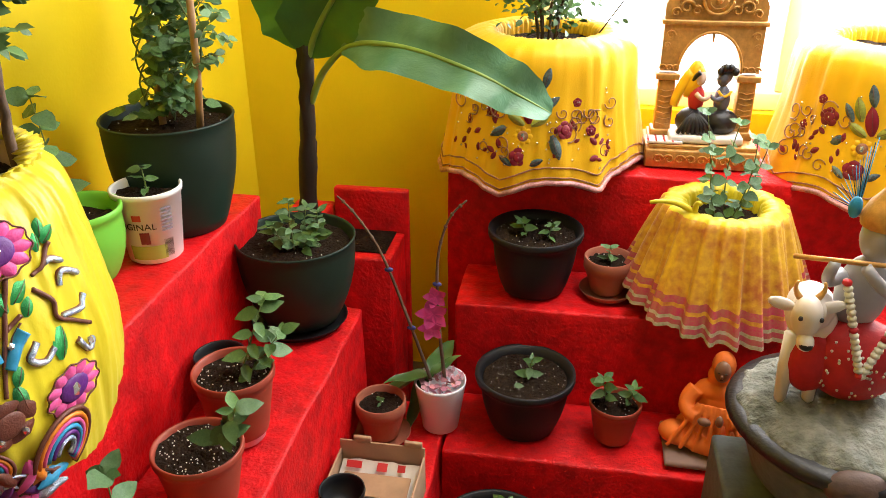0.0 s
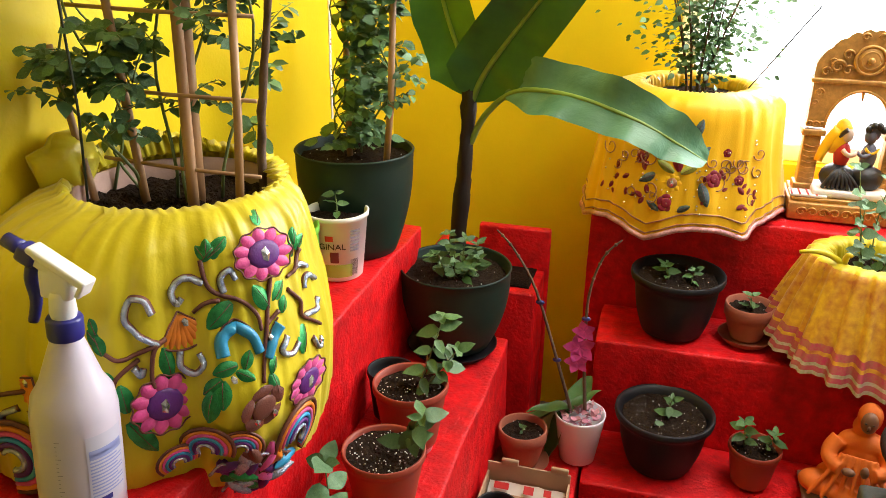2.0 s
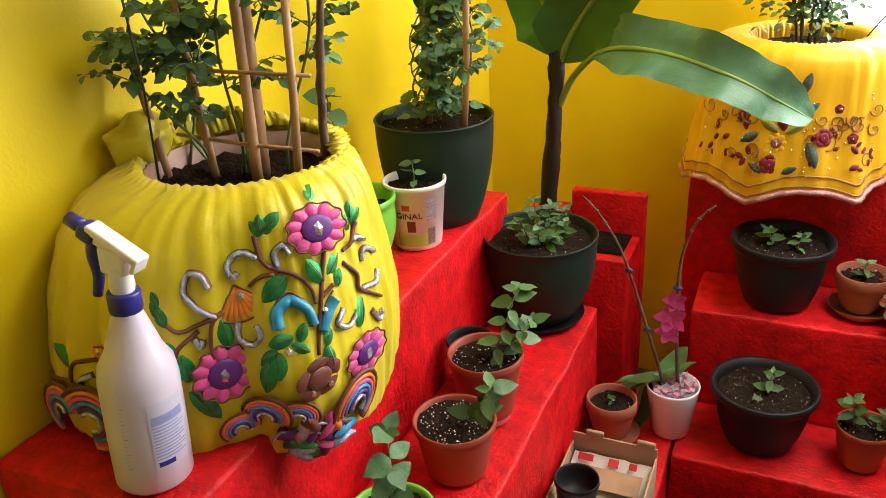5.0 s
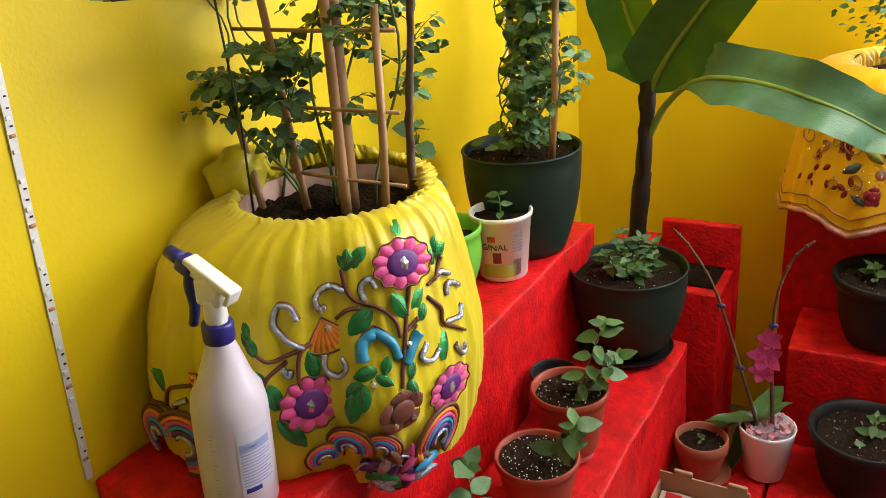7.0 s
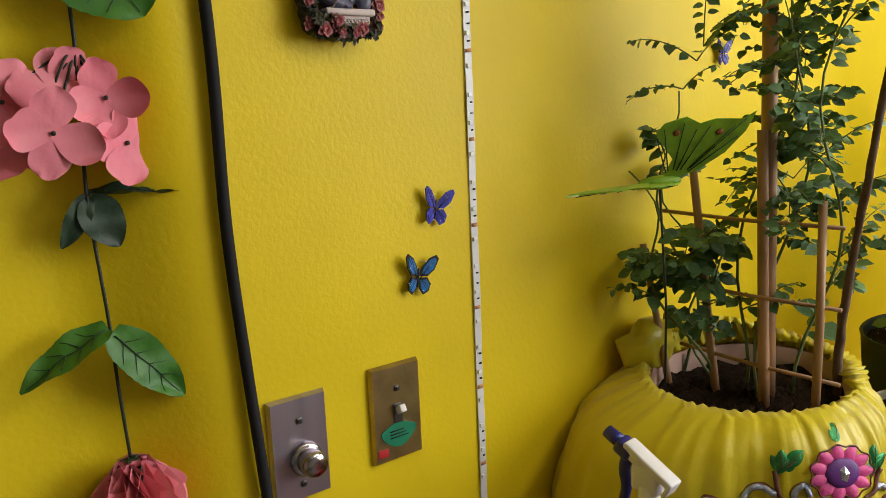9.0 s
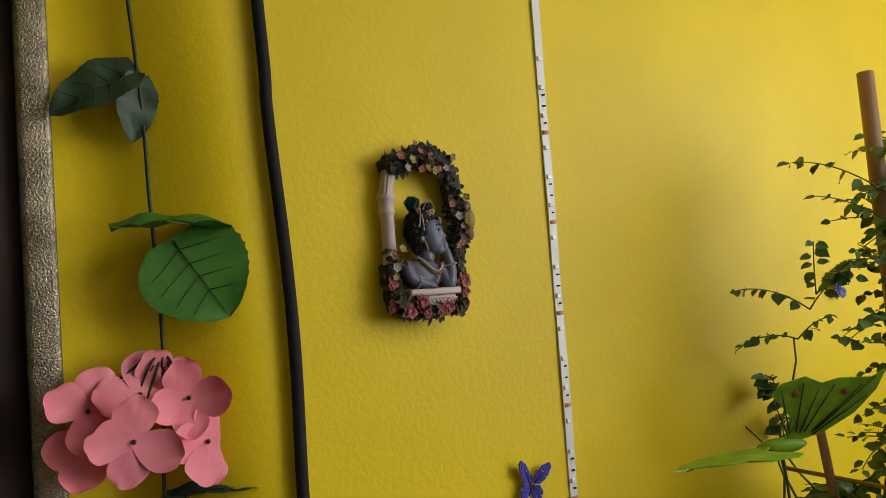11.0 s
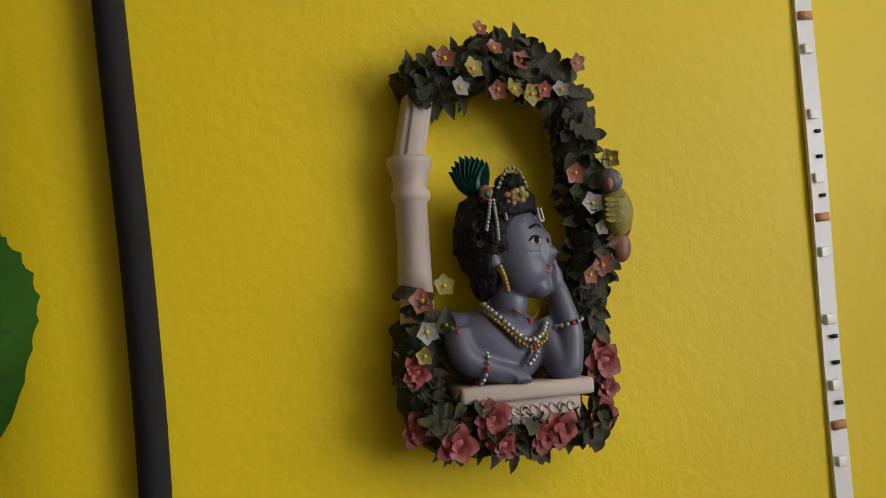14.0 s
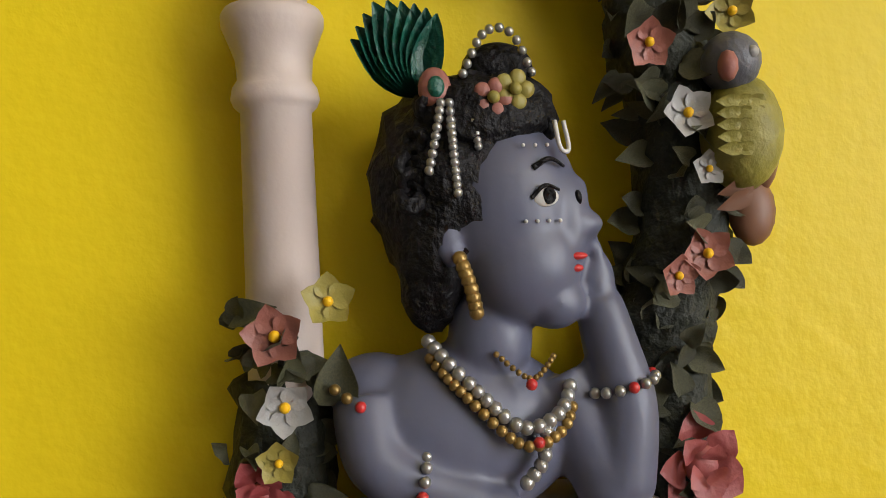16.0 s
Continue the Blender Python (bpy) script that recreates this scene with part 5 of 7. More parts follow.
solid("couple_figurine", bm, [REDINK, BLUEG, napkin, DARKR, OCLOTH, SKINP], "small painted resin figurine of a seated couple", "figurine", at=(1.218, 2.185, 0.867)).scale = (1.35, 1.35, 1.5)

# ---- figurines on the low step ----
bm = bmesh.new()
add_box(bm, -0.09, 0.11, -0.07, 0.07, 0, 0.012, 0.005)
for v in bm.verts:
    v.co += noise.noise_vector(v.co * 20) * 0.004
solid("folded_cloth", bm, TAUPE, "folded taupe cloth under a seated figurine", "cloth", at=(1.245, 1.728, 0.336))
bm = bmesh.new()
BROWNR = mat("painted_resin_brown", (0.20, 0.09, 0.05), 0.5, 0.1, 40, 0)
add_ball(bm, (0, 0, 0.030), 0.070, 0, 24, (1.05, 0.72, 0.50))
for q, r, sc in (((-0.060, -0.030, 0.026), 0.034, (1.25, 0.9, 0.75)), ((0.058, -0.030, 0.026), 0.032, (1.15, 0.9, 0.8)), ((0.0, -0.045, 0.022), 0.034, (1.6, 0.7, 0.6)), ((0.004, 0.006, 0.085), 0.042, (1.0, 0.72, 1.25)), ((0.004, 0.008, 0.122), 0.044, (1.12, 0.62, 0.62)), ((-0.002, 0.008, 0.160), 0.020, (1.1, 1.0, 1.3)), ((0.004, 0.006, 0.186), 0.025, (0.95, 0.95, 1.25))):
    add_ball(bm, q, r, 0, 18, sc)
add_tube(bm, bez((-0.040, 0.0, 0.122), (-0.074, -0.02, 0.082), (-0.028, -0.046, 0.082), 9), 0.019, 0.014, 12)
add_tube(bm, bez((0.046, 0.0, 0.122), (0.074, -0.02, 0.082), (0.030, -0.046, 0.086), 9), 0.018, 0.014, 12)
for k in range(-3, 4):
    add_tube(bm, bez((k * 0.010, -0.032, 0.110), (k * 0.016, -0.052, 0.070), (k * 0.026, -0.066, 0.014), 8), 0.0055, 0.0045, 7)
for k in range(5):
    add_tube(bm, bez((-0.04 + 0.004 * k, -0.03, 0.05 - 0.006 * k), (0.0, -0.072, 0.034 - 0.006 * k), (0.055, -0.045, 0.04 - 0.006 * k), 8), 0.004, 0.004, 7)
robe = weld(bm, 0.0026, 2)
for p in robe.polygons:
    p.material_index = 0
bm = bmesh.new()
bm.from_mesh(robe)
add_ball(bm, (0.004, -0.016, 0.184), 0.0195, 1, 18, (0.82, 0.75, 1.22))
add_ball(bm, (0.004, -0.0325, 0.181), 0.0038, 1, 8, (0.8, 1, 1.4))
for x in (-0.003, 0.011):
    add_ball(bm, (x, -0.0300, 0.1885), 0.0026, 2, 8, (1.2, 0.5, 0.5))
add_ball(bm, (0.004, -0.0302, 0.1735), 0.0032, 2, 8, (1.3, 0.4, 0.35))
add_ball(bm, (-0.014, -0.058, 0.086), 0.011, 1, 12, (1.2, 0.8, 0.8))
add_ball(bm, (0.014, -0.060, 0.096), 0.010, 1, 12, (0.8, 0.8, 1.3))
fig = solid("seated_figurine", bm, [SAFFRON, BROWNR, DARKR], "seated figurine wrapped in saffron robes on a folded cloth", "figurine", at=(1.250, 1.742, 0.350))
fig.rotation_euler = (0, 0, radians(-13))

st = thing("stone_bowl", (1.425, 1.50, 0.105), "grey-green stone bowl on a plinth with a carved animal", "bowl")
part("plinth", box(-0.20, 0.18, -0.12, 0.12, 0, 0.36, 0.01), STONE, st)
part("bowl", lathe([(0.12, 0.36), (0.155, 0.40), (0.178, 0.47), (0.182, 0.482), (0.165, 0.482), (0.15, 0.44), (0.001, 0.40)], 48, cap0=True), STONE, st)
bm = bmesh.new()
add_ball(bm, (-0.045, -0.165, 0.500), 0.036, 0, 16, (1.35, 0.7, 0.85))
add_ball(bm, (0.012, -0.165, 0.505), 0.022, 0, 14, (1.25, 0.8, 0.9))
add_ball(bm, (-0.005, -0.165, 0.535), 0.008, 0, 10, (0.9, 0.6, 2.4))
add_ball(bm, (0.012, -0.16, 0.535), 0.008, 0, 10, (0.9, 0.6, 2.4))
part("carved_animal", bm, mat("brown_carving", (0.10, 0.06, 0.05), 0.7, 0.3, 60, 0.3), st)
bm = bmesh.new()
MOSS = mat("painted_rock", (0.05, 0.055, 0.035), 0.8, 0.5, 38, 1.0, 90, other=(0.27, 0.27, 0.24), dist=0.008)
COW = mat("painted_resin_white", (0.72, 0.64, 0.58), 0.4, 0.08, 30, 0.05)
GREYF = mat("painted_resin_grey", (0.34, 0.33, 0.36), 0.4, 0.12, 30, 0.05)
REDV = mat("red_sequined_cloth", (0.50, 0.01, 0.015), 0.6, 0.2, 60, 0.3)
PEARL = mat("ivory_beads", (0.66, 0.62, 0.50), 0.35, 0.1, 60, 0)
mats = [DARKR, MOSS, COW, GREYF, REDV, PEARL, GOLD, TEAL]
add_lathe(bm, [(0.165, 0), (0.176, 0.006), (0.184, 0.016), (0.180, 0.026), (0.165, 0.03), (0.05, 0.034)], 40, cap0=True, mi=0)
vs = add_ball(bm, (0, 0, 0.026), 0.168, 1, 56, (1, 0.96, 0.19))
for v in vs:
    v.co += noise.noise_vector(v.co * 24) * 0.012 + noise.noise_vector(v.co * 70) * 0.005
add_ball(bm, (-0.075, 0.04, 0.165), 0.05, 2, 18, (0.75, 1.2, 0.85))
add_tube(bm, bez((-0.085, -0.0, 0.19), (-0.10, -0.03, 0.215), (-0.108, -0.05, 0.205), 6), 0.03, 0.022, 12, 2)
add_ball(bm, (-0.110, -0.055, 0.205), 0.026, 2, 16, (0.8, 1.0, 1.25), Matrix.Rotation(radians(20), 4, "X"))
add_ball(bm, (-0.110, -0.072, 0.176), 0.014, 2, 12, (0.9, 1, 0.9))
add_ball(bm, (-0.110, -0.080, 0.174), 0.010, 0, 10, (1, 0.7, 0.6))
for s in (-1, 1):
    add_ball(bm, (-0.110 + 0.034 * s, -0.045, 0.217), 0.018, 2, 10, (1.2, 0.3, 0.5), Matrix.Rotation(radians(-15 * s), 4, "Y"))
    add_tube(bm, bez((-0.110 + 0.012 * s, -0.045, 0.228), (-0.110 + 0.024 * s, -0.045, 0.24), (-0.110 + 0.018 * s, -0.045, 0.252), 5), 0.005, 0.002, 7, 6)
    add_ball(bm, (-0.110 + 0.014 * s, -0.076, 0.212), 0.0035, 0, 8)
    add_tube(bm, [(-0.085 + 0.02 * s, 0.0, 0.15), (-0.09 + 0.02 * s, -0.01, 0.1), (-0.09 + 0.02 * s, -0.015, 0.045)], 0.014, 0.009, 9, 2)
first = len(bm.verts)
add_ball(bm, (0.05, 0.0, 0.105), 0.062, 4, 20, (1.15, 0.8, 1.0))
add_ball(bm, (-0.015, -0.01, 0.10), 0.036, 4, 16, (1, 0.7, 1.3))
add_ball(bm, (0.04, 0.01, 0.205), 0.040, 3, 18, (0.95, 0.6, 1.4))
add_ball(bm, (0.045, 0.0, 0.290), 0.030, 3, 18, (0.95, 1, 1.2))
add_lathe(bm, [(0.034, 0.0), (0.036, 0.012), (0.028, 0.03), (0.012, 0.05), (0.003, 0.068)], 20, Matrix.Translation((0.048, 0.004, 0.305)), mi=6)
add_ball(bm, (0.005, 0.012, 0.325), 0.014, 7, 10, (0.7, 0.5, 1.1))
for k in range(14):
    add_tube(bm, [(0.01, 0.015, 0.32), (-0.03 + 0.004 * k, 0.02 + 0.001 * k, 0.335 + 0.006 * k)], 0.0012, 0.0006, 4, 7 if k % 3 else 0)
add_tube(bm, [(-0.075, -0.03, 0.268), (0.12, -0.035, 0.262)], 0.0035, 0.0035, 8, 6)
add_tube(bm, bez((0.005, 0, 0.235), (-0.03, -0.02, 0.215), (-0.02, -0.035, 0.265), 7), 0.011, 0.008, 9, 3)
add_tube(bm, bez((0.075, 0, 0.235), (0.07, -0.04, 0.205), (0.02, -0.04, 0.262), 7), 0.011, 0.008, 9, 3)
for k in range(34):
    t = k / 33
    q = Vector((0.0, -0.04, 0.24)).lerp(Vector((0.04, -0.062, 0.11)), min(1, 2 * t)) if t < 0.5 else Vector((0.04, -0.062, 0.11)).lerp(Vector((0.095, -0.04, 0.235)), 2 * t - 1)
    add_ball(bm, q, 0.0072, 5 if k % 8 else 4, 8, (1, 1, 0.7))
for k in range(60):
    a, h = random.Random(k).uniform(3.2, 6.2), random.Random(k + 99).uniform(-0.7, 0.7)
    add_ball(bm, (0.05 + 0.0715 * math.cos(a) * math.cos(h), 0.0498 * math.sin(a) * math.cos(h), 0.105 + 0.062 * math.sin(h)), 0.0022, 5, 5)
bm.verts.ensure_lookup_table()
bmesh.ops.translate(bm, verts=bm.verts[first:], vec=(-0.062, 0, 0.012))
solid("deity_figurine", bm, mats, "painted resin flute player and white cow on a rock", "figurine", at=(1.408, 1.505, 0.590)).scale = (1.05, 1.05, 1.16)

# ---- banana plant in a red-draped box ----
ban = thing("potted_banana", (0.325, 1.95, 0.0), "young banana plant in a red-draped square planter", "banana plant")
part("planter", box(0.04, 0.215, -0.06, 0.09, 0, 0.64, 0.006), RED, ban, "square planter draped in crimson velvet")
part("back_panel", box(0.04, 0.222, 0.094, 0.12, 0, 0.745, 0.006), RED, ban)
part("side_panel", box(-0.06, 0.036, -0.06, 0.12, 0, 0.70, 0.006), RED, ban)
part("soil_box", box(0.065, 0.195, -0.03, 0.085, 0.641, 0.645), SOIL, ban)
bm = lathe([(0.024 - 0.010 * t + 0.0015 * math.sin(t * 30), 0.6 + 0.50 * t) for t in [i / 22 for i in range(23)]], 18, cap1=True)
for v in bm.verts:
    v.co += noise.noise_vector(v.co * 25) * 0.004
    v.co.x += (v.co.z - 0.6) * 0.07
part("trunk", bm, BTRUNK, ban, "dark fibrous banana trunk")
rn = random.Random(2)
for k in range(10):
    z = 0.75 + 0.036 * k
    a = rn.uniform(0, 6.28)
    x = (z - 0.6) * 0.07
    part("sheath_strip", leaf_bm(0.16, -0.05, 0.3, 5, None, Matrix.Translation((x + 0.016 * math.cos(a), 0.016 * math.sin(a), z - 0.05)) @ Matrix.Rotation(a - 1.57, 4, "Z") @ Matrix.Rotation(radians(86), 4, "X") @ Matrix.Scale(0.13, 4)), BTRUNK, ban)


def banana_leaf(pts, width, side, wave, start=0.12, material=None):
    line = spline(pts, 8)
    n = len(line)
    bm = bmesh.new()
    prev = None
    side = Vector(side)
    for k, p in enumerate(line):
        t = k / (n - 1)
        d = (line[min(k + 1, n - 1)] - line[max(k - 1, 0)]).normalized()
        x = (side - d * side.dot(d)).normalized()
        nrm = x.cross(d)
        u = max(0.0, (t - start) / (1 - start))
        h = width / 2 * min(1, (u * 6) ** 0.7) * (max(0, 1 - u ** 4)) ** 0.6 + 0.001
        row = []
        for c in (-1, -0.66, -0.33, 0, 0.33, 0.66, 1):
            ripple = wave * abs(c) * (math.sin(u * 21 + c * 2) + 0.5 * math.sin(u * 47 + c)) * h
            row.append(bm.verts.new(p + x * (h * c) + nrm * (h * 0.32 * abs(c) + ripple)))
        if prev:
            for i in range(6):
                bm.faces.new((prev[i], prev[i + 1], row[i + 1], row[i]))
        prev = row
    lf = part("banana_leaf", bm, material or BLEAF, ban, "broad glossy banana leaf")
    part("midrib", tube([q + Vector((0, -0.001, -0.002)) for q in line], 0.0085, 0.0015, 8), BRIB, lf)


banana_leaf([(0.035, 0, 0.98), (0.075, -0.01, 1.055), (0.15, -0.04, 1.115), (0.27, -0.08, 1.120), (0.40, -0.11, 1.088), (0.49, -0.11, 1.045), (0.555, -0.09, 1.005)], 0.118, (0.0, -0.45, -0.88), 0.19, 0.27, BLEAF2)
banana_leaf([(0.03, 0, 1.05), (0.06, -0.01, 1.13), (0.13, -0.04, 1.23), (0.24, -0.1, 1.36), (0.36, -0.16, 1.47)], 0.16, (0.75, 0.1, -0.6), 0.06, 0.10)
banana_leaf([(0.03, 0, 1.06), (0.015, 0.02, 1.14), (-0.03, 0.02, 1.26), (-0.07, 0.0, 1.42), (-0.09, -0.04, 1.55)], 0.15, (0.95, -0.2, 0.1), 0.06, 0.10)

# ---- spray bottle ----
MILKY = mat("milky_plastic", (0.62, 0.56, 0.66), 0.3, 0.04, 8, 0.02, 60, sub=0.3)
NAVY = mat("navy_plastic", (0.02, 0.02, 0.19), 0.35, 0.1, 10, 0)
sp = thing("spray_bottle", (0.217, 0.777, 0.834), "translucent white spray bottle with a blue trigger head", "spray bottle")
sp.scale = (0.93, 0.93, 0.90)
sp.rotation_euler = (radians(-1.8), radians(3.0), radians(22))
part("bottle", lathe([(0.043, 0), (0.0475, 0.006), (0.048, 0.06), (0.0475, 0.15), (0.044, 0.172), (0.034, 0.19), (0.026, 0.215), (0.0185, 0.238), (0.0165, 0.25)], 44, cap0=True, cap1=True), MILKY, sp)
bm = lathe([(0.0185, 0.243), (0.0195, 0.246), (0.0195, 0.266), (0.018, 0.269)], 60, cap1=True, warp=lambda p, a, r, z: Vector((p.x * (1 + 0.02 * math.sin(a * 30)), p.y * (1 + 0.02 * math.sin(a * 30)), p.z)))
part("collar", bm, NAVY, sp, "ribbed blue collar")
part("neck", lathe([(0.013, 0.268), (0.0145, 0.275), (0.013, 0.295), (0.012, 0.30)], 24, cap1=True), WHITE, sp)
hd = Matrix.Translation((0, 0, 0.296)) @ Matrix.Rotation(radians(160), 4, "Z")
bm = bmesh.new()
add_box(bm, -0.016, 0.020, -0.010, 0.010, -0.004, 0.030, 0.004, hd)
tilt = hd @ Matrix.Translation((0, 0, 0.034)) @ Matrix.Rotation(radians(-27), 4, "Y")
add_box(bm, -0.040, 0.036, -0.011, 0.011, -0.004, 0.006, 0.003, tilt)
add_box(bm, -0.040, -0.034, -0.011, 0.011, -0.016, 0.004, 0.002, tilt)
add_box(bm, -0.024, 0.024, -0.008, 0.008, -0.014, -0.003, 0.003, tilt)
part("head", bm, WHITE, sp, "white trigger head")
bm = bmesh.new()
add_box(bm, 0.022, 0.046, -0.0115, 0.0115, -0.018, 0.002, 0.005, tilt)
add_tube(bm, [tilt @ Vector(q) for q in ((0.044, 0, -0.007), (0.052, 0, -0.008), (0.066, 0, -0.009))], 0.0095, 0.0085, 14)
part("nozzle", bm, NAVY, sp, "blue nozzle")
bm = bmesh.new()
add_tube(bm, [hd @ q for q in spline([(0.030, 0, 0.034), (0.036, 0, 0.014), (0.033, 0, -0.012), (0.040, 0, -0.040)], 5)], 0.0085, 0.006, 10)
part("trigger", bm, NAVY, sp, "blue trigger")
PALEB = mat("pale_blue_print", (0.30, 0.34, 0.62), 0.45, 0.05, 20, 0)
bm = bmesh.new()
rb = lambda z: 0.0487
wrap(bm, -62, -4, 0.040, 0.135, rb, 16)
lab = part("label", bm, mat("pale_label", (0.56, 0.55, 0.66), 0.4, 0.04, 10, 0), sp, "printed pale label")
bm = bmesh.new()
for k in range(13):
    wrap(bm, -59, -8 - 10 * (k % 3 == 1), 0.0535 + k * 0.0046, 0.0555 + k * 0.0046 + (0.006 if k > 10 else 0), lambda z: 0.0490, 12)
part("fine_print", bm, PALEB, lab)
bm = bmesh.new()
wrap(bm, -57, -32, 0.043, 0.050, lambda z: 0.0490, 8)
part("maker_mark", bm, NAVY, lab)
bm = bmesh.new()
for k in range(17):
    wrap(bm, -100, -97 + (4 if k % 4 == 0 else 0), 0.045 + k * 0.0055, 0.0458 + k * 0.0055, rb, 2)
part("volume_scale", bm, GREYINK, sp)

# ---- things on the yellow wall ----
LEAN = Matrix.Rotation(radians(-4.3), 4, "X")
BRASS = mat("tarnished_brass", (0.36, 0.27, 0.12), 0.32, 0.3, 40, 0.08, 160, metal=0.9)
STEEL = mat("brushed_steel", (0.42, 0.38, 0.44), 0.35, 0.15, 60, 0.1, 200, metal=0.9, stretch=(1, 1, 0.1))
CHROME = mat("dull_chrome", (0.45, 0.42, 0.45), 0.2, 0.2, 60, 0, metal=1.0)
SCREW = mat("dark_screw", (0.12, 0.11, 0.1), 0.4, 0.2, 60, 0, metal=0.8)
GREENST = mat("green_sticker", (0.01, 0.20, 0.10), 0.4, 0.2, 80, 0)


def plate(name, y, z, material, label):
    ob = thing(name, (0.0, y, z), label, "switch plate")
    ob.rotation_euler = LEAN.to_euler()
    bm = bmesh.new()
    add_box(bm, 0.001, 0.0075, -0.035, 0.035, -0.059, 0.059)
    top = [v for v in bm.verts if v.co.x > 0.005]
    for v in top:
        v.co.y *= 0.93
        v.co.z *= 0.955
    part("plate", bm, material, ob, smooth=False)
    return ob


def screw(ob, z):
    s = part("screw", box(0.0076, 0.0092, -0.0034, 0.0034, z - 0.0034, z + 0.0034, 0.0014), SCREW, ob)
    part("slot", box(0.0092, 0.0096, -0.0028, 0.0028, z - 0.0006, z + 0.0006), BLACK, s)


sw = plate("light_switch", 0.612, 1.193, BRASS, "tarnished brass light switch plate with a green sticker")
screw(sw, 0.030)
part("toggle_collar", box(0.0076, 0.0095, -0.006, 0.006, -0.012, 0.012, 0.001), SCREW, sw)
bm = bmesh.new()
add_box(bm, 0.008, 0.022, -0.004, 0.004, -0.006, 0.003, 0.0015, Matrix.Rotation(radians(-28), 4, "Y"))
part("toggle", bm, WHITE, sw, "white toggle lever")
bm = bmesh.new()
vs = [bm.verts.new((0.0080, 0.024 * math.cos(a) * (1 + 0.12 * math.sin(3 * a)), -0.026 + 0.0145 * math.sin(a) * (1 + 0.1 * math.cos(4 * a)))) for a in [6.2832 * i / 28 for i in range(28)]]
r = bmesh.ops.extrude_face_region(bm, geom=[bm.faces.new(vs)])
bmesh.ops.translate(bm, verts=[v for v in r["geom"] if isinstance(v, bmesh.types.BMVert)], vec=(0.0006, 0, 0))
stk = part("sticker", bm, GREENST, sw, "green oval sticker", smooth=False)
for k in range(3):
    part("writing_bar", box(0.0087, 0.0090, -0.013, 0.013 - 0.003 * k, -0.030 + k * 0.004, -0.0285 + k * 0.004), BLACK, stk)
part("sticker", box(0.0077, 0.0082, -0.030, -0.016, -0.050, -0.040, 0.0002), REDINK, sw, "small red sticker")
kn = plate("knob_switch", 0.484, 1.197, STEEL, "brushed steel wall plate with a chrome knob")
screw(kn, 0.032)
screw(kn, -0.040)
rot = Matrix.Translation((0.008, 0.004, -0.012)) @ Matrix.Rotation(radians(90), 4, "Y")
bm = bmesh.new()
add_lathe(bm, [(0.019, 0), (0.019, 0.004), (0.0165, 0.006)], 30, rot, cap1=True)
part("knob_ring", bm, CHROME, kn)
bm = bmesh.new()
add_lathe(bm, [(0.0135, 0.005), (0.0145, 0.009), (0.0145, 0.022), (0.0125, 0.026), (0.005, 0.027)], 30, rot, cap1=True)
part("knob", bm, CHROME, kn, "chrome knob")

# light strips
STRIP = mat("white_strip_tape", (0.70, 0.70, 0.72), 0.35, 0.05, 30, 0.02)
LEDM = mat("led_package", (0.80, 0.80, 0.78), 0.2, 0.05, 30, 0)
COPPER = mat("orange_solder_pad", (0.55, 0.25, 0.12), 0.5, 0.1, 30, 0)


def strip(y0, z0, z1, slope, label):
    ob = thing("light_strip", (0, 0, 0), label, "light strip")
    f = lambda z: y0 + slope * (z - 1.026)
    bm = bmesh.new()
    prev = None
    for k in range(41):
        z = z0 + (z1 - z0) * k / 40
        row = [bm.verts.new((x + 0.0007 * math.sin(k * 1.3), f(z) + y, z)) for x, y in ((0.0005, -0.0052), (0.0026, -0.0052), (0.0026, 0.0052), (0.0005, 0.0052))]
        if prev:
            for i in range(4):
                bm.faces.new((prev[i], prev[(i + 1) % 4], row[(i + 1) % 4], row[i]))
        prev = row
    part("tape", bm, STRIP, ob, smooth=False)
    led = finish(box(0.0022, 0.0048, -0.0026, 0.0026, -0.0026, 0.0026, 0.0005), "led", LEDM)
    res = finish(box(0.0022, 0.0042, -0.0016, 0.0016, -0.0009, 0.0009), "resistor", BLACK)
    pad = finish(box(0.0022, 0.0037, -0.004, 0.004, -0.0022, 0.0022), "solder_pad", COPPER)
    z = z0 + (1.179 - z0) % 0.1045
    while z < min(z1, 2.0) - 0.1:
        for nm, me, dz, dy in (("solder_pad", pad, 0, 0), ("resistor", res, 0.011, 0.001), ("led", led, 0.02, -0.001), ("resistor", res, 0.031, 0.001), ("resistor", res, 0.044, 0.001), ("led", led, 0.053, -0.001), ("led", led, 0.087, -0.001)):
            c = new(nm, me)
            c.parent = ob
            c.location = (0, f(z + dz) + dy, z + dz)
        z += 0.1045


strip(0.733, 0.835, 2.58, 0.0755, "white adhesive light strip stuck on the yellow wall")
strip(1.985, 1.0, 2.58, 0.03, "white adhesive light strip near the corner")

# cable
CABLE = mat("black_rubber", (0.006, 0.006, 0.008), 0.85, 0.2, 30, 0.1, 90)
solid("hanging_cable", tube(spline([(0.009, 0.475, 2.58), (0.009, 0.463, 1.95), (0.009, 0.458, 1.835), (0.009, 0.457, 1.70), (0.009, 0.453, 1.60), (0.009, 0.441, 1.45), (0.009, 0.438, 1.30), (0.011, 0.436, 1.15), (0.010, 0.432, 0.9), (0.010, 0.43, 0.3), (0.010, 0.43, 0.02)], 6), 0.0060, 0.0060, 12), CABLE, "thick black cable hanging down the yellow wall", "cable")


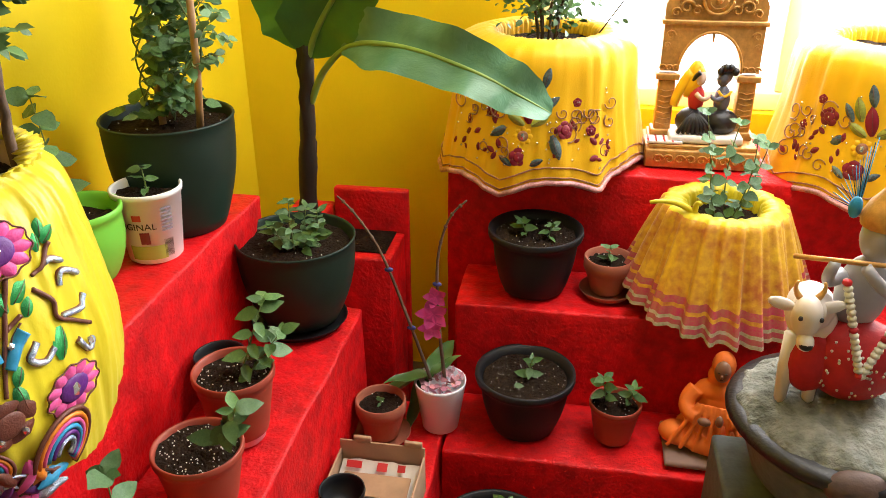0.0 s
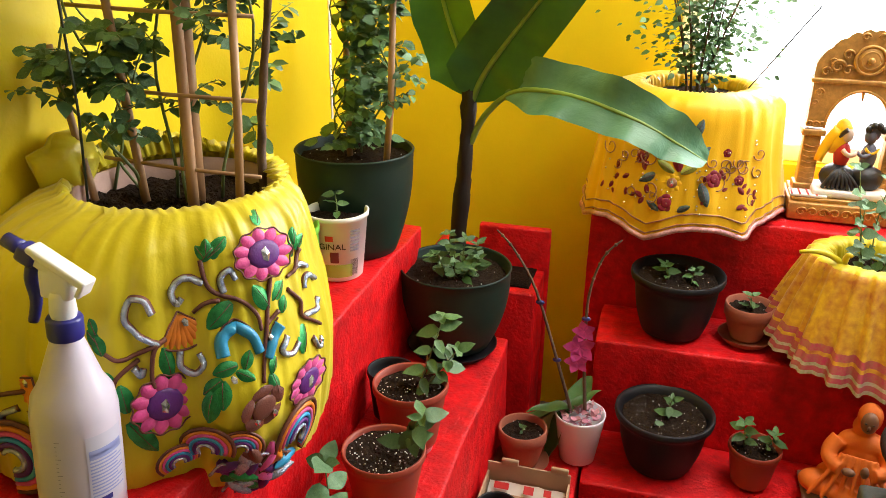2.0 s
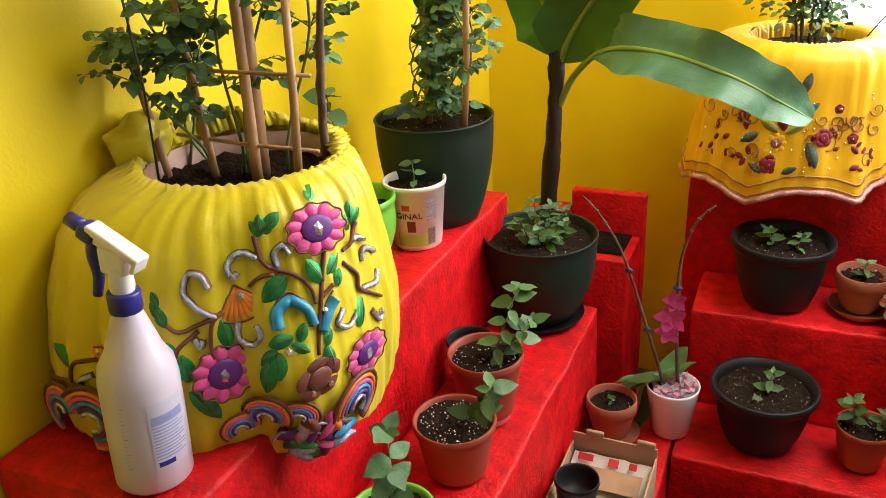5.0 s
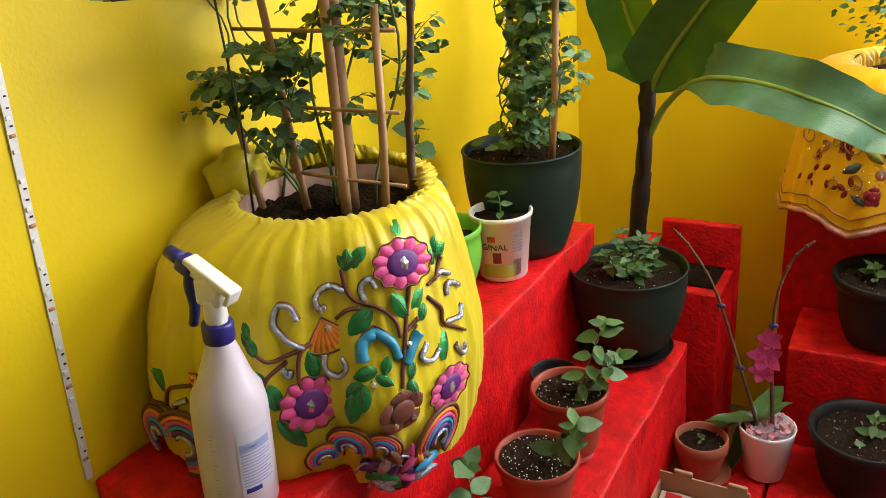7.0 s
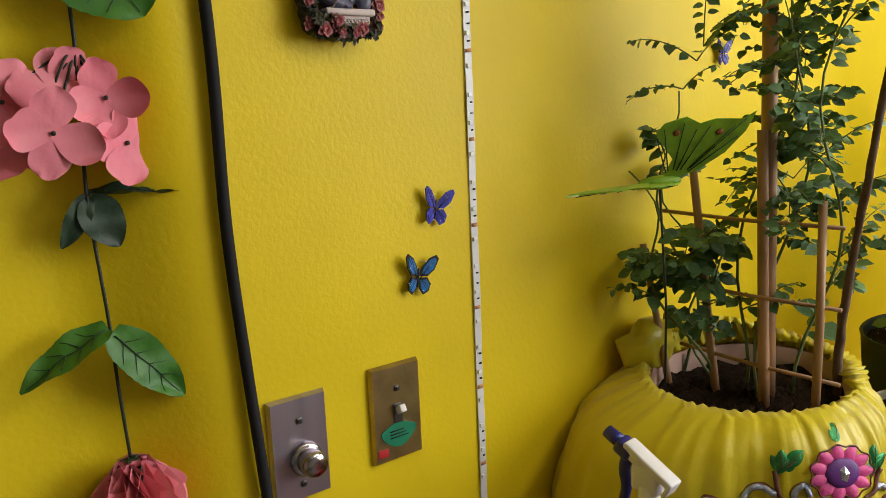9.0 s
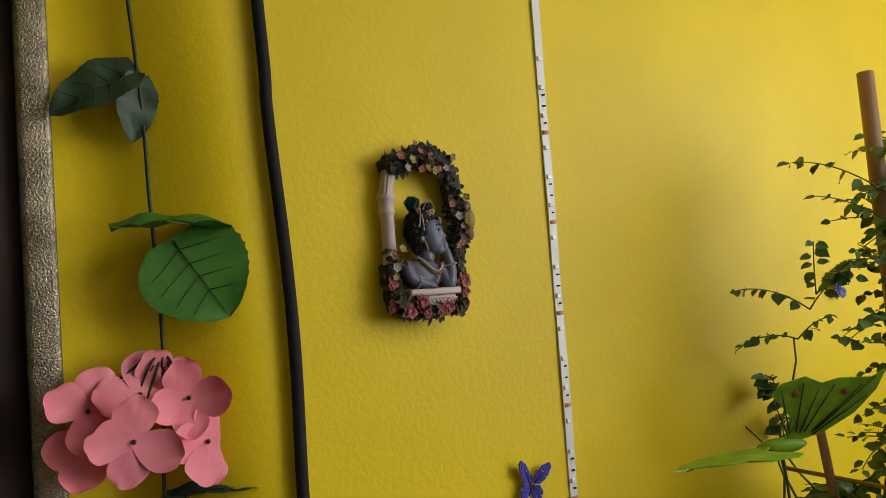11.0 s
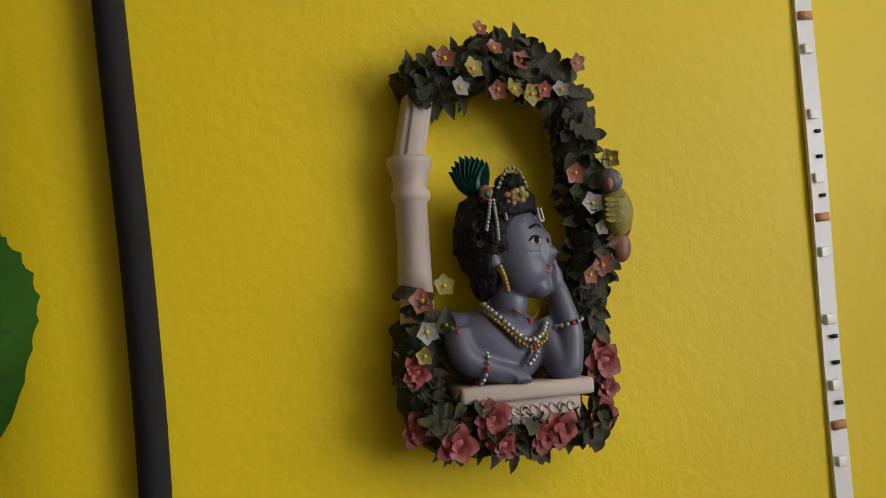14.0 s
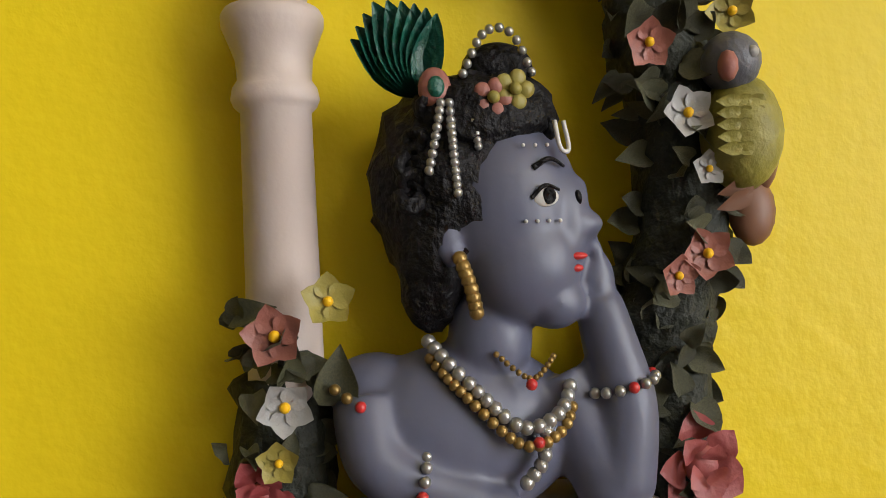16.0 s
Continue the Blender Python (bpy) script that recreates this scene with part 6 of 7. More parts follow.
# sticker butterflies
def wing_bm(outline, x0, x1, k=1.0):
    bm = bmesh.new()
    c = Vector((sum(p[0] for p in outline) / len(outline), sum(p[1] for p in outline) / len(outline)))
    n = len(outline)
    pts = [c + (Vector(p) - c) * k for p in outline]
    lo = [bm.verts.new((x0, p.x, p.y)) for p in pts]
    hi = [bm.verts.new((x1, p.x, p.y)) for p in pts]
    bm.faces.new(lo[::-1])
    bm.faces.new(hi)
    for i in range(n):
        bm.faces.new((lo[i], lo[(i + 1) % n], hi[(i + 1) % n], hi[i]))
    return bm


UP = ((0.001, 0.002), (0.004, 0.012), (0.012, 0.022), (0.020, 0.026), (0.023, 0.022), (0.019, 0.010), (0.011, 0.002))
LOW = ((0.001, 0.0), (0.011, 0.001), (0.016, -0.006), (0.014, -0.014), (0.008, -0.018), (0.003, -0.012))
BLUE1 = mat("violet_blue_foil", (0.05, 0.05, 0.42), 0.35, 0.4, 160, 0.2, 400)
BLUE2 = mat("azure_foil", (0.02, 0.16, 0.46), 0.35, 0.3, 160, 0.2, 400)


def butterfly(y, z, size, inner, rim, turn, label):
    ob = thing("butterfly_sticker", (0.0015, y, z), label, "wall sticker", "butterfly wall stickers")
    ob.rotation_euler = (radians(turn), 0, 0)
    for s in (-1, 1):
        for o in (UP, LOW):
            out = [(p[0] * s * size, p[1] * size) for p in o]
            bm = wing_bm(out, 0.0, 0.002)
            bmesh.ops.transform(bm, matrix=Matrix.Rotation(radians(-14 * s), 4, "Z"), verts=bm.verts)
            bmesh.ops.translate(bm, verts=bm.verts, vec=(0.003, 0, 0))
            w = part("wing", bm, rim, ob, smooth=False)
            bm = wing_bm(out, 0.002, 0.0026, 0.74)
            bmesh.ops.transform(bm, matrix=Matrix.Rotation(radians(-14 * s), 4, "Z"), verts=bm.verts)
            bmesh.ops.translate(bm, verts=bm.verts, vec=(0.003, 0, 0))
            part("wing_colour", bm, inner, w, smooth=False)
            for k in (0.3, 0.6):
                a, b = Vector((0.006, 0.002 * s * size, 0)), Vector((0.006, (out[2][0] * (1 - k) + out[4][0] * k), out[2][1] * (1 - k) + out[4][1] * k))
                b.x += abs(b.y) * 0.24
                part("wing_vein", tube([a, b], 0.0005, 0.0003, 4), DARKR, w)
    bm = bmesh.new()
    add_ball(bm, (0.004, 0, 0), 0.0022, 0, 10, (1, 0.8, 5.5))
    part("body", bm, DARKR, ob)
    bm = bmesh.new()
    rn = random.Random(int(z * 1000))
    for k in range(16):
        a = rn.uniform(0, 6.283)
        q = 0.018 * size
        bmesh.ops.create_icosphere(bm, subdivisions=1, radius=0.0007, matrix=Matrix.Translation((0.006 + 0.004, q * math.cos(a), 0.003 + q * 0.9 * math.sin(a))))
    tagged(part("glitter", bm, STRIP, ob), kind="stuff")


butterfly(0.700, 1.419, 1.0, BLUE1, BLUE1, -16, "violet-blue glitter butterfly stuck on the wall")
butterfly(0.664, 1.344, 1.08, BLUE2, DARKR, -14, "azure butterfly with black wing edges on the wall")
butterfly(1.30, 1.555, 0.9, BLUE1, BLUE1, -5, "violet-blue glitter butterfly behind the climber")

# framed picture at the edge
FRM = mat("antique_silver_gilt", (0.30, 0.26, 0.18), 0.35, 0.5, 300, 0.6, 500, metal=0.8)
fr = thing("picture_frame", (-0.053, 0.023, 1.80), "antique silver-gilt frame hung on the yellow wall", "picture frame")
fr.rotation_euler = LEAN.to_euler()
for b in ((-0.5, 0.252, -0.305, -0.278), (-0.5, 0.252, 0.278, 0.305), (-0.5, -0.473, -0.278, 0.278), (0.225, 0.252, -0.278, 0.278)):
    part("moulding", box(0.002, 0.020, b[0], b[1], b[2], b[3], 0.005), FRM, fr)
part("panel", box(0.002, 0.008, -0.473, 0.225, -0.278, 0.278), mat("dark_print", (0.05, 0.035, 0.03), 0.3, 0.4, 8, 0), fr, "dark plain print")

# hanging silk vine
VLEAF = mat("silk_leaf", (0.035, 0.15, 0.015), 0.5, 0.3, 40, 0.3, 120, other=(0.07, 0.22, 0.02))
VDARK = mat("dark_silk_leaf", (0.022, 0.050, 0.022), 0.55, 0.3, 40, 0.3, 120)
VPINK = mat("pink_silk", (0.84, 0.20, 0.28), 0.6, 0.2, 30, 0.25, 90, other=(0.86, 0.30, 0.34), obj_var=0.14)
VSTEM = mat("green_black_wire", (0.012, 0.022, 0.012), 0.5, 0.2, 60, 0.1)
vi = thing("silk_flower_vine", (-0.004, 0.007, 0), "hanging artificial vine with pink silk flowers and leaves", "artificial vine")
line = spline([(-0.02, 0.35, 2.58), (-0.02, 0.345, 2.2), (-0.02, 0.346, 1.883), (-0.02, 0.342, 1.766), (-0.02, 0.337, 1.637), (-0.02, 0.322, 1.508), (-0.02, 0.320, 1.465), (-0.018, 0.318, 1.384), (-0.015, 0.314, 1.32), (-0.012, 0.311, 1.246)], 8)
part("stem", tube(line, 0.0019, 0.0017, 8), VSTEM, vi, "dark wire stem")


def round_petal(m, w, cup, rnd):
    """A broad petal of length 1 along y with a rounded, wavy end."""
    bm = bmesh.new()
    prev = None
    a = rnd.uniform(0, 6)
    for k in range(11):
        t = k / 10
        h = w / 2 * (0.10 + 0.9 * math.sin(math.pi * (0.06 + 0.86 * t) ** 1.25) ** 0.75)
        row = [bm.verts.new(m @ Vector((u * h, t * (1 - 0.10 * u * u * t), cup * (t * t + 0.35 * u * u * t) + 0.03 * math.sin(5 * u + a + 6 * t) * t))) for u in (-1, -0.7, -0.35, 0, 0.35, 0.7, 1)]
        if prev:
            for i in range(6):
                bm.faces.new((prev[i], prev[i + 1], row[i + 1], row[i]))
        prev = row
    return bm


def silk_leaf(at, aim, up, ln, wide, material, curl=0.2):
    aim, up = Vector(aim).normalized(), Vector(up)
    x = aim.cross(up).normalized()
    m = Matrix.Translation(at) @ Matrix((x, aim, x.cross(aim))).transposed().to_4x4() @ Matrix.Scale(ln, 4)
    bm = bmesh.new()
    prev = None
    for k in range(33):
        t = k / 32
        h = wide / 2 * math.sin(math.pi * min(1, t * 0.95 + 0.05) ** 0.8) ** 0.6 * (1 + 0.035 * (k % 3 == 0))
        if k == 32:
            h = 0.02
        row = [bm.verts.new(m @ Vector((u * h, t, -curl * t * t + 0.05 * abs(u) + 0.02 * math.sin(t * 14 + u * 3) - 0.012 * (u == 0)))) for u in (-1, -0.5, 0, 0.5, 1)]
        if prev:
            for i in range(4):
                bm.faces.new((prev[i], prev[i + 1], row[i + 1], row[i]))
        prev = row
    lf = part("silk_leaf", bm, material, vi)
    if ln > 0.08:
        at_leaf = lambda u, t: m @ Vector((u * wide / 2 * math.sin(math.pi * min(1, t * 0.95 + 0.05) ** 0.8) ** 0.6, t, -curl * t * t + 0.05 * abs(u) + 0.02 * math.sin(t * 14 + u * 3) - 0.004 + 0.008))
        part("vein", tube([at_leaf(0, 0.04 + 0.9 * k / 8) for k in range(9)], 0.0008, 0.0004, 5), VDARK, lf)
        for k in range(4):
            for u in (-1, 1):
                part("vein", tube([at_leaf(u * 0.8 * q, 0.15 + 0.17 * k + 0.14 * q) for q in (0, 0.3, 0.6, 0.95)], 0.0005, 0.0003, 4), VDARK, lf)
    return lf


silk_leaf((-0.010, 0.354, 1.728), (0.30, 0.42, -0.88), (1, -0.2, 0.1), 0.088, 1.12, VLEAF, 0.06)
silk_leaf((0.006, 0.302, 1.738), (0.1, 1, 0.16), (0.3, 0, 1), 0.100, 0.42, VLEAF, 0.25)
silk_leaf((-0.02, 0.346, 1.885), (0.1, -0.6, -0.25), (0.8, 0, 0.6), 0.085, 0.6, VDARK)
silk_leaf((-0.02, 0.346, 1.88), (0.15, -0.15, -0.9), (1, 0.2, 0), 0.062, 0.6, VDARK)
silk_leaf((-0.02, 0.322, 1.500), (0.25, 0.95, 0.05), (0.3, 0, 1), 0.085, 0.28, VDARK)
silk_leaf((-0.02, 0.322, 1.500), (0.1, -0.55, -0.8), (1, 0, 0), 0.052, 0.42, VDARK)
silk_leaf((-0.02, 0.322, 1.498), (0.2, 0.35, -0.9), (1, 0, 0), 0.052, 0.75, VDARK)
silk_leaf((-0.016, 0.316, 1.375), (0.15, -1, -0.25), (0.5, 0, 1), 0.090, 0.42, VLEAF)
silk_leaf((-0.016, 0.317, 1.370), (0.25, 0.6, -0.8), (1, 0, 0.4), 0.095, 0.45, VLEAF)
rn = random.Random(14)
for fy, fz, fx, sc in ((0.297, 1.560, 0.012, 0.041), (0.268, 1.590, -0.012, 0.039), (0.310, 1.596, -0.008, 0.039), (0.350, 1.585, -0.006, 0.036), (0.362, 1.543, -0.008, 0.039), (0.268, 1.556, -0.02, 0.037), (0.332, 1.60, -0.02, 0.034)):
    part("stalk", tube(bez((-0.02, 0.336, 1.63), (-0.01, (fy + 0.336) / 2, fz + 0.03), (fx - 0.004, fy, fz), 7), 0.0014, 0.001, 6), VSTEM, vi)
    fl = new("silk_flower")
    fl.parent = vi
    tilt = Euler((rn.uniform(-0.5, 0.5), rn.uniform(-0.5, 0.5), rn.uniform(-0.5, 0.3)))
    for k in range(4):
        m = Matrix.Translation((fx, fy, fz)) @ tilt.to_matrix().to_4x4() @ Matrix.Rotation(radians(90 * k + rn.uniform(-16, 16)), 4, "X") @ Matrix((( 0, 0, 1, 0), (1, 0, 0, 0), (0, 1, 0, 0), (0, 0, 0, 1))) @ Matrix.Scale(sc, 4)
        part("petal", round_petal(m, rn.uniform(0.85, 1.1), rn.uniform(-0.1, 0.4), rn), VPINK, fl)
    bm = bmesh.new()
    add_ball(bm, (fx + 0.002, fy, fz), 0.0022, 0, 8)
    part("heart", bm, VSTEM, fl)
fl = new("silk_rose")
fl.parent = vi
for k in range(16):
    a = k * 2.4
    q = 0.006 + 0.0022 * k
    m = Matrix.Translation((-0.01, 0.311, 1.245)) @ Matrix.Rotation(a, 4, "Z") @ Matrix.Translation((q * 0.3, 0, 0)) @ Matrix.Rotation(radians(75 + 2.2 * k), 4, "Y") @ Matrix.Rotation(radians(-90), 4, "Z") @ Matrix.Scale(0.062 + 0.0016 * k, 4)
    part("petal", round_petal(m, 1.15, -0.3, rn), VPINK, fl)
for k in range(4):
    silk_leaf((-0.010, 0.311, 1.247), (math.cos(k * 1.6) * 0.6, math.sin(k * 1.6) * 0.9, -0.35), (0, 0, 1), 0.028, 0.4, VDARK)

# green butterfly pick in the big climber
GB = mat("lime_foil_wing", (0.22, 0.42, 0.02), 0.4, 0.3, 60, 0.2, 200)
gb = thing("butterfly_pick", (0.112, 0.985, 1.408), "lime green feather butterfly on a wire in the climber", "butterfly ornament")
gb.rotation_euler = (0, 0, radians(55))
gb.scale = (1.15, 1.15, 1.15)
bm = bmesh.new()
add_ball(bm, (0.0, 0, 0), 0.008, 0, 12, (3.2, 1, 1))
part("body", bm, GB, gb)
WING = ((0.0, 0.0), (0.012, 0.028), (-0.010, 0.062), (-0.002, 0.074), (0.022, 0.080), (0.038, 0.070), (0.055, 0.074), (0.085, 0.070), (0.098, 0.078), (0.090, 0.055), (0.070, 0.030), (0.040, 0.010))
for rx, m in ((0, Matrix.Rotation(radians(25), 4, "X")), (1, Matrix.Translation((-0.01, 0, 0)) @ Matrix.Rotation(radians(84), 4, "X") @ Matrix.Scale(-1.15, 4, (1, 0, 0)))):
    bm = wing_bm([(p[0], p[1]) for p in WING], 0.0, 0.0014)
    bmesh.ops.transform(bm, matrix=m @ Matrix(((0, 1, 0, 0), (1, 0, 0, 0), (0, 0, 1, 0), (0, 0, 0, 1))), verts=bm.verts)
    w = part("wing", bm, GB, gb, smooth=False)
    for k in range(2, 10):
        a = Vector((WING[k][0] * 0.25 + 0.008, -0.0012, WING[k][1] * 0.2))
        b = Vector((WING[k][0] * 0.9, -0.0012, WING[k][1] * 0.92))
        part("vein", tube([m @ a, m @ b], 0.0008, 0.0005, 4), DGREEN, w)
    for q in ((0.012, 0.062), (0.06, 0.058)):
        bm = bmesh.new()
        add_ball(bm, (0, 0, 0), 0.004, 0, 8, (1, 0.3, 1))
        bmesh.ops.transform(bm, matrix=m @ Matrix.Translation((q[0], -0.001, q[1])), verts=bm.verts)
        part("eye_spot", bm, mat("brown_spot", (0.25, 0.07, 0.02), 0.5, 0.1, 30, 0), w)
part("wire", tube([(0, 0, 0), (0.005, 0.01, -0.15), (0.0, 0.02, -0.30)], 0.0015, 0.0015, 6), VSTEM, gb)

# ---- moulded wall plaque ----
pq = thing("wall_plaque", (0.0, 0.605, 1.705), "painted resin wall plaque: flowered arch with a resting figure", "wall plaque")
pq.rotation_euler = LEAN.to_euler()
CREAM = mat("cream_resin", (0.52, 0.43, 0.39), 0.55, 0.10, 40, 0.12, 200)
MOSSL = mat("moss_resin_leaf", (0.032, 0.032, 0.015), 0.5, 0.5, 160, 0.4, 400, obj_var=0.4, other=(0.085, 0.082, 0.040))
CORE = mat("dark_resin_core", (0.018, 0.020, 0.012), 0.7, 0.5, 120, 0.8, 300, dist=0.003)
ROSE = mat("rose_resin", (0.27, 0.040, 0.045), 0.5, 0.3, 160, 0.2, 400, other=(0.34, 0.09, 0.085))
PEACH = mat("peach_resin", (0.30, 0.11, 0.085), 0.5, 0.2, 160, 0.2, 400)
LEMON = mat("lemon_resin", (0.30, 0.25, 0.055), 0.5, 0.2, 160, 0.2, 400)
IVORY = mat("ivory_resin", (0.32, 0.31, 0.30), 0.5, 0.15, 160, 0.2, 400)
part("column", lathe([(0.0075, -0.045), (0.0072, -0.03), (0.0067, 0.020), (0.0078, 0.021), (0.0084, 0.0225), (0.0080, 0.0245), (0.0070, 0.026), (0.0073, 0.030), (0.0086, 0.0335), (0.0096, 0.036), (0.0097, 0.038), (0.0090, 0.0392), (0.006, 0.0396)], 28, warp=lambda p, a, r, z: Vector((p.x + 0.012, p.y - 0.0395, p.z)), cap0=True, cap1=True), CREAM, pq, "smooth cream column")
bm = bmesh.new()
for k, (y0, z0, y1, z1) in enumerate(((-0.0395, 0.039, -0.034, 0.066), (-0.034, 0.066, -0.022, 0.076))):
    d = Vector((0, y1 - y0, z1 - z0))
    m = Matrix.Translation((0.011, (y0 + y1) / 2, (z0 + z1) / 2)) @ Matrix.Rotation(math.atan2(-(y1 - y0), z1 - z0), 4, "X")
    add_box(bm, -0.006, 0.006, -0.0058, 0.0058, -d.length / 2 - 0.001, d.length / 2 + 0.001, 0.0015, m)
    add_box(bm, -0.0075, 0.0075, -0.003, 0.003, -d.length / 2 - 0.0014, d.length / 2 + 0.0014, 0.001, m)
part("arch_moulding", bm, CREAM, pq)
ARCH = spline([(0.012, -0.040, 0.066), (0.012, -0.026, 0.072), (0.013, -0.004, 0.079), (0.014, 0.010, 0.080), (0.014, 0.026, 0.070), (0.013, 0.036, 0.054), (0.013, 0.037, 0.034), (0.013, 0.041, 0.014), (0.013, 0.041, -0.006), (0.012, 0.036, -0.026), (0.012, 0.037, -0.046), (0.012, 0.034, -0.066)], 6)
bm = bmesh.new()
add_tube(bm, ARCH, 0.0105, 0.0095, 14)
for v in bm.verts:
    v.co += noise.noise_vector(v.co * 160) * 0.0035
part("arch", bm, CORE, pq, "mossy dark arch body")
bm = bmesh.new()
add_tube(bm, spline([(0.011, -0.040, -0.03), (0.012, -0.040, -0.055), (0.013, -0.034, -0.074), (0.013, -0.012, -0.077), (0.013, 0.012, -0.077), (0.013, 0.032, -0.072)], 6), 0.0098, 0.0098, 14)
for v in bm.verts:
    v.co += noise.noise_vector(v.co * 160) * 0.0035
part("garland", bm, CORE, pq, "mossy dark garland body")
part("right_post", box(0.003, 0.014, 0.0235, 0.036, -0.06, -0.02, 0.002), CREAM, pq)
lg = part("ledge", box(0.003, 0.030, -0.028, 0.031, -0.0635, -0.0565, 0.002), CREAM, pq, "cream ledge")
part("ledge_front", box(0.003, 0.0262, -0.014, 0.026, -0.074, -0.0635, 0.0012), CREAM, pq)
for k in range(3, 11):
    for r in range(2):
        c = part("carving", tube([(0.0265, -0.021 + k * 0.0042 + 0.0017 * math.cos(a), -0.0678 - r * 0.0042 + 0.0017 * math.sin(a)) for a in [i * 0.7 + r for i in range(8)]], 0.0005, 0.0005, 5), CREAM, lg)
PL = [finish(leaf_bm(w, c, f, 6), "leaf", MOSSL) for w, c, f in ((0.75, 0.35, 0.5), (0.85, -0.2, 0.45), (0.65, 0.55, 0.55))]
rn = random.Random(8)


def plaque_leaf(p, out, size):
    aim = Vector((rn.uniform(0.0, 0.7), out.y + rn.uniform(-0.7, 0.7), out.z + rn.uniform(-0.7, 0.7))).normalized()
    if p.y < -0.038:
        aim = Vector((aim.x + 0.3, abs(aim.y) * 0.4, aim.z)).normalized()
    up = Vector((1, rn.uniform(-0.5, 0.5), rn.uniform(-0.3, 0.6)))
    x = aim.cross(up).normalized()
    ob = new("leaf", rn.choice(PL))
    ob.parent = pq
    ob.matrix_basis = Matrix.Translation(p) @ Matrix((x, aim, x.cross(aim))).transposed().to_4x4() @ Matrix.Scale(size, 4)


for i in range(270):
    p = ARCH[rn.randint(0, len(ARCH) - 1)]
    a = rn.uniform(-2.0, 2.0)
    c = (p - Vector((0.012, 0.0, 0.02))).normalized()
    rr = 0.0095
    side = Vector((math.cos(a), math.sin(a) * c.y, math.sin(a) * c.z))
    plaque_leaf(p + side * rr, side, rn.uniform(0.0045, 0.0082))
BASE = spline([(0.012, -0.042, -0.022), (0.012, -0.042, -0.055), (0.014, -0.034, -0.072), (0.015, -0.012, -0.078), (0.015, 0.012, -0.078), (0.014, 0.034, -0.070)], 8)
for i in range(170):
    p = BASE[rn.randint(0, len(BASE) - 1)]
    a = rn.uniform(-1.25, 1.25)
    c = Vector((0, p.y, p.z + 0.05)).normalized()
    side = Vector((math.cos(a), math.sin(a) * c.y, math.sin(a) * c.z))
    plaque_leaf(p + side * 0.0095, side, rn.uniform(0.0045, 0.0082))
for i in range(70):
    y = rn.uniform(-0.044, 0.036)
    plaque_leaf(Vector((rn.uniform(0.022, 0.029), y, -0.0745 + rn.uniform(-0.008, 0.004) + (0.010 if y < -0.016 else 0))), Vector((0.7, rn.uniform(-0.5, 0.5), -0.4)), rn.uniform(0.006, 0.0095))
for y, z in ((-0.03, -0.035), (-0.028, -0.042), (-0.025, -0.05)):
    plaque_leaf(Vector((0.02, y, z)), Vector((0.4, 0.2, 0.6)), 0.011)


def small_flower(y, z, size, material, x=0.0255, turn=0):
    size *= 0.66
    fl = new("flower")
    fl.parent = pq
    tilt = Euler((0, rn.uniform(-0.4, 0.3), rn.uniform(-0.4, 0.4))).to_matrix().to_4x4()
    for k in range(5):
        m = Matrix.Translation((x, y, z)) @ tilt @ Matrix.Rotation(radians(72 * k + turn), 4, "X") @ Matrix(((0, 0, 1, 0), (1, 0, 0, 0), (0, 1, 0, 0), (0, 0, 0, 1))) @ Matrix.Scale(size, 4)
        bm = bmesh.new()
        leaf_bm(0.98, -0.35, 0.3, 5, bm, m)
        part("petal", bm, material, fl)
    bm = bmesh.new()
    add_ball(bm, (x + 0.0008, y, z), size * 0.2, 0, 8)
    part("heart", bm, OCLOTH, fl)


def rose(y, z, size, x=0.024):
    size *= 0.76
    fl = new("rose")
    fl.parent = pq
    bm = bmesh.new()
    add_ball(bm, (x - 0.001, y, z), size * 0.55, 0, 12, (0.7, 1, 1))
    part("bud", bm, ROSE, fl)
    for k in range(11):
        a = k * 2.4 + y * 300
        q = size * (0.16 + 0.06 * k)
        t = Vector((0, -math.sin(a), math.cos(a)))
        o = Vector((0.35 + 0.0 * k, math.cos(a) * (0.25 + 0.07 * k), math.sin(a) * (0.25 + 0.07 * k))).normalized()
        n = t.cross(o)
        mm = Matrix.Translation((x + size * (0.30 - 0.06 * k), y + q * 0.8 * math.cos(a), z + q * 0.8 * math.sin(a))) @ Matrix((t, o, n)).transposed().to_4x4() @ Matrix.Scale(size * (0.55 + 0.04 * k), 4)
        part("petal", leaf_bm(1.25, -0.2, -0.3, 5, None, mm), ROSE, fl)


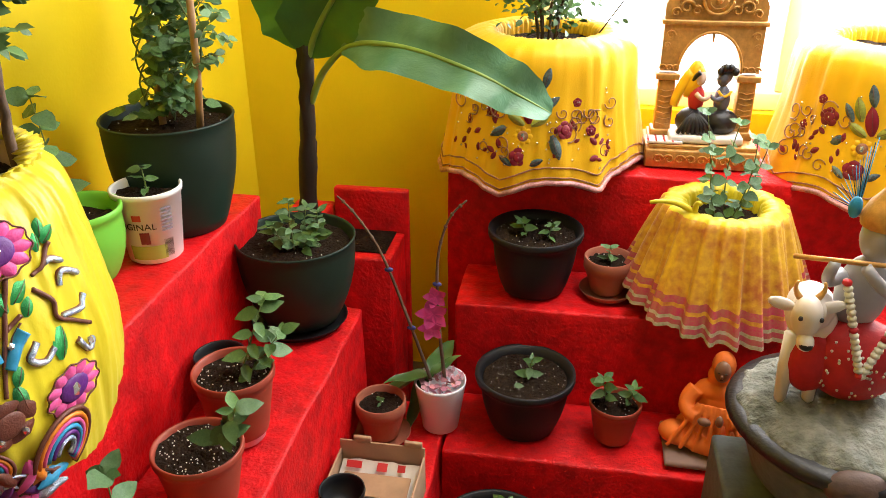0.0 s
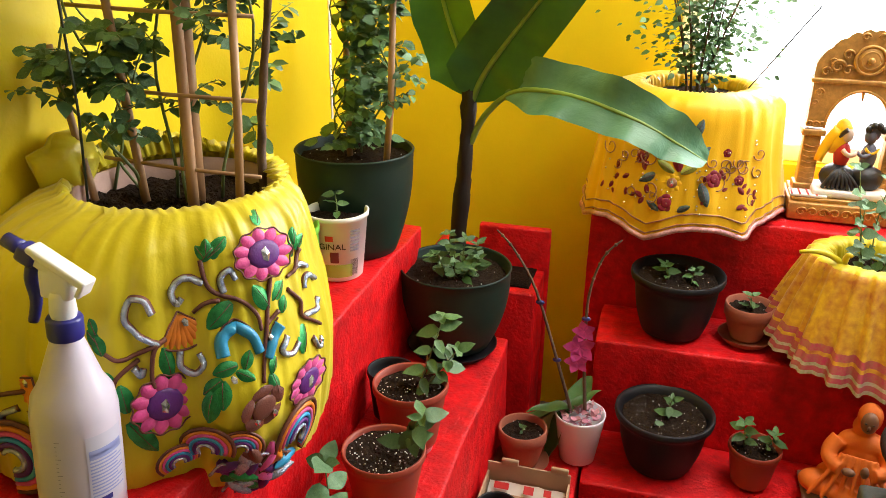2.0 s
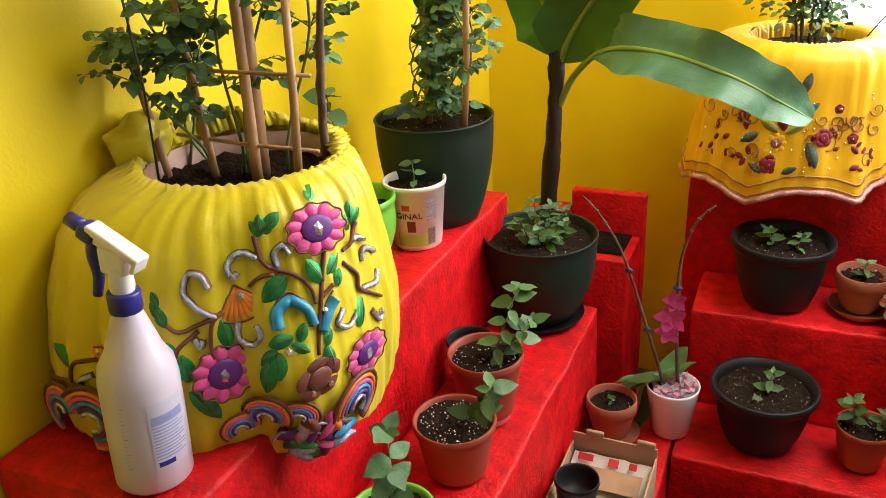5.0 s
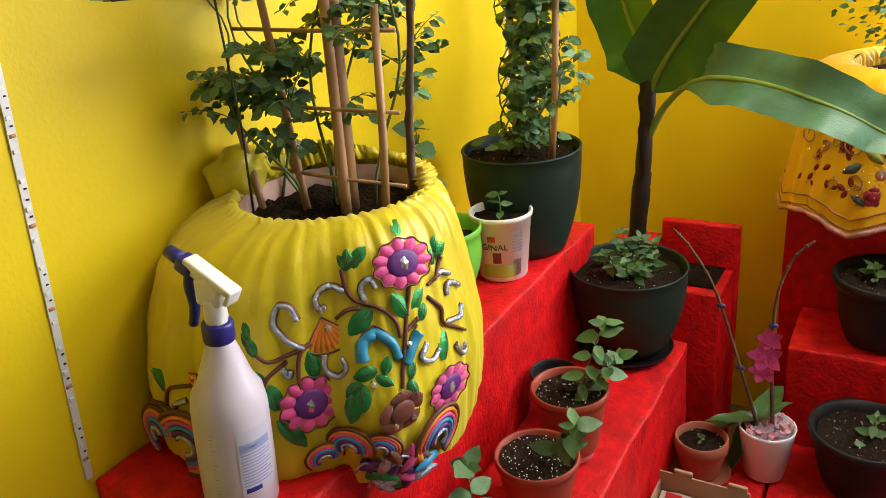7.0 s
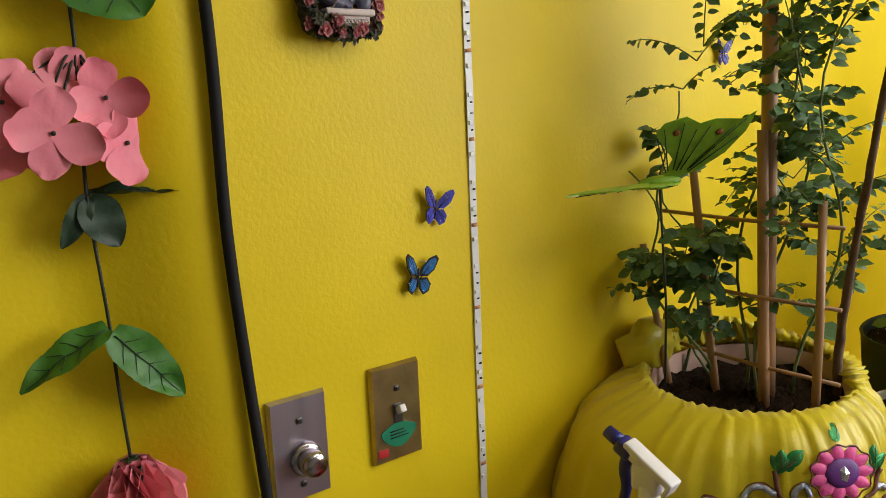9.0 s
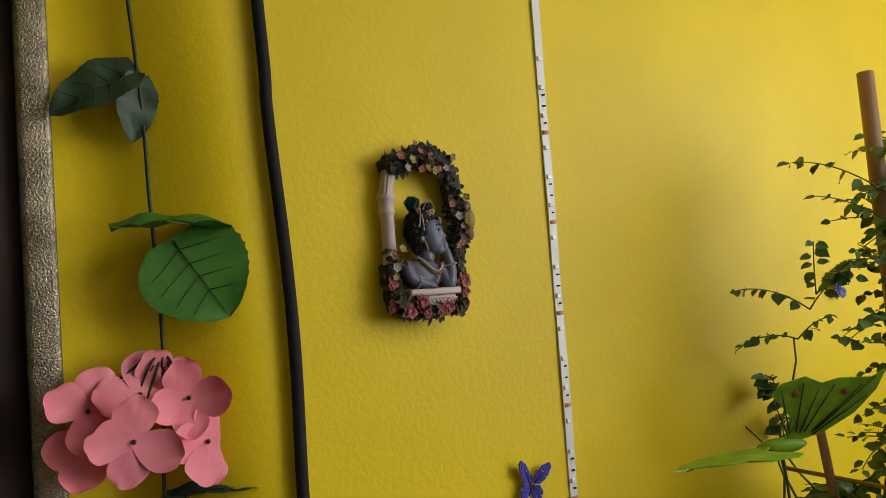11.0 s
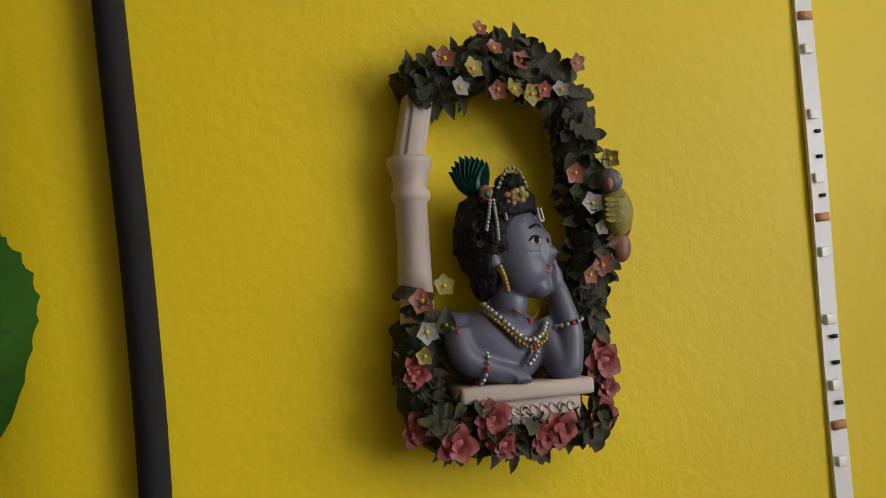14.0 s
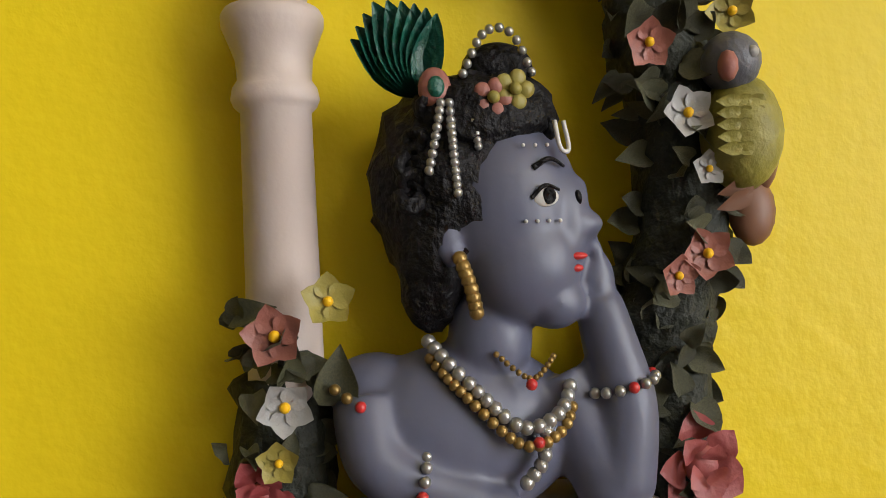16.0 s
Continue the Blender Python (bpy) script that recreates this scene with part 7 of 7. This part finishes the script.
for y, z, s in ((0.0385, -0.0504, 0.0095), (-0.0442, -0.0495, 0.0065), (-0.0161, -0.069, 0.0085), (-0.031, -0.078, 0.009), (-0.012, -0.080, 0.007), (0.006, -0.079, 0.007), (0.014, -0.0765, 0.0085), (0.036, -0.073, 0.0085), (-0.045, -0.072, 0.007), (0.04, -0.062, 0.006)):
    rose(y, z, s, 0.030 if abs(y) < 0.033 else 0.024)
for y, z, s, mt, tn in ((-0.0409, -0.0211, 0.0085, PEACH, 10), (-0.0396, -0.0335, 0.0078, IVORY, 30), (-0.0315, -0.0155, 0.0075, LEMON, 0), (0.0372, 0.0167, 0.0080, IVORY, 20), (-0.026, 0.078, 0.008, PEACH, 0), (-0.014, 0.074, 0.008, LEMON, 15), (-0.020, 0.066, 0.007, IVORY, 0), (0.012, 0.064, 0.008, LEMON, 40), (-0.003, 0.0655, 0.007, PEACH, 10), (0.004, 0.066, 0.0075, LEMON, 30), (-0.004, 0.083, 0.0065, PEACH, 10), (0.008, 0.078, 0.0075, PEACH, 50), (0.026, 0.066, 0.0065, IVORY, 10), (0.034, 0.078, 0.007, PEACH, 20), (0.018, 0.066, 0.006, ROSE, 0), (-0.010, 0.091, 0.006, PEACH, 0), (0.030, 0.030, 0.0075, PEACH, 0), (0.047, 0.036, 0.0075, LEMON, 20), (0.040, -0.010, 0.008, PEACH, 25), (0.034, -0.014, 0.0065, PEACH, 0), (-0.041, -0.043, 0.006, LEMON, 0), (0.041, 0.006, 0.0055, IVORY, 0)):
    small_flower(y, z, s, mt, turn=tn)
# bird
bm = bmesh.new()
BIRDY = mat("yellow_green_resin", (0.22, 0.19, 0.035), 0.55, 0.4, 160, 0.3, 500)
BIRDG = mat("grey_resin", (0.10, 0.10, 0.115), 0.5, 0.3, 160, 0.3, 500)
add_ball(bm, (0.024, 0.0490, 0.013), 0.0085, 0, 16, (0.9, 0.95, 1.35))
add_ball(bm, (0.026, 0.0462, 0.0262), 0.0058, 1, 14)
add_ball(bm, (0.0305, 0.0432, 0.0245), 0.0020, 3, 8, (1, 1, 1.5))
add_ball(bm, (0.0308, 0.0480, 0.0270), 0.0013, 2, 8)
add_ball(bm, (0.0312, 0.0480, 0.0270), 0.0008, 4, 8)
add_ball(bm, (0.021, 0.0550, 0.012), 0.006, 5, 14, (0.6, 0.6, 1.7))
add_ball(bm, (0.020, 0.0530, -0.002), 0.0055, 5, 12, (0.6, 0.9, 1.3))
for k in range(9):
    leaf_bm(0.5, 0.2, 0.3, 4, bm, Matrix.Translation((0.0262, 0.0545 - 0.0006 * k, 0.019 - 0.0022 * k)) @ Matrix.Rotation(radians(-165 + 6 * (k % 3)), 4, "X") @ Matrix.Rotation(radians(80), 4, "Y") @ Matrix.Scale(0.0075, 4), mi=5)
for k in range(14):
    leaf_bm(0.6, 0.2, 0.3, 4, bm, Matrix.Translation((0.0305, 0.0455 + 0.0026 * (k % 3), 0.018 - 0.0022 * (k // 3))) @ Matrix.Rotation(radians(180), 4, "X") @ Matrix.Rotation(radians(80), 4, "Y") @ Matrix.Scale(0.0045, 4), mi=0)
part("bird", bm, [BIRDY, BIRDG, IVORY, PEACH, DARKR, BROWNR], pq, "small painted bird")

# the resting figure, one mesh
HAIR = mat("black_resin_hair", (0.007, 0.006, 0.007), 0.55, 0.5, 220, 0.7, 420, spec=0.25, dist=0.003)
SILV = mat("silver_paint", (0.40, 0.39, 0.38), 0.28, 0.2, 160, 0, metal=0.7)
GILT = mat("gilt_paint", (0.30, 0.19, 0.06), 0.35, 0.3, 160, 0.2, 400, metal=0.6)
LIP = mat("red_paint", (0.50, 0.03, 0.03), 0.3, 0.1, 60, 0)
PEACOCK = mat("peacock_paint", (0.006, 0.075, 0.050), 0.4, 0.5, 200, 0.4, 500)
EYEW = mat("eye_white", (0.62, 0.60, 0.58), 0.25, 0.03, 30, 0)
SK_, HA, SI, GI, LI, PE, EW, BK, PC, YE = range(10)
bm = bmesh.new()
add_ball(bm, (0.0195, 0.0025, 0.0000), 0.0150, SK_, 30, (0.86, 0.96, 1.20))
add_ball(bm, (0.0235, 0.0045, -0.0100), 0.0112, SK_, 24, (0.82, 1.0, 1.02))
add_ball(bm, (0.0245, 0.0120, -0.0030), 0.0062, SK_, 20, (0.9, 0.85, 1.7))
add_ball(bm, (0.0245, 0.0098, -0.0178), 0.0060, SK_, 18, (1, 1, 0.85))
add_ball(bm, (0.0262, 0.0160, -0.0036), 0.0029, SK_, 16, (1, 1.2, 0.9))
add_ball(bm, (0.0262, 0.0152, 0.0010), 0.0020, SK_, 14, (1, 0.8, 2.2))
add_ball(bm, (0.0190, -0.0012, -0.0240), 0.0085, SK_, 22, (0.9, 0.95, 1.3))
add_ball(bm, (0.0165, -0.0070, -0.0420), 0.0200, SK_, 30, (0.62, 1.15, 0.85))
add_ball(bm, (0.0150, -0.0230, -0.0330), 0.0085, SK_, 22, (0.9, 1.1, 0.8))
add_tube(bm, spline([(0.019, -0.0250, -0.0350), (0.024, -0.0235, -0.0450), (0.0255, -0.0130, -0.0505), (0.0265, -0.0060, -0.0525)], 6), 0.0066, 0.0045, 18, SK_)
add_ball(bm, (0.0275, -0.0045, -0.0530), 0.0048, SK_, 16, (0.8, 1.3, 0.75))
for k in range(4):
    add_tube(bm, [(0.0300, -0.0055 + 0.0018 * k, -0.0525), (0.0315, -0.0040 + 0.0018 * k, -0.0548), (0.0300, -0.0035 + 0.0018 * k, -0.0565)], 0.0011, 0.0009, 10, SK_)
add_tube(bm, spline([(0.017, 0.0120, -0.0330), (0.021, 0.0170, -0.0450), (0.0235, 0.0205, -0.0530)], 6), 0.0080, 0.0068, 18, SK_)
add_ball(bm, (0.0238, 0.0205, -0.0530), 0.0070, SK_, 18, (0.95, 1.1, 0.75))
add_tube(bm, spline([(0.0240, 0.0215, -0.0520), (0.0245, 0.0230, -0.0380), (0.0235, 0.0205, -0.0250), (0.0230, 0.0190, -0.0180)], 6), 0.0068, 0.0044, 18, SK_)
add_ball(bm, (0.0230, 0.0185, -0.0150), 0.0050, SK_, 18, (0.7, 0.8, 1.4))
for k in range(3):
    add_tube(bm, [(0.0245 - 0.002 * k, 0.0190, -0.0130), (0.0250 - 0.002 * k, 0.0185, -0.0085), (0.0245 - 0.002 * k, 0.0170, -0.0050)], 0.0014, 0.0011, 10, SK_)
add_ball(bm, (0.0270, -0.0098, -0.0065), 0.0030, SK_, 14, (0.6, 0.9, 1.5))
skin = weld(bm, 0.0008, 7)
bm = bmesh.new()
# hair
hv = add_ball(bm, (0.0150, -0.0065, 0.0040), 0.0180, HA, 34, (0.85, 0.86, 1.18))
hv += add_ball(bm, (0.0200, -0.0010, 0.0170), 0.0115, HA, 26, (0.95, 1.25, 0.75))
hv += add_ball(bm, (0.0190, -0.0120, -0.0080), 0.0095, HA, 24, (0.85, 0.7, 1.5))
for v in hv:
    v.co += noise.noise_vector(v.co * 190) * 0.0022 + noise.noise_vector(v.co * 480) * 0.0008
rn = random.Random(4)
for k in range(26):
    a = rn.uniform(0.4, 3.6)
    p = Vector((0.0255 + rn.uniform(-0.003, 0.0015), -0.003 + 0.0135 * math.cos(a), 0.006 + 0.0165 * math.sin(a)))
    q = [p + Vector((0.0012 * math.sin(t), 0.0022 * math.cos(t + k) * (1 - t / 9), 0.0022 * math.sin(t + k) * (1 - t / 9))) for t in [i * 0.7 for i in range(9)]]
    add_tube(bm, q, 0.0013, 0.0008, 7, HA)
# top knot, plume, strings of beads
add_ball(bm, (0.0200, 0.0020, 0.0265), 0.0060, HA, 16, (0.9, 1.15, 0.8))
for k in range(9):
    m = Matrix.Translation((0.018 + 0.0006 * k, -0.0135, 0.0215)) @ Matrix.Rotation(radians(50 - 8 * k), 4, "X") @ Matrix(((0, 0, 1, 0), (1, 0, 0, 0), (0, 1, 0, 0), (0, 0, 0, 1)))
    leaf_bm(0.42, -0.2, 0.4, 6, bm, m @ Matrix.Scale(0.018 - 0.0008 * abs(k - 3), 4), mi=PC)
add_ball(bm, (0.0265, -0.0112, 0.0215), 0.0038, PE, 14, (0.5, 0.8, 1))
add_ball(bm, (0.0280, -0.0112, 0.0215), 0.0020, PC, 10, (0.5, 0.8, 1))


def beads(pts, r, mi, gap=1.7):
    line = spline(pts, 14)
    last = None
    for p in line:
        if last is None or (p - last).length > r * gap:
            add_ball(bm, p, r, mi, 8)
            last = p


beads([(0.0270, -0.0060, 0.0240), (0.0275, -0.0020, 0.0312), (0.0275, 0.0030, 0.0312), (0.0270, 0.0070, 0.0235)], 0.0009, SI)
beads([(0.0285, -0.0105, 0.0185), (0.0300, -0.0120, 0.0120), (0.0300, -0.0135, 0.0055)], 0.0009, SI, 1.3)
beads([(0.0285, -0.0090, 0.0185), (0.0305, -0.0090, 0.0110), (0.0305, -0.0085, 0.0025)], 0.0009, SI, 1.3)
beads([(0.0300, -0.0050, 0.0150), (0.0305, -0.0045, 0.0105)], 0.0008, SI, 1.3)
for y, z, mi in ((-0.0015, 0.0190, PE), (0.0025, 0.0205, YE)):
    for k in range(5):
        a = k * 1.2566
        add_ball(bm, (0.0300, y + 0.0022 * math.cos(a), z + 0.0022 * math.sin(a)), 0.0016, mi, 10, (0.5, 1, 1))
    add_ball(bm, (0.0310, y, z), 0.0012, YE, 8)
for r, mi, dx, dz in ((0.0014, SI, 0.0, 0.0), (0.0011, GI, 0.0012, -0.0030)):
    beads([(0.0220 + dx, -0.0135, -0.0240 + dz), (0.0275 + dx, -0.0085, -0.0300 + dz), (0.0300 + dx, 0.0010, -0.0390 + dz), (0.0290 + dx, 0.0085, -0.0375 + dz), (0.0260 + dx, 0.0120, -0.0330 + dz)], r, mi, 1.4)
beads([(0.0270, -0.0020, -0.0265), (0.0285, 0.0040, -0.0310), (0.0270, 0.0090, -0.0270)], 0.0006, GI, 1.5)
beads([(0.0295, 0.0060, -0.0405), (0.0300, 0.0050, -0.0455), (0.0300, 0.0010, -0.0500)], 0.0014, SI, 1.3)
add_ball(bm, (0.0300, 0.0035, -0.0318), 0.0011, LI, 8)
add_ball(bm, (0.0315, 0.0040, -0.0418), 0.0011, LI, 8)


def ring(c, r, tilt, mi):
    m = Matrix.Translation(c) @ tilt
    for k in range(16):
        a = k * 6.2832 / 16
        add_ball(bm, m @ Vector((r * math.cos(a), r * math.sin(a), 0)), 0.0011, mi if k % 4 else LI, 8)


ring((0.0243, 0.0222, -0.0335), 0.0066, Matrix.Rotation(radians(12), 4, "X"), SI)
ring((0.0250, -0.0170, -0.0495), 0.0066, Matrix.Rotation(radians(75), 4, "X"), SI)
ring((0.0180, -0.0265, -0.0345), 0.0075, Matrix.Rotation(radians(-35), 4, "X"), GI)
beads([(0.0300, -0.0085, -0.0090), (0.0310, -0.0070, -0.0140), (0.0305, -0.0060, -0.0185)], 0.0014, GI, 0.9)
# painted features
add_ball(bm, (0.0318, 0.0068, 0.0012), 0.0024, EW, 14, (0.35, 1.05, 0.72))
add_ball(bm, (0.0324, 0.0074, 0.0014), 0.0014, HA, 12, (0.4, 0.9, 1.1))
add_ball(bm, (0.0288, 0.0138, 0.0010), 0.0014, HA, 12, (0.5, 0.6, 1.1))
add_tube(bm, spline([(0.0322, 0.0042, 0.0010), (0.0328, 0.0066, 0.0032), (0.0318, 0.0094, 0.0024)], 5), 0.0004, 0.0003, 6, HA)
add_tube(bm, spline([(0.0312, 0.0050, 0.0064), (0.0314, 0.0080, 0.0080), (0.0294, 0.0112, 0.0068)], 5), 0.0006, 0.0003, 6, HA)
add_ball(bm, (0.0290, 0.0132, -0.0094), 0.0020, LI, 12, (0.6, 1.0, 0.36))
add_ball(bm, (0.0288, 0.0128, -0.0116), 0.0018, LI, 12, (0.6, 0.9, 0.42))
for p in [(0.0310, 0.0010, -0.0040 + 0.0022 * k) for k in range(5)] + [(0.0325 - 0.0004 * k, 0.0030 + 0.0022 * k, -0.0030) for k in range(4)] + [(0.0308, 0.0035 + 0.0022 * k, 0.0105) for k in range(3)]:
    add_ball(bm, p, 0.00038, EW, 6)
add_tube(bm, spline([(0.0296, 0.0098, 0.0150), (0.0302, 0.0105, 0.0100), (0.0298, 0.0122, 0.0098), (0.0285, 0.0118, 0.0150)], 5), 0.00045, 0.00045, 6, EW)
bm.from_mesh(skin)
part("figurine", bm, [BLUEG, HAIR, SILV, GILT, LIP, PEACH, EYEW, BLACK, PEACOCK, LEMON], pq, "grey-blue resting child figure with beads, chin on palm")
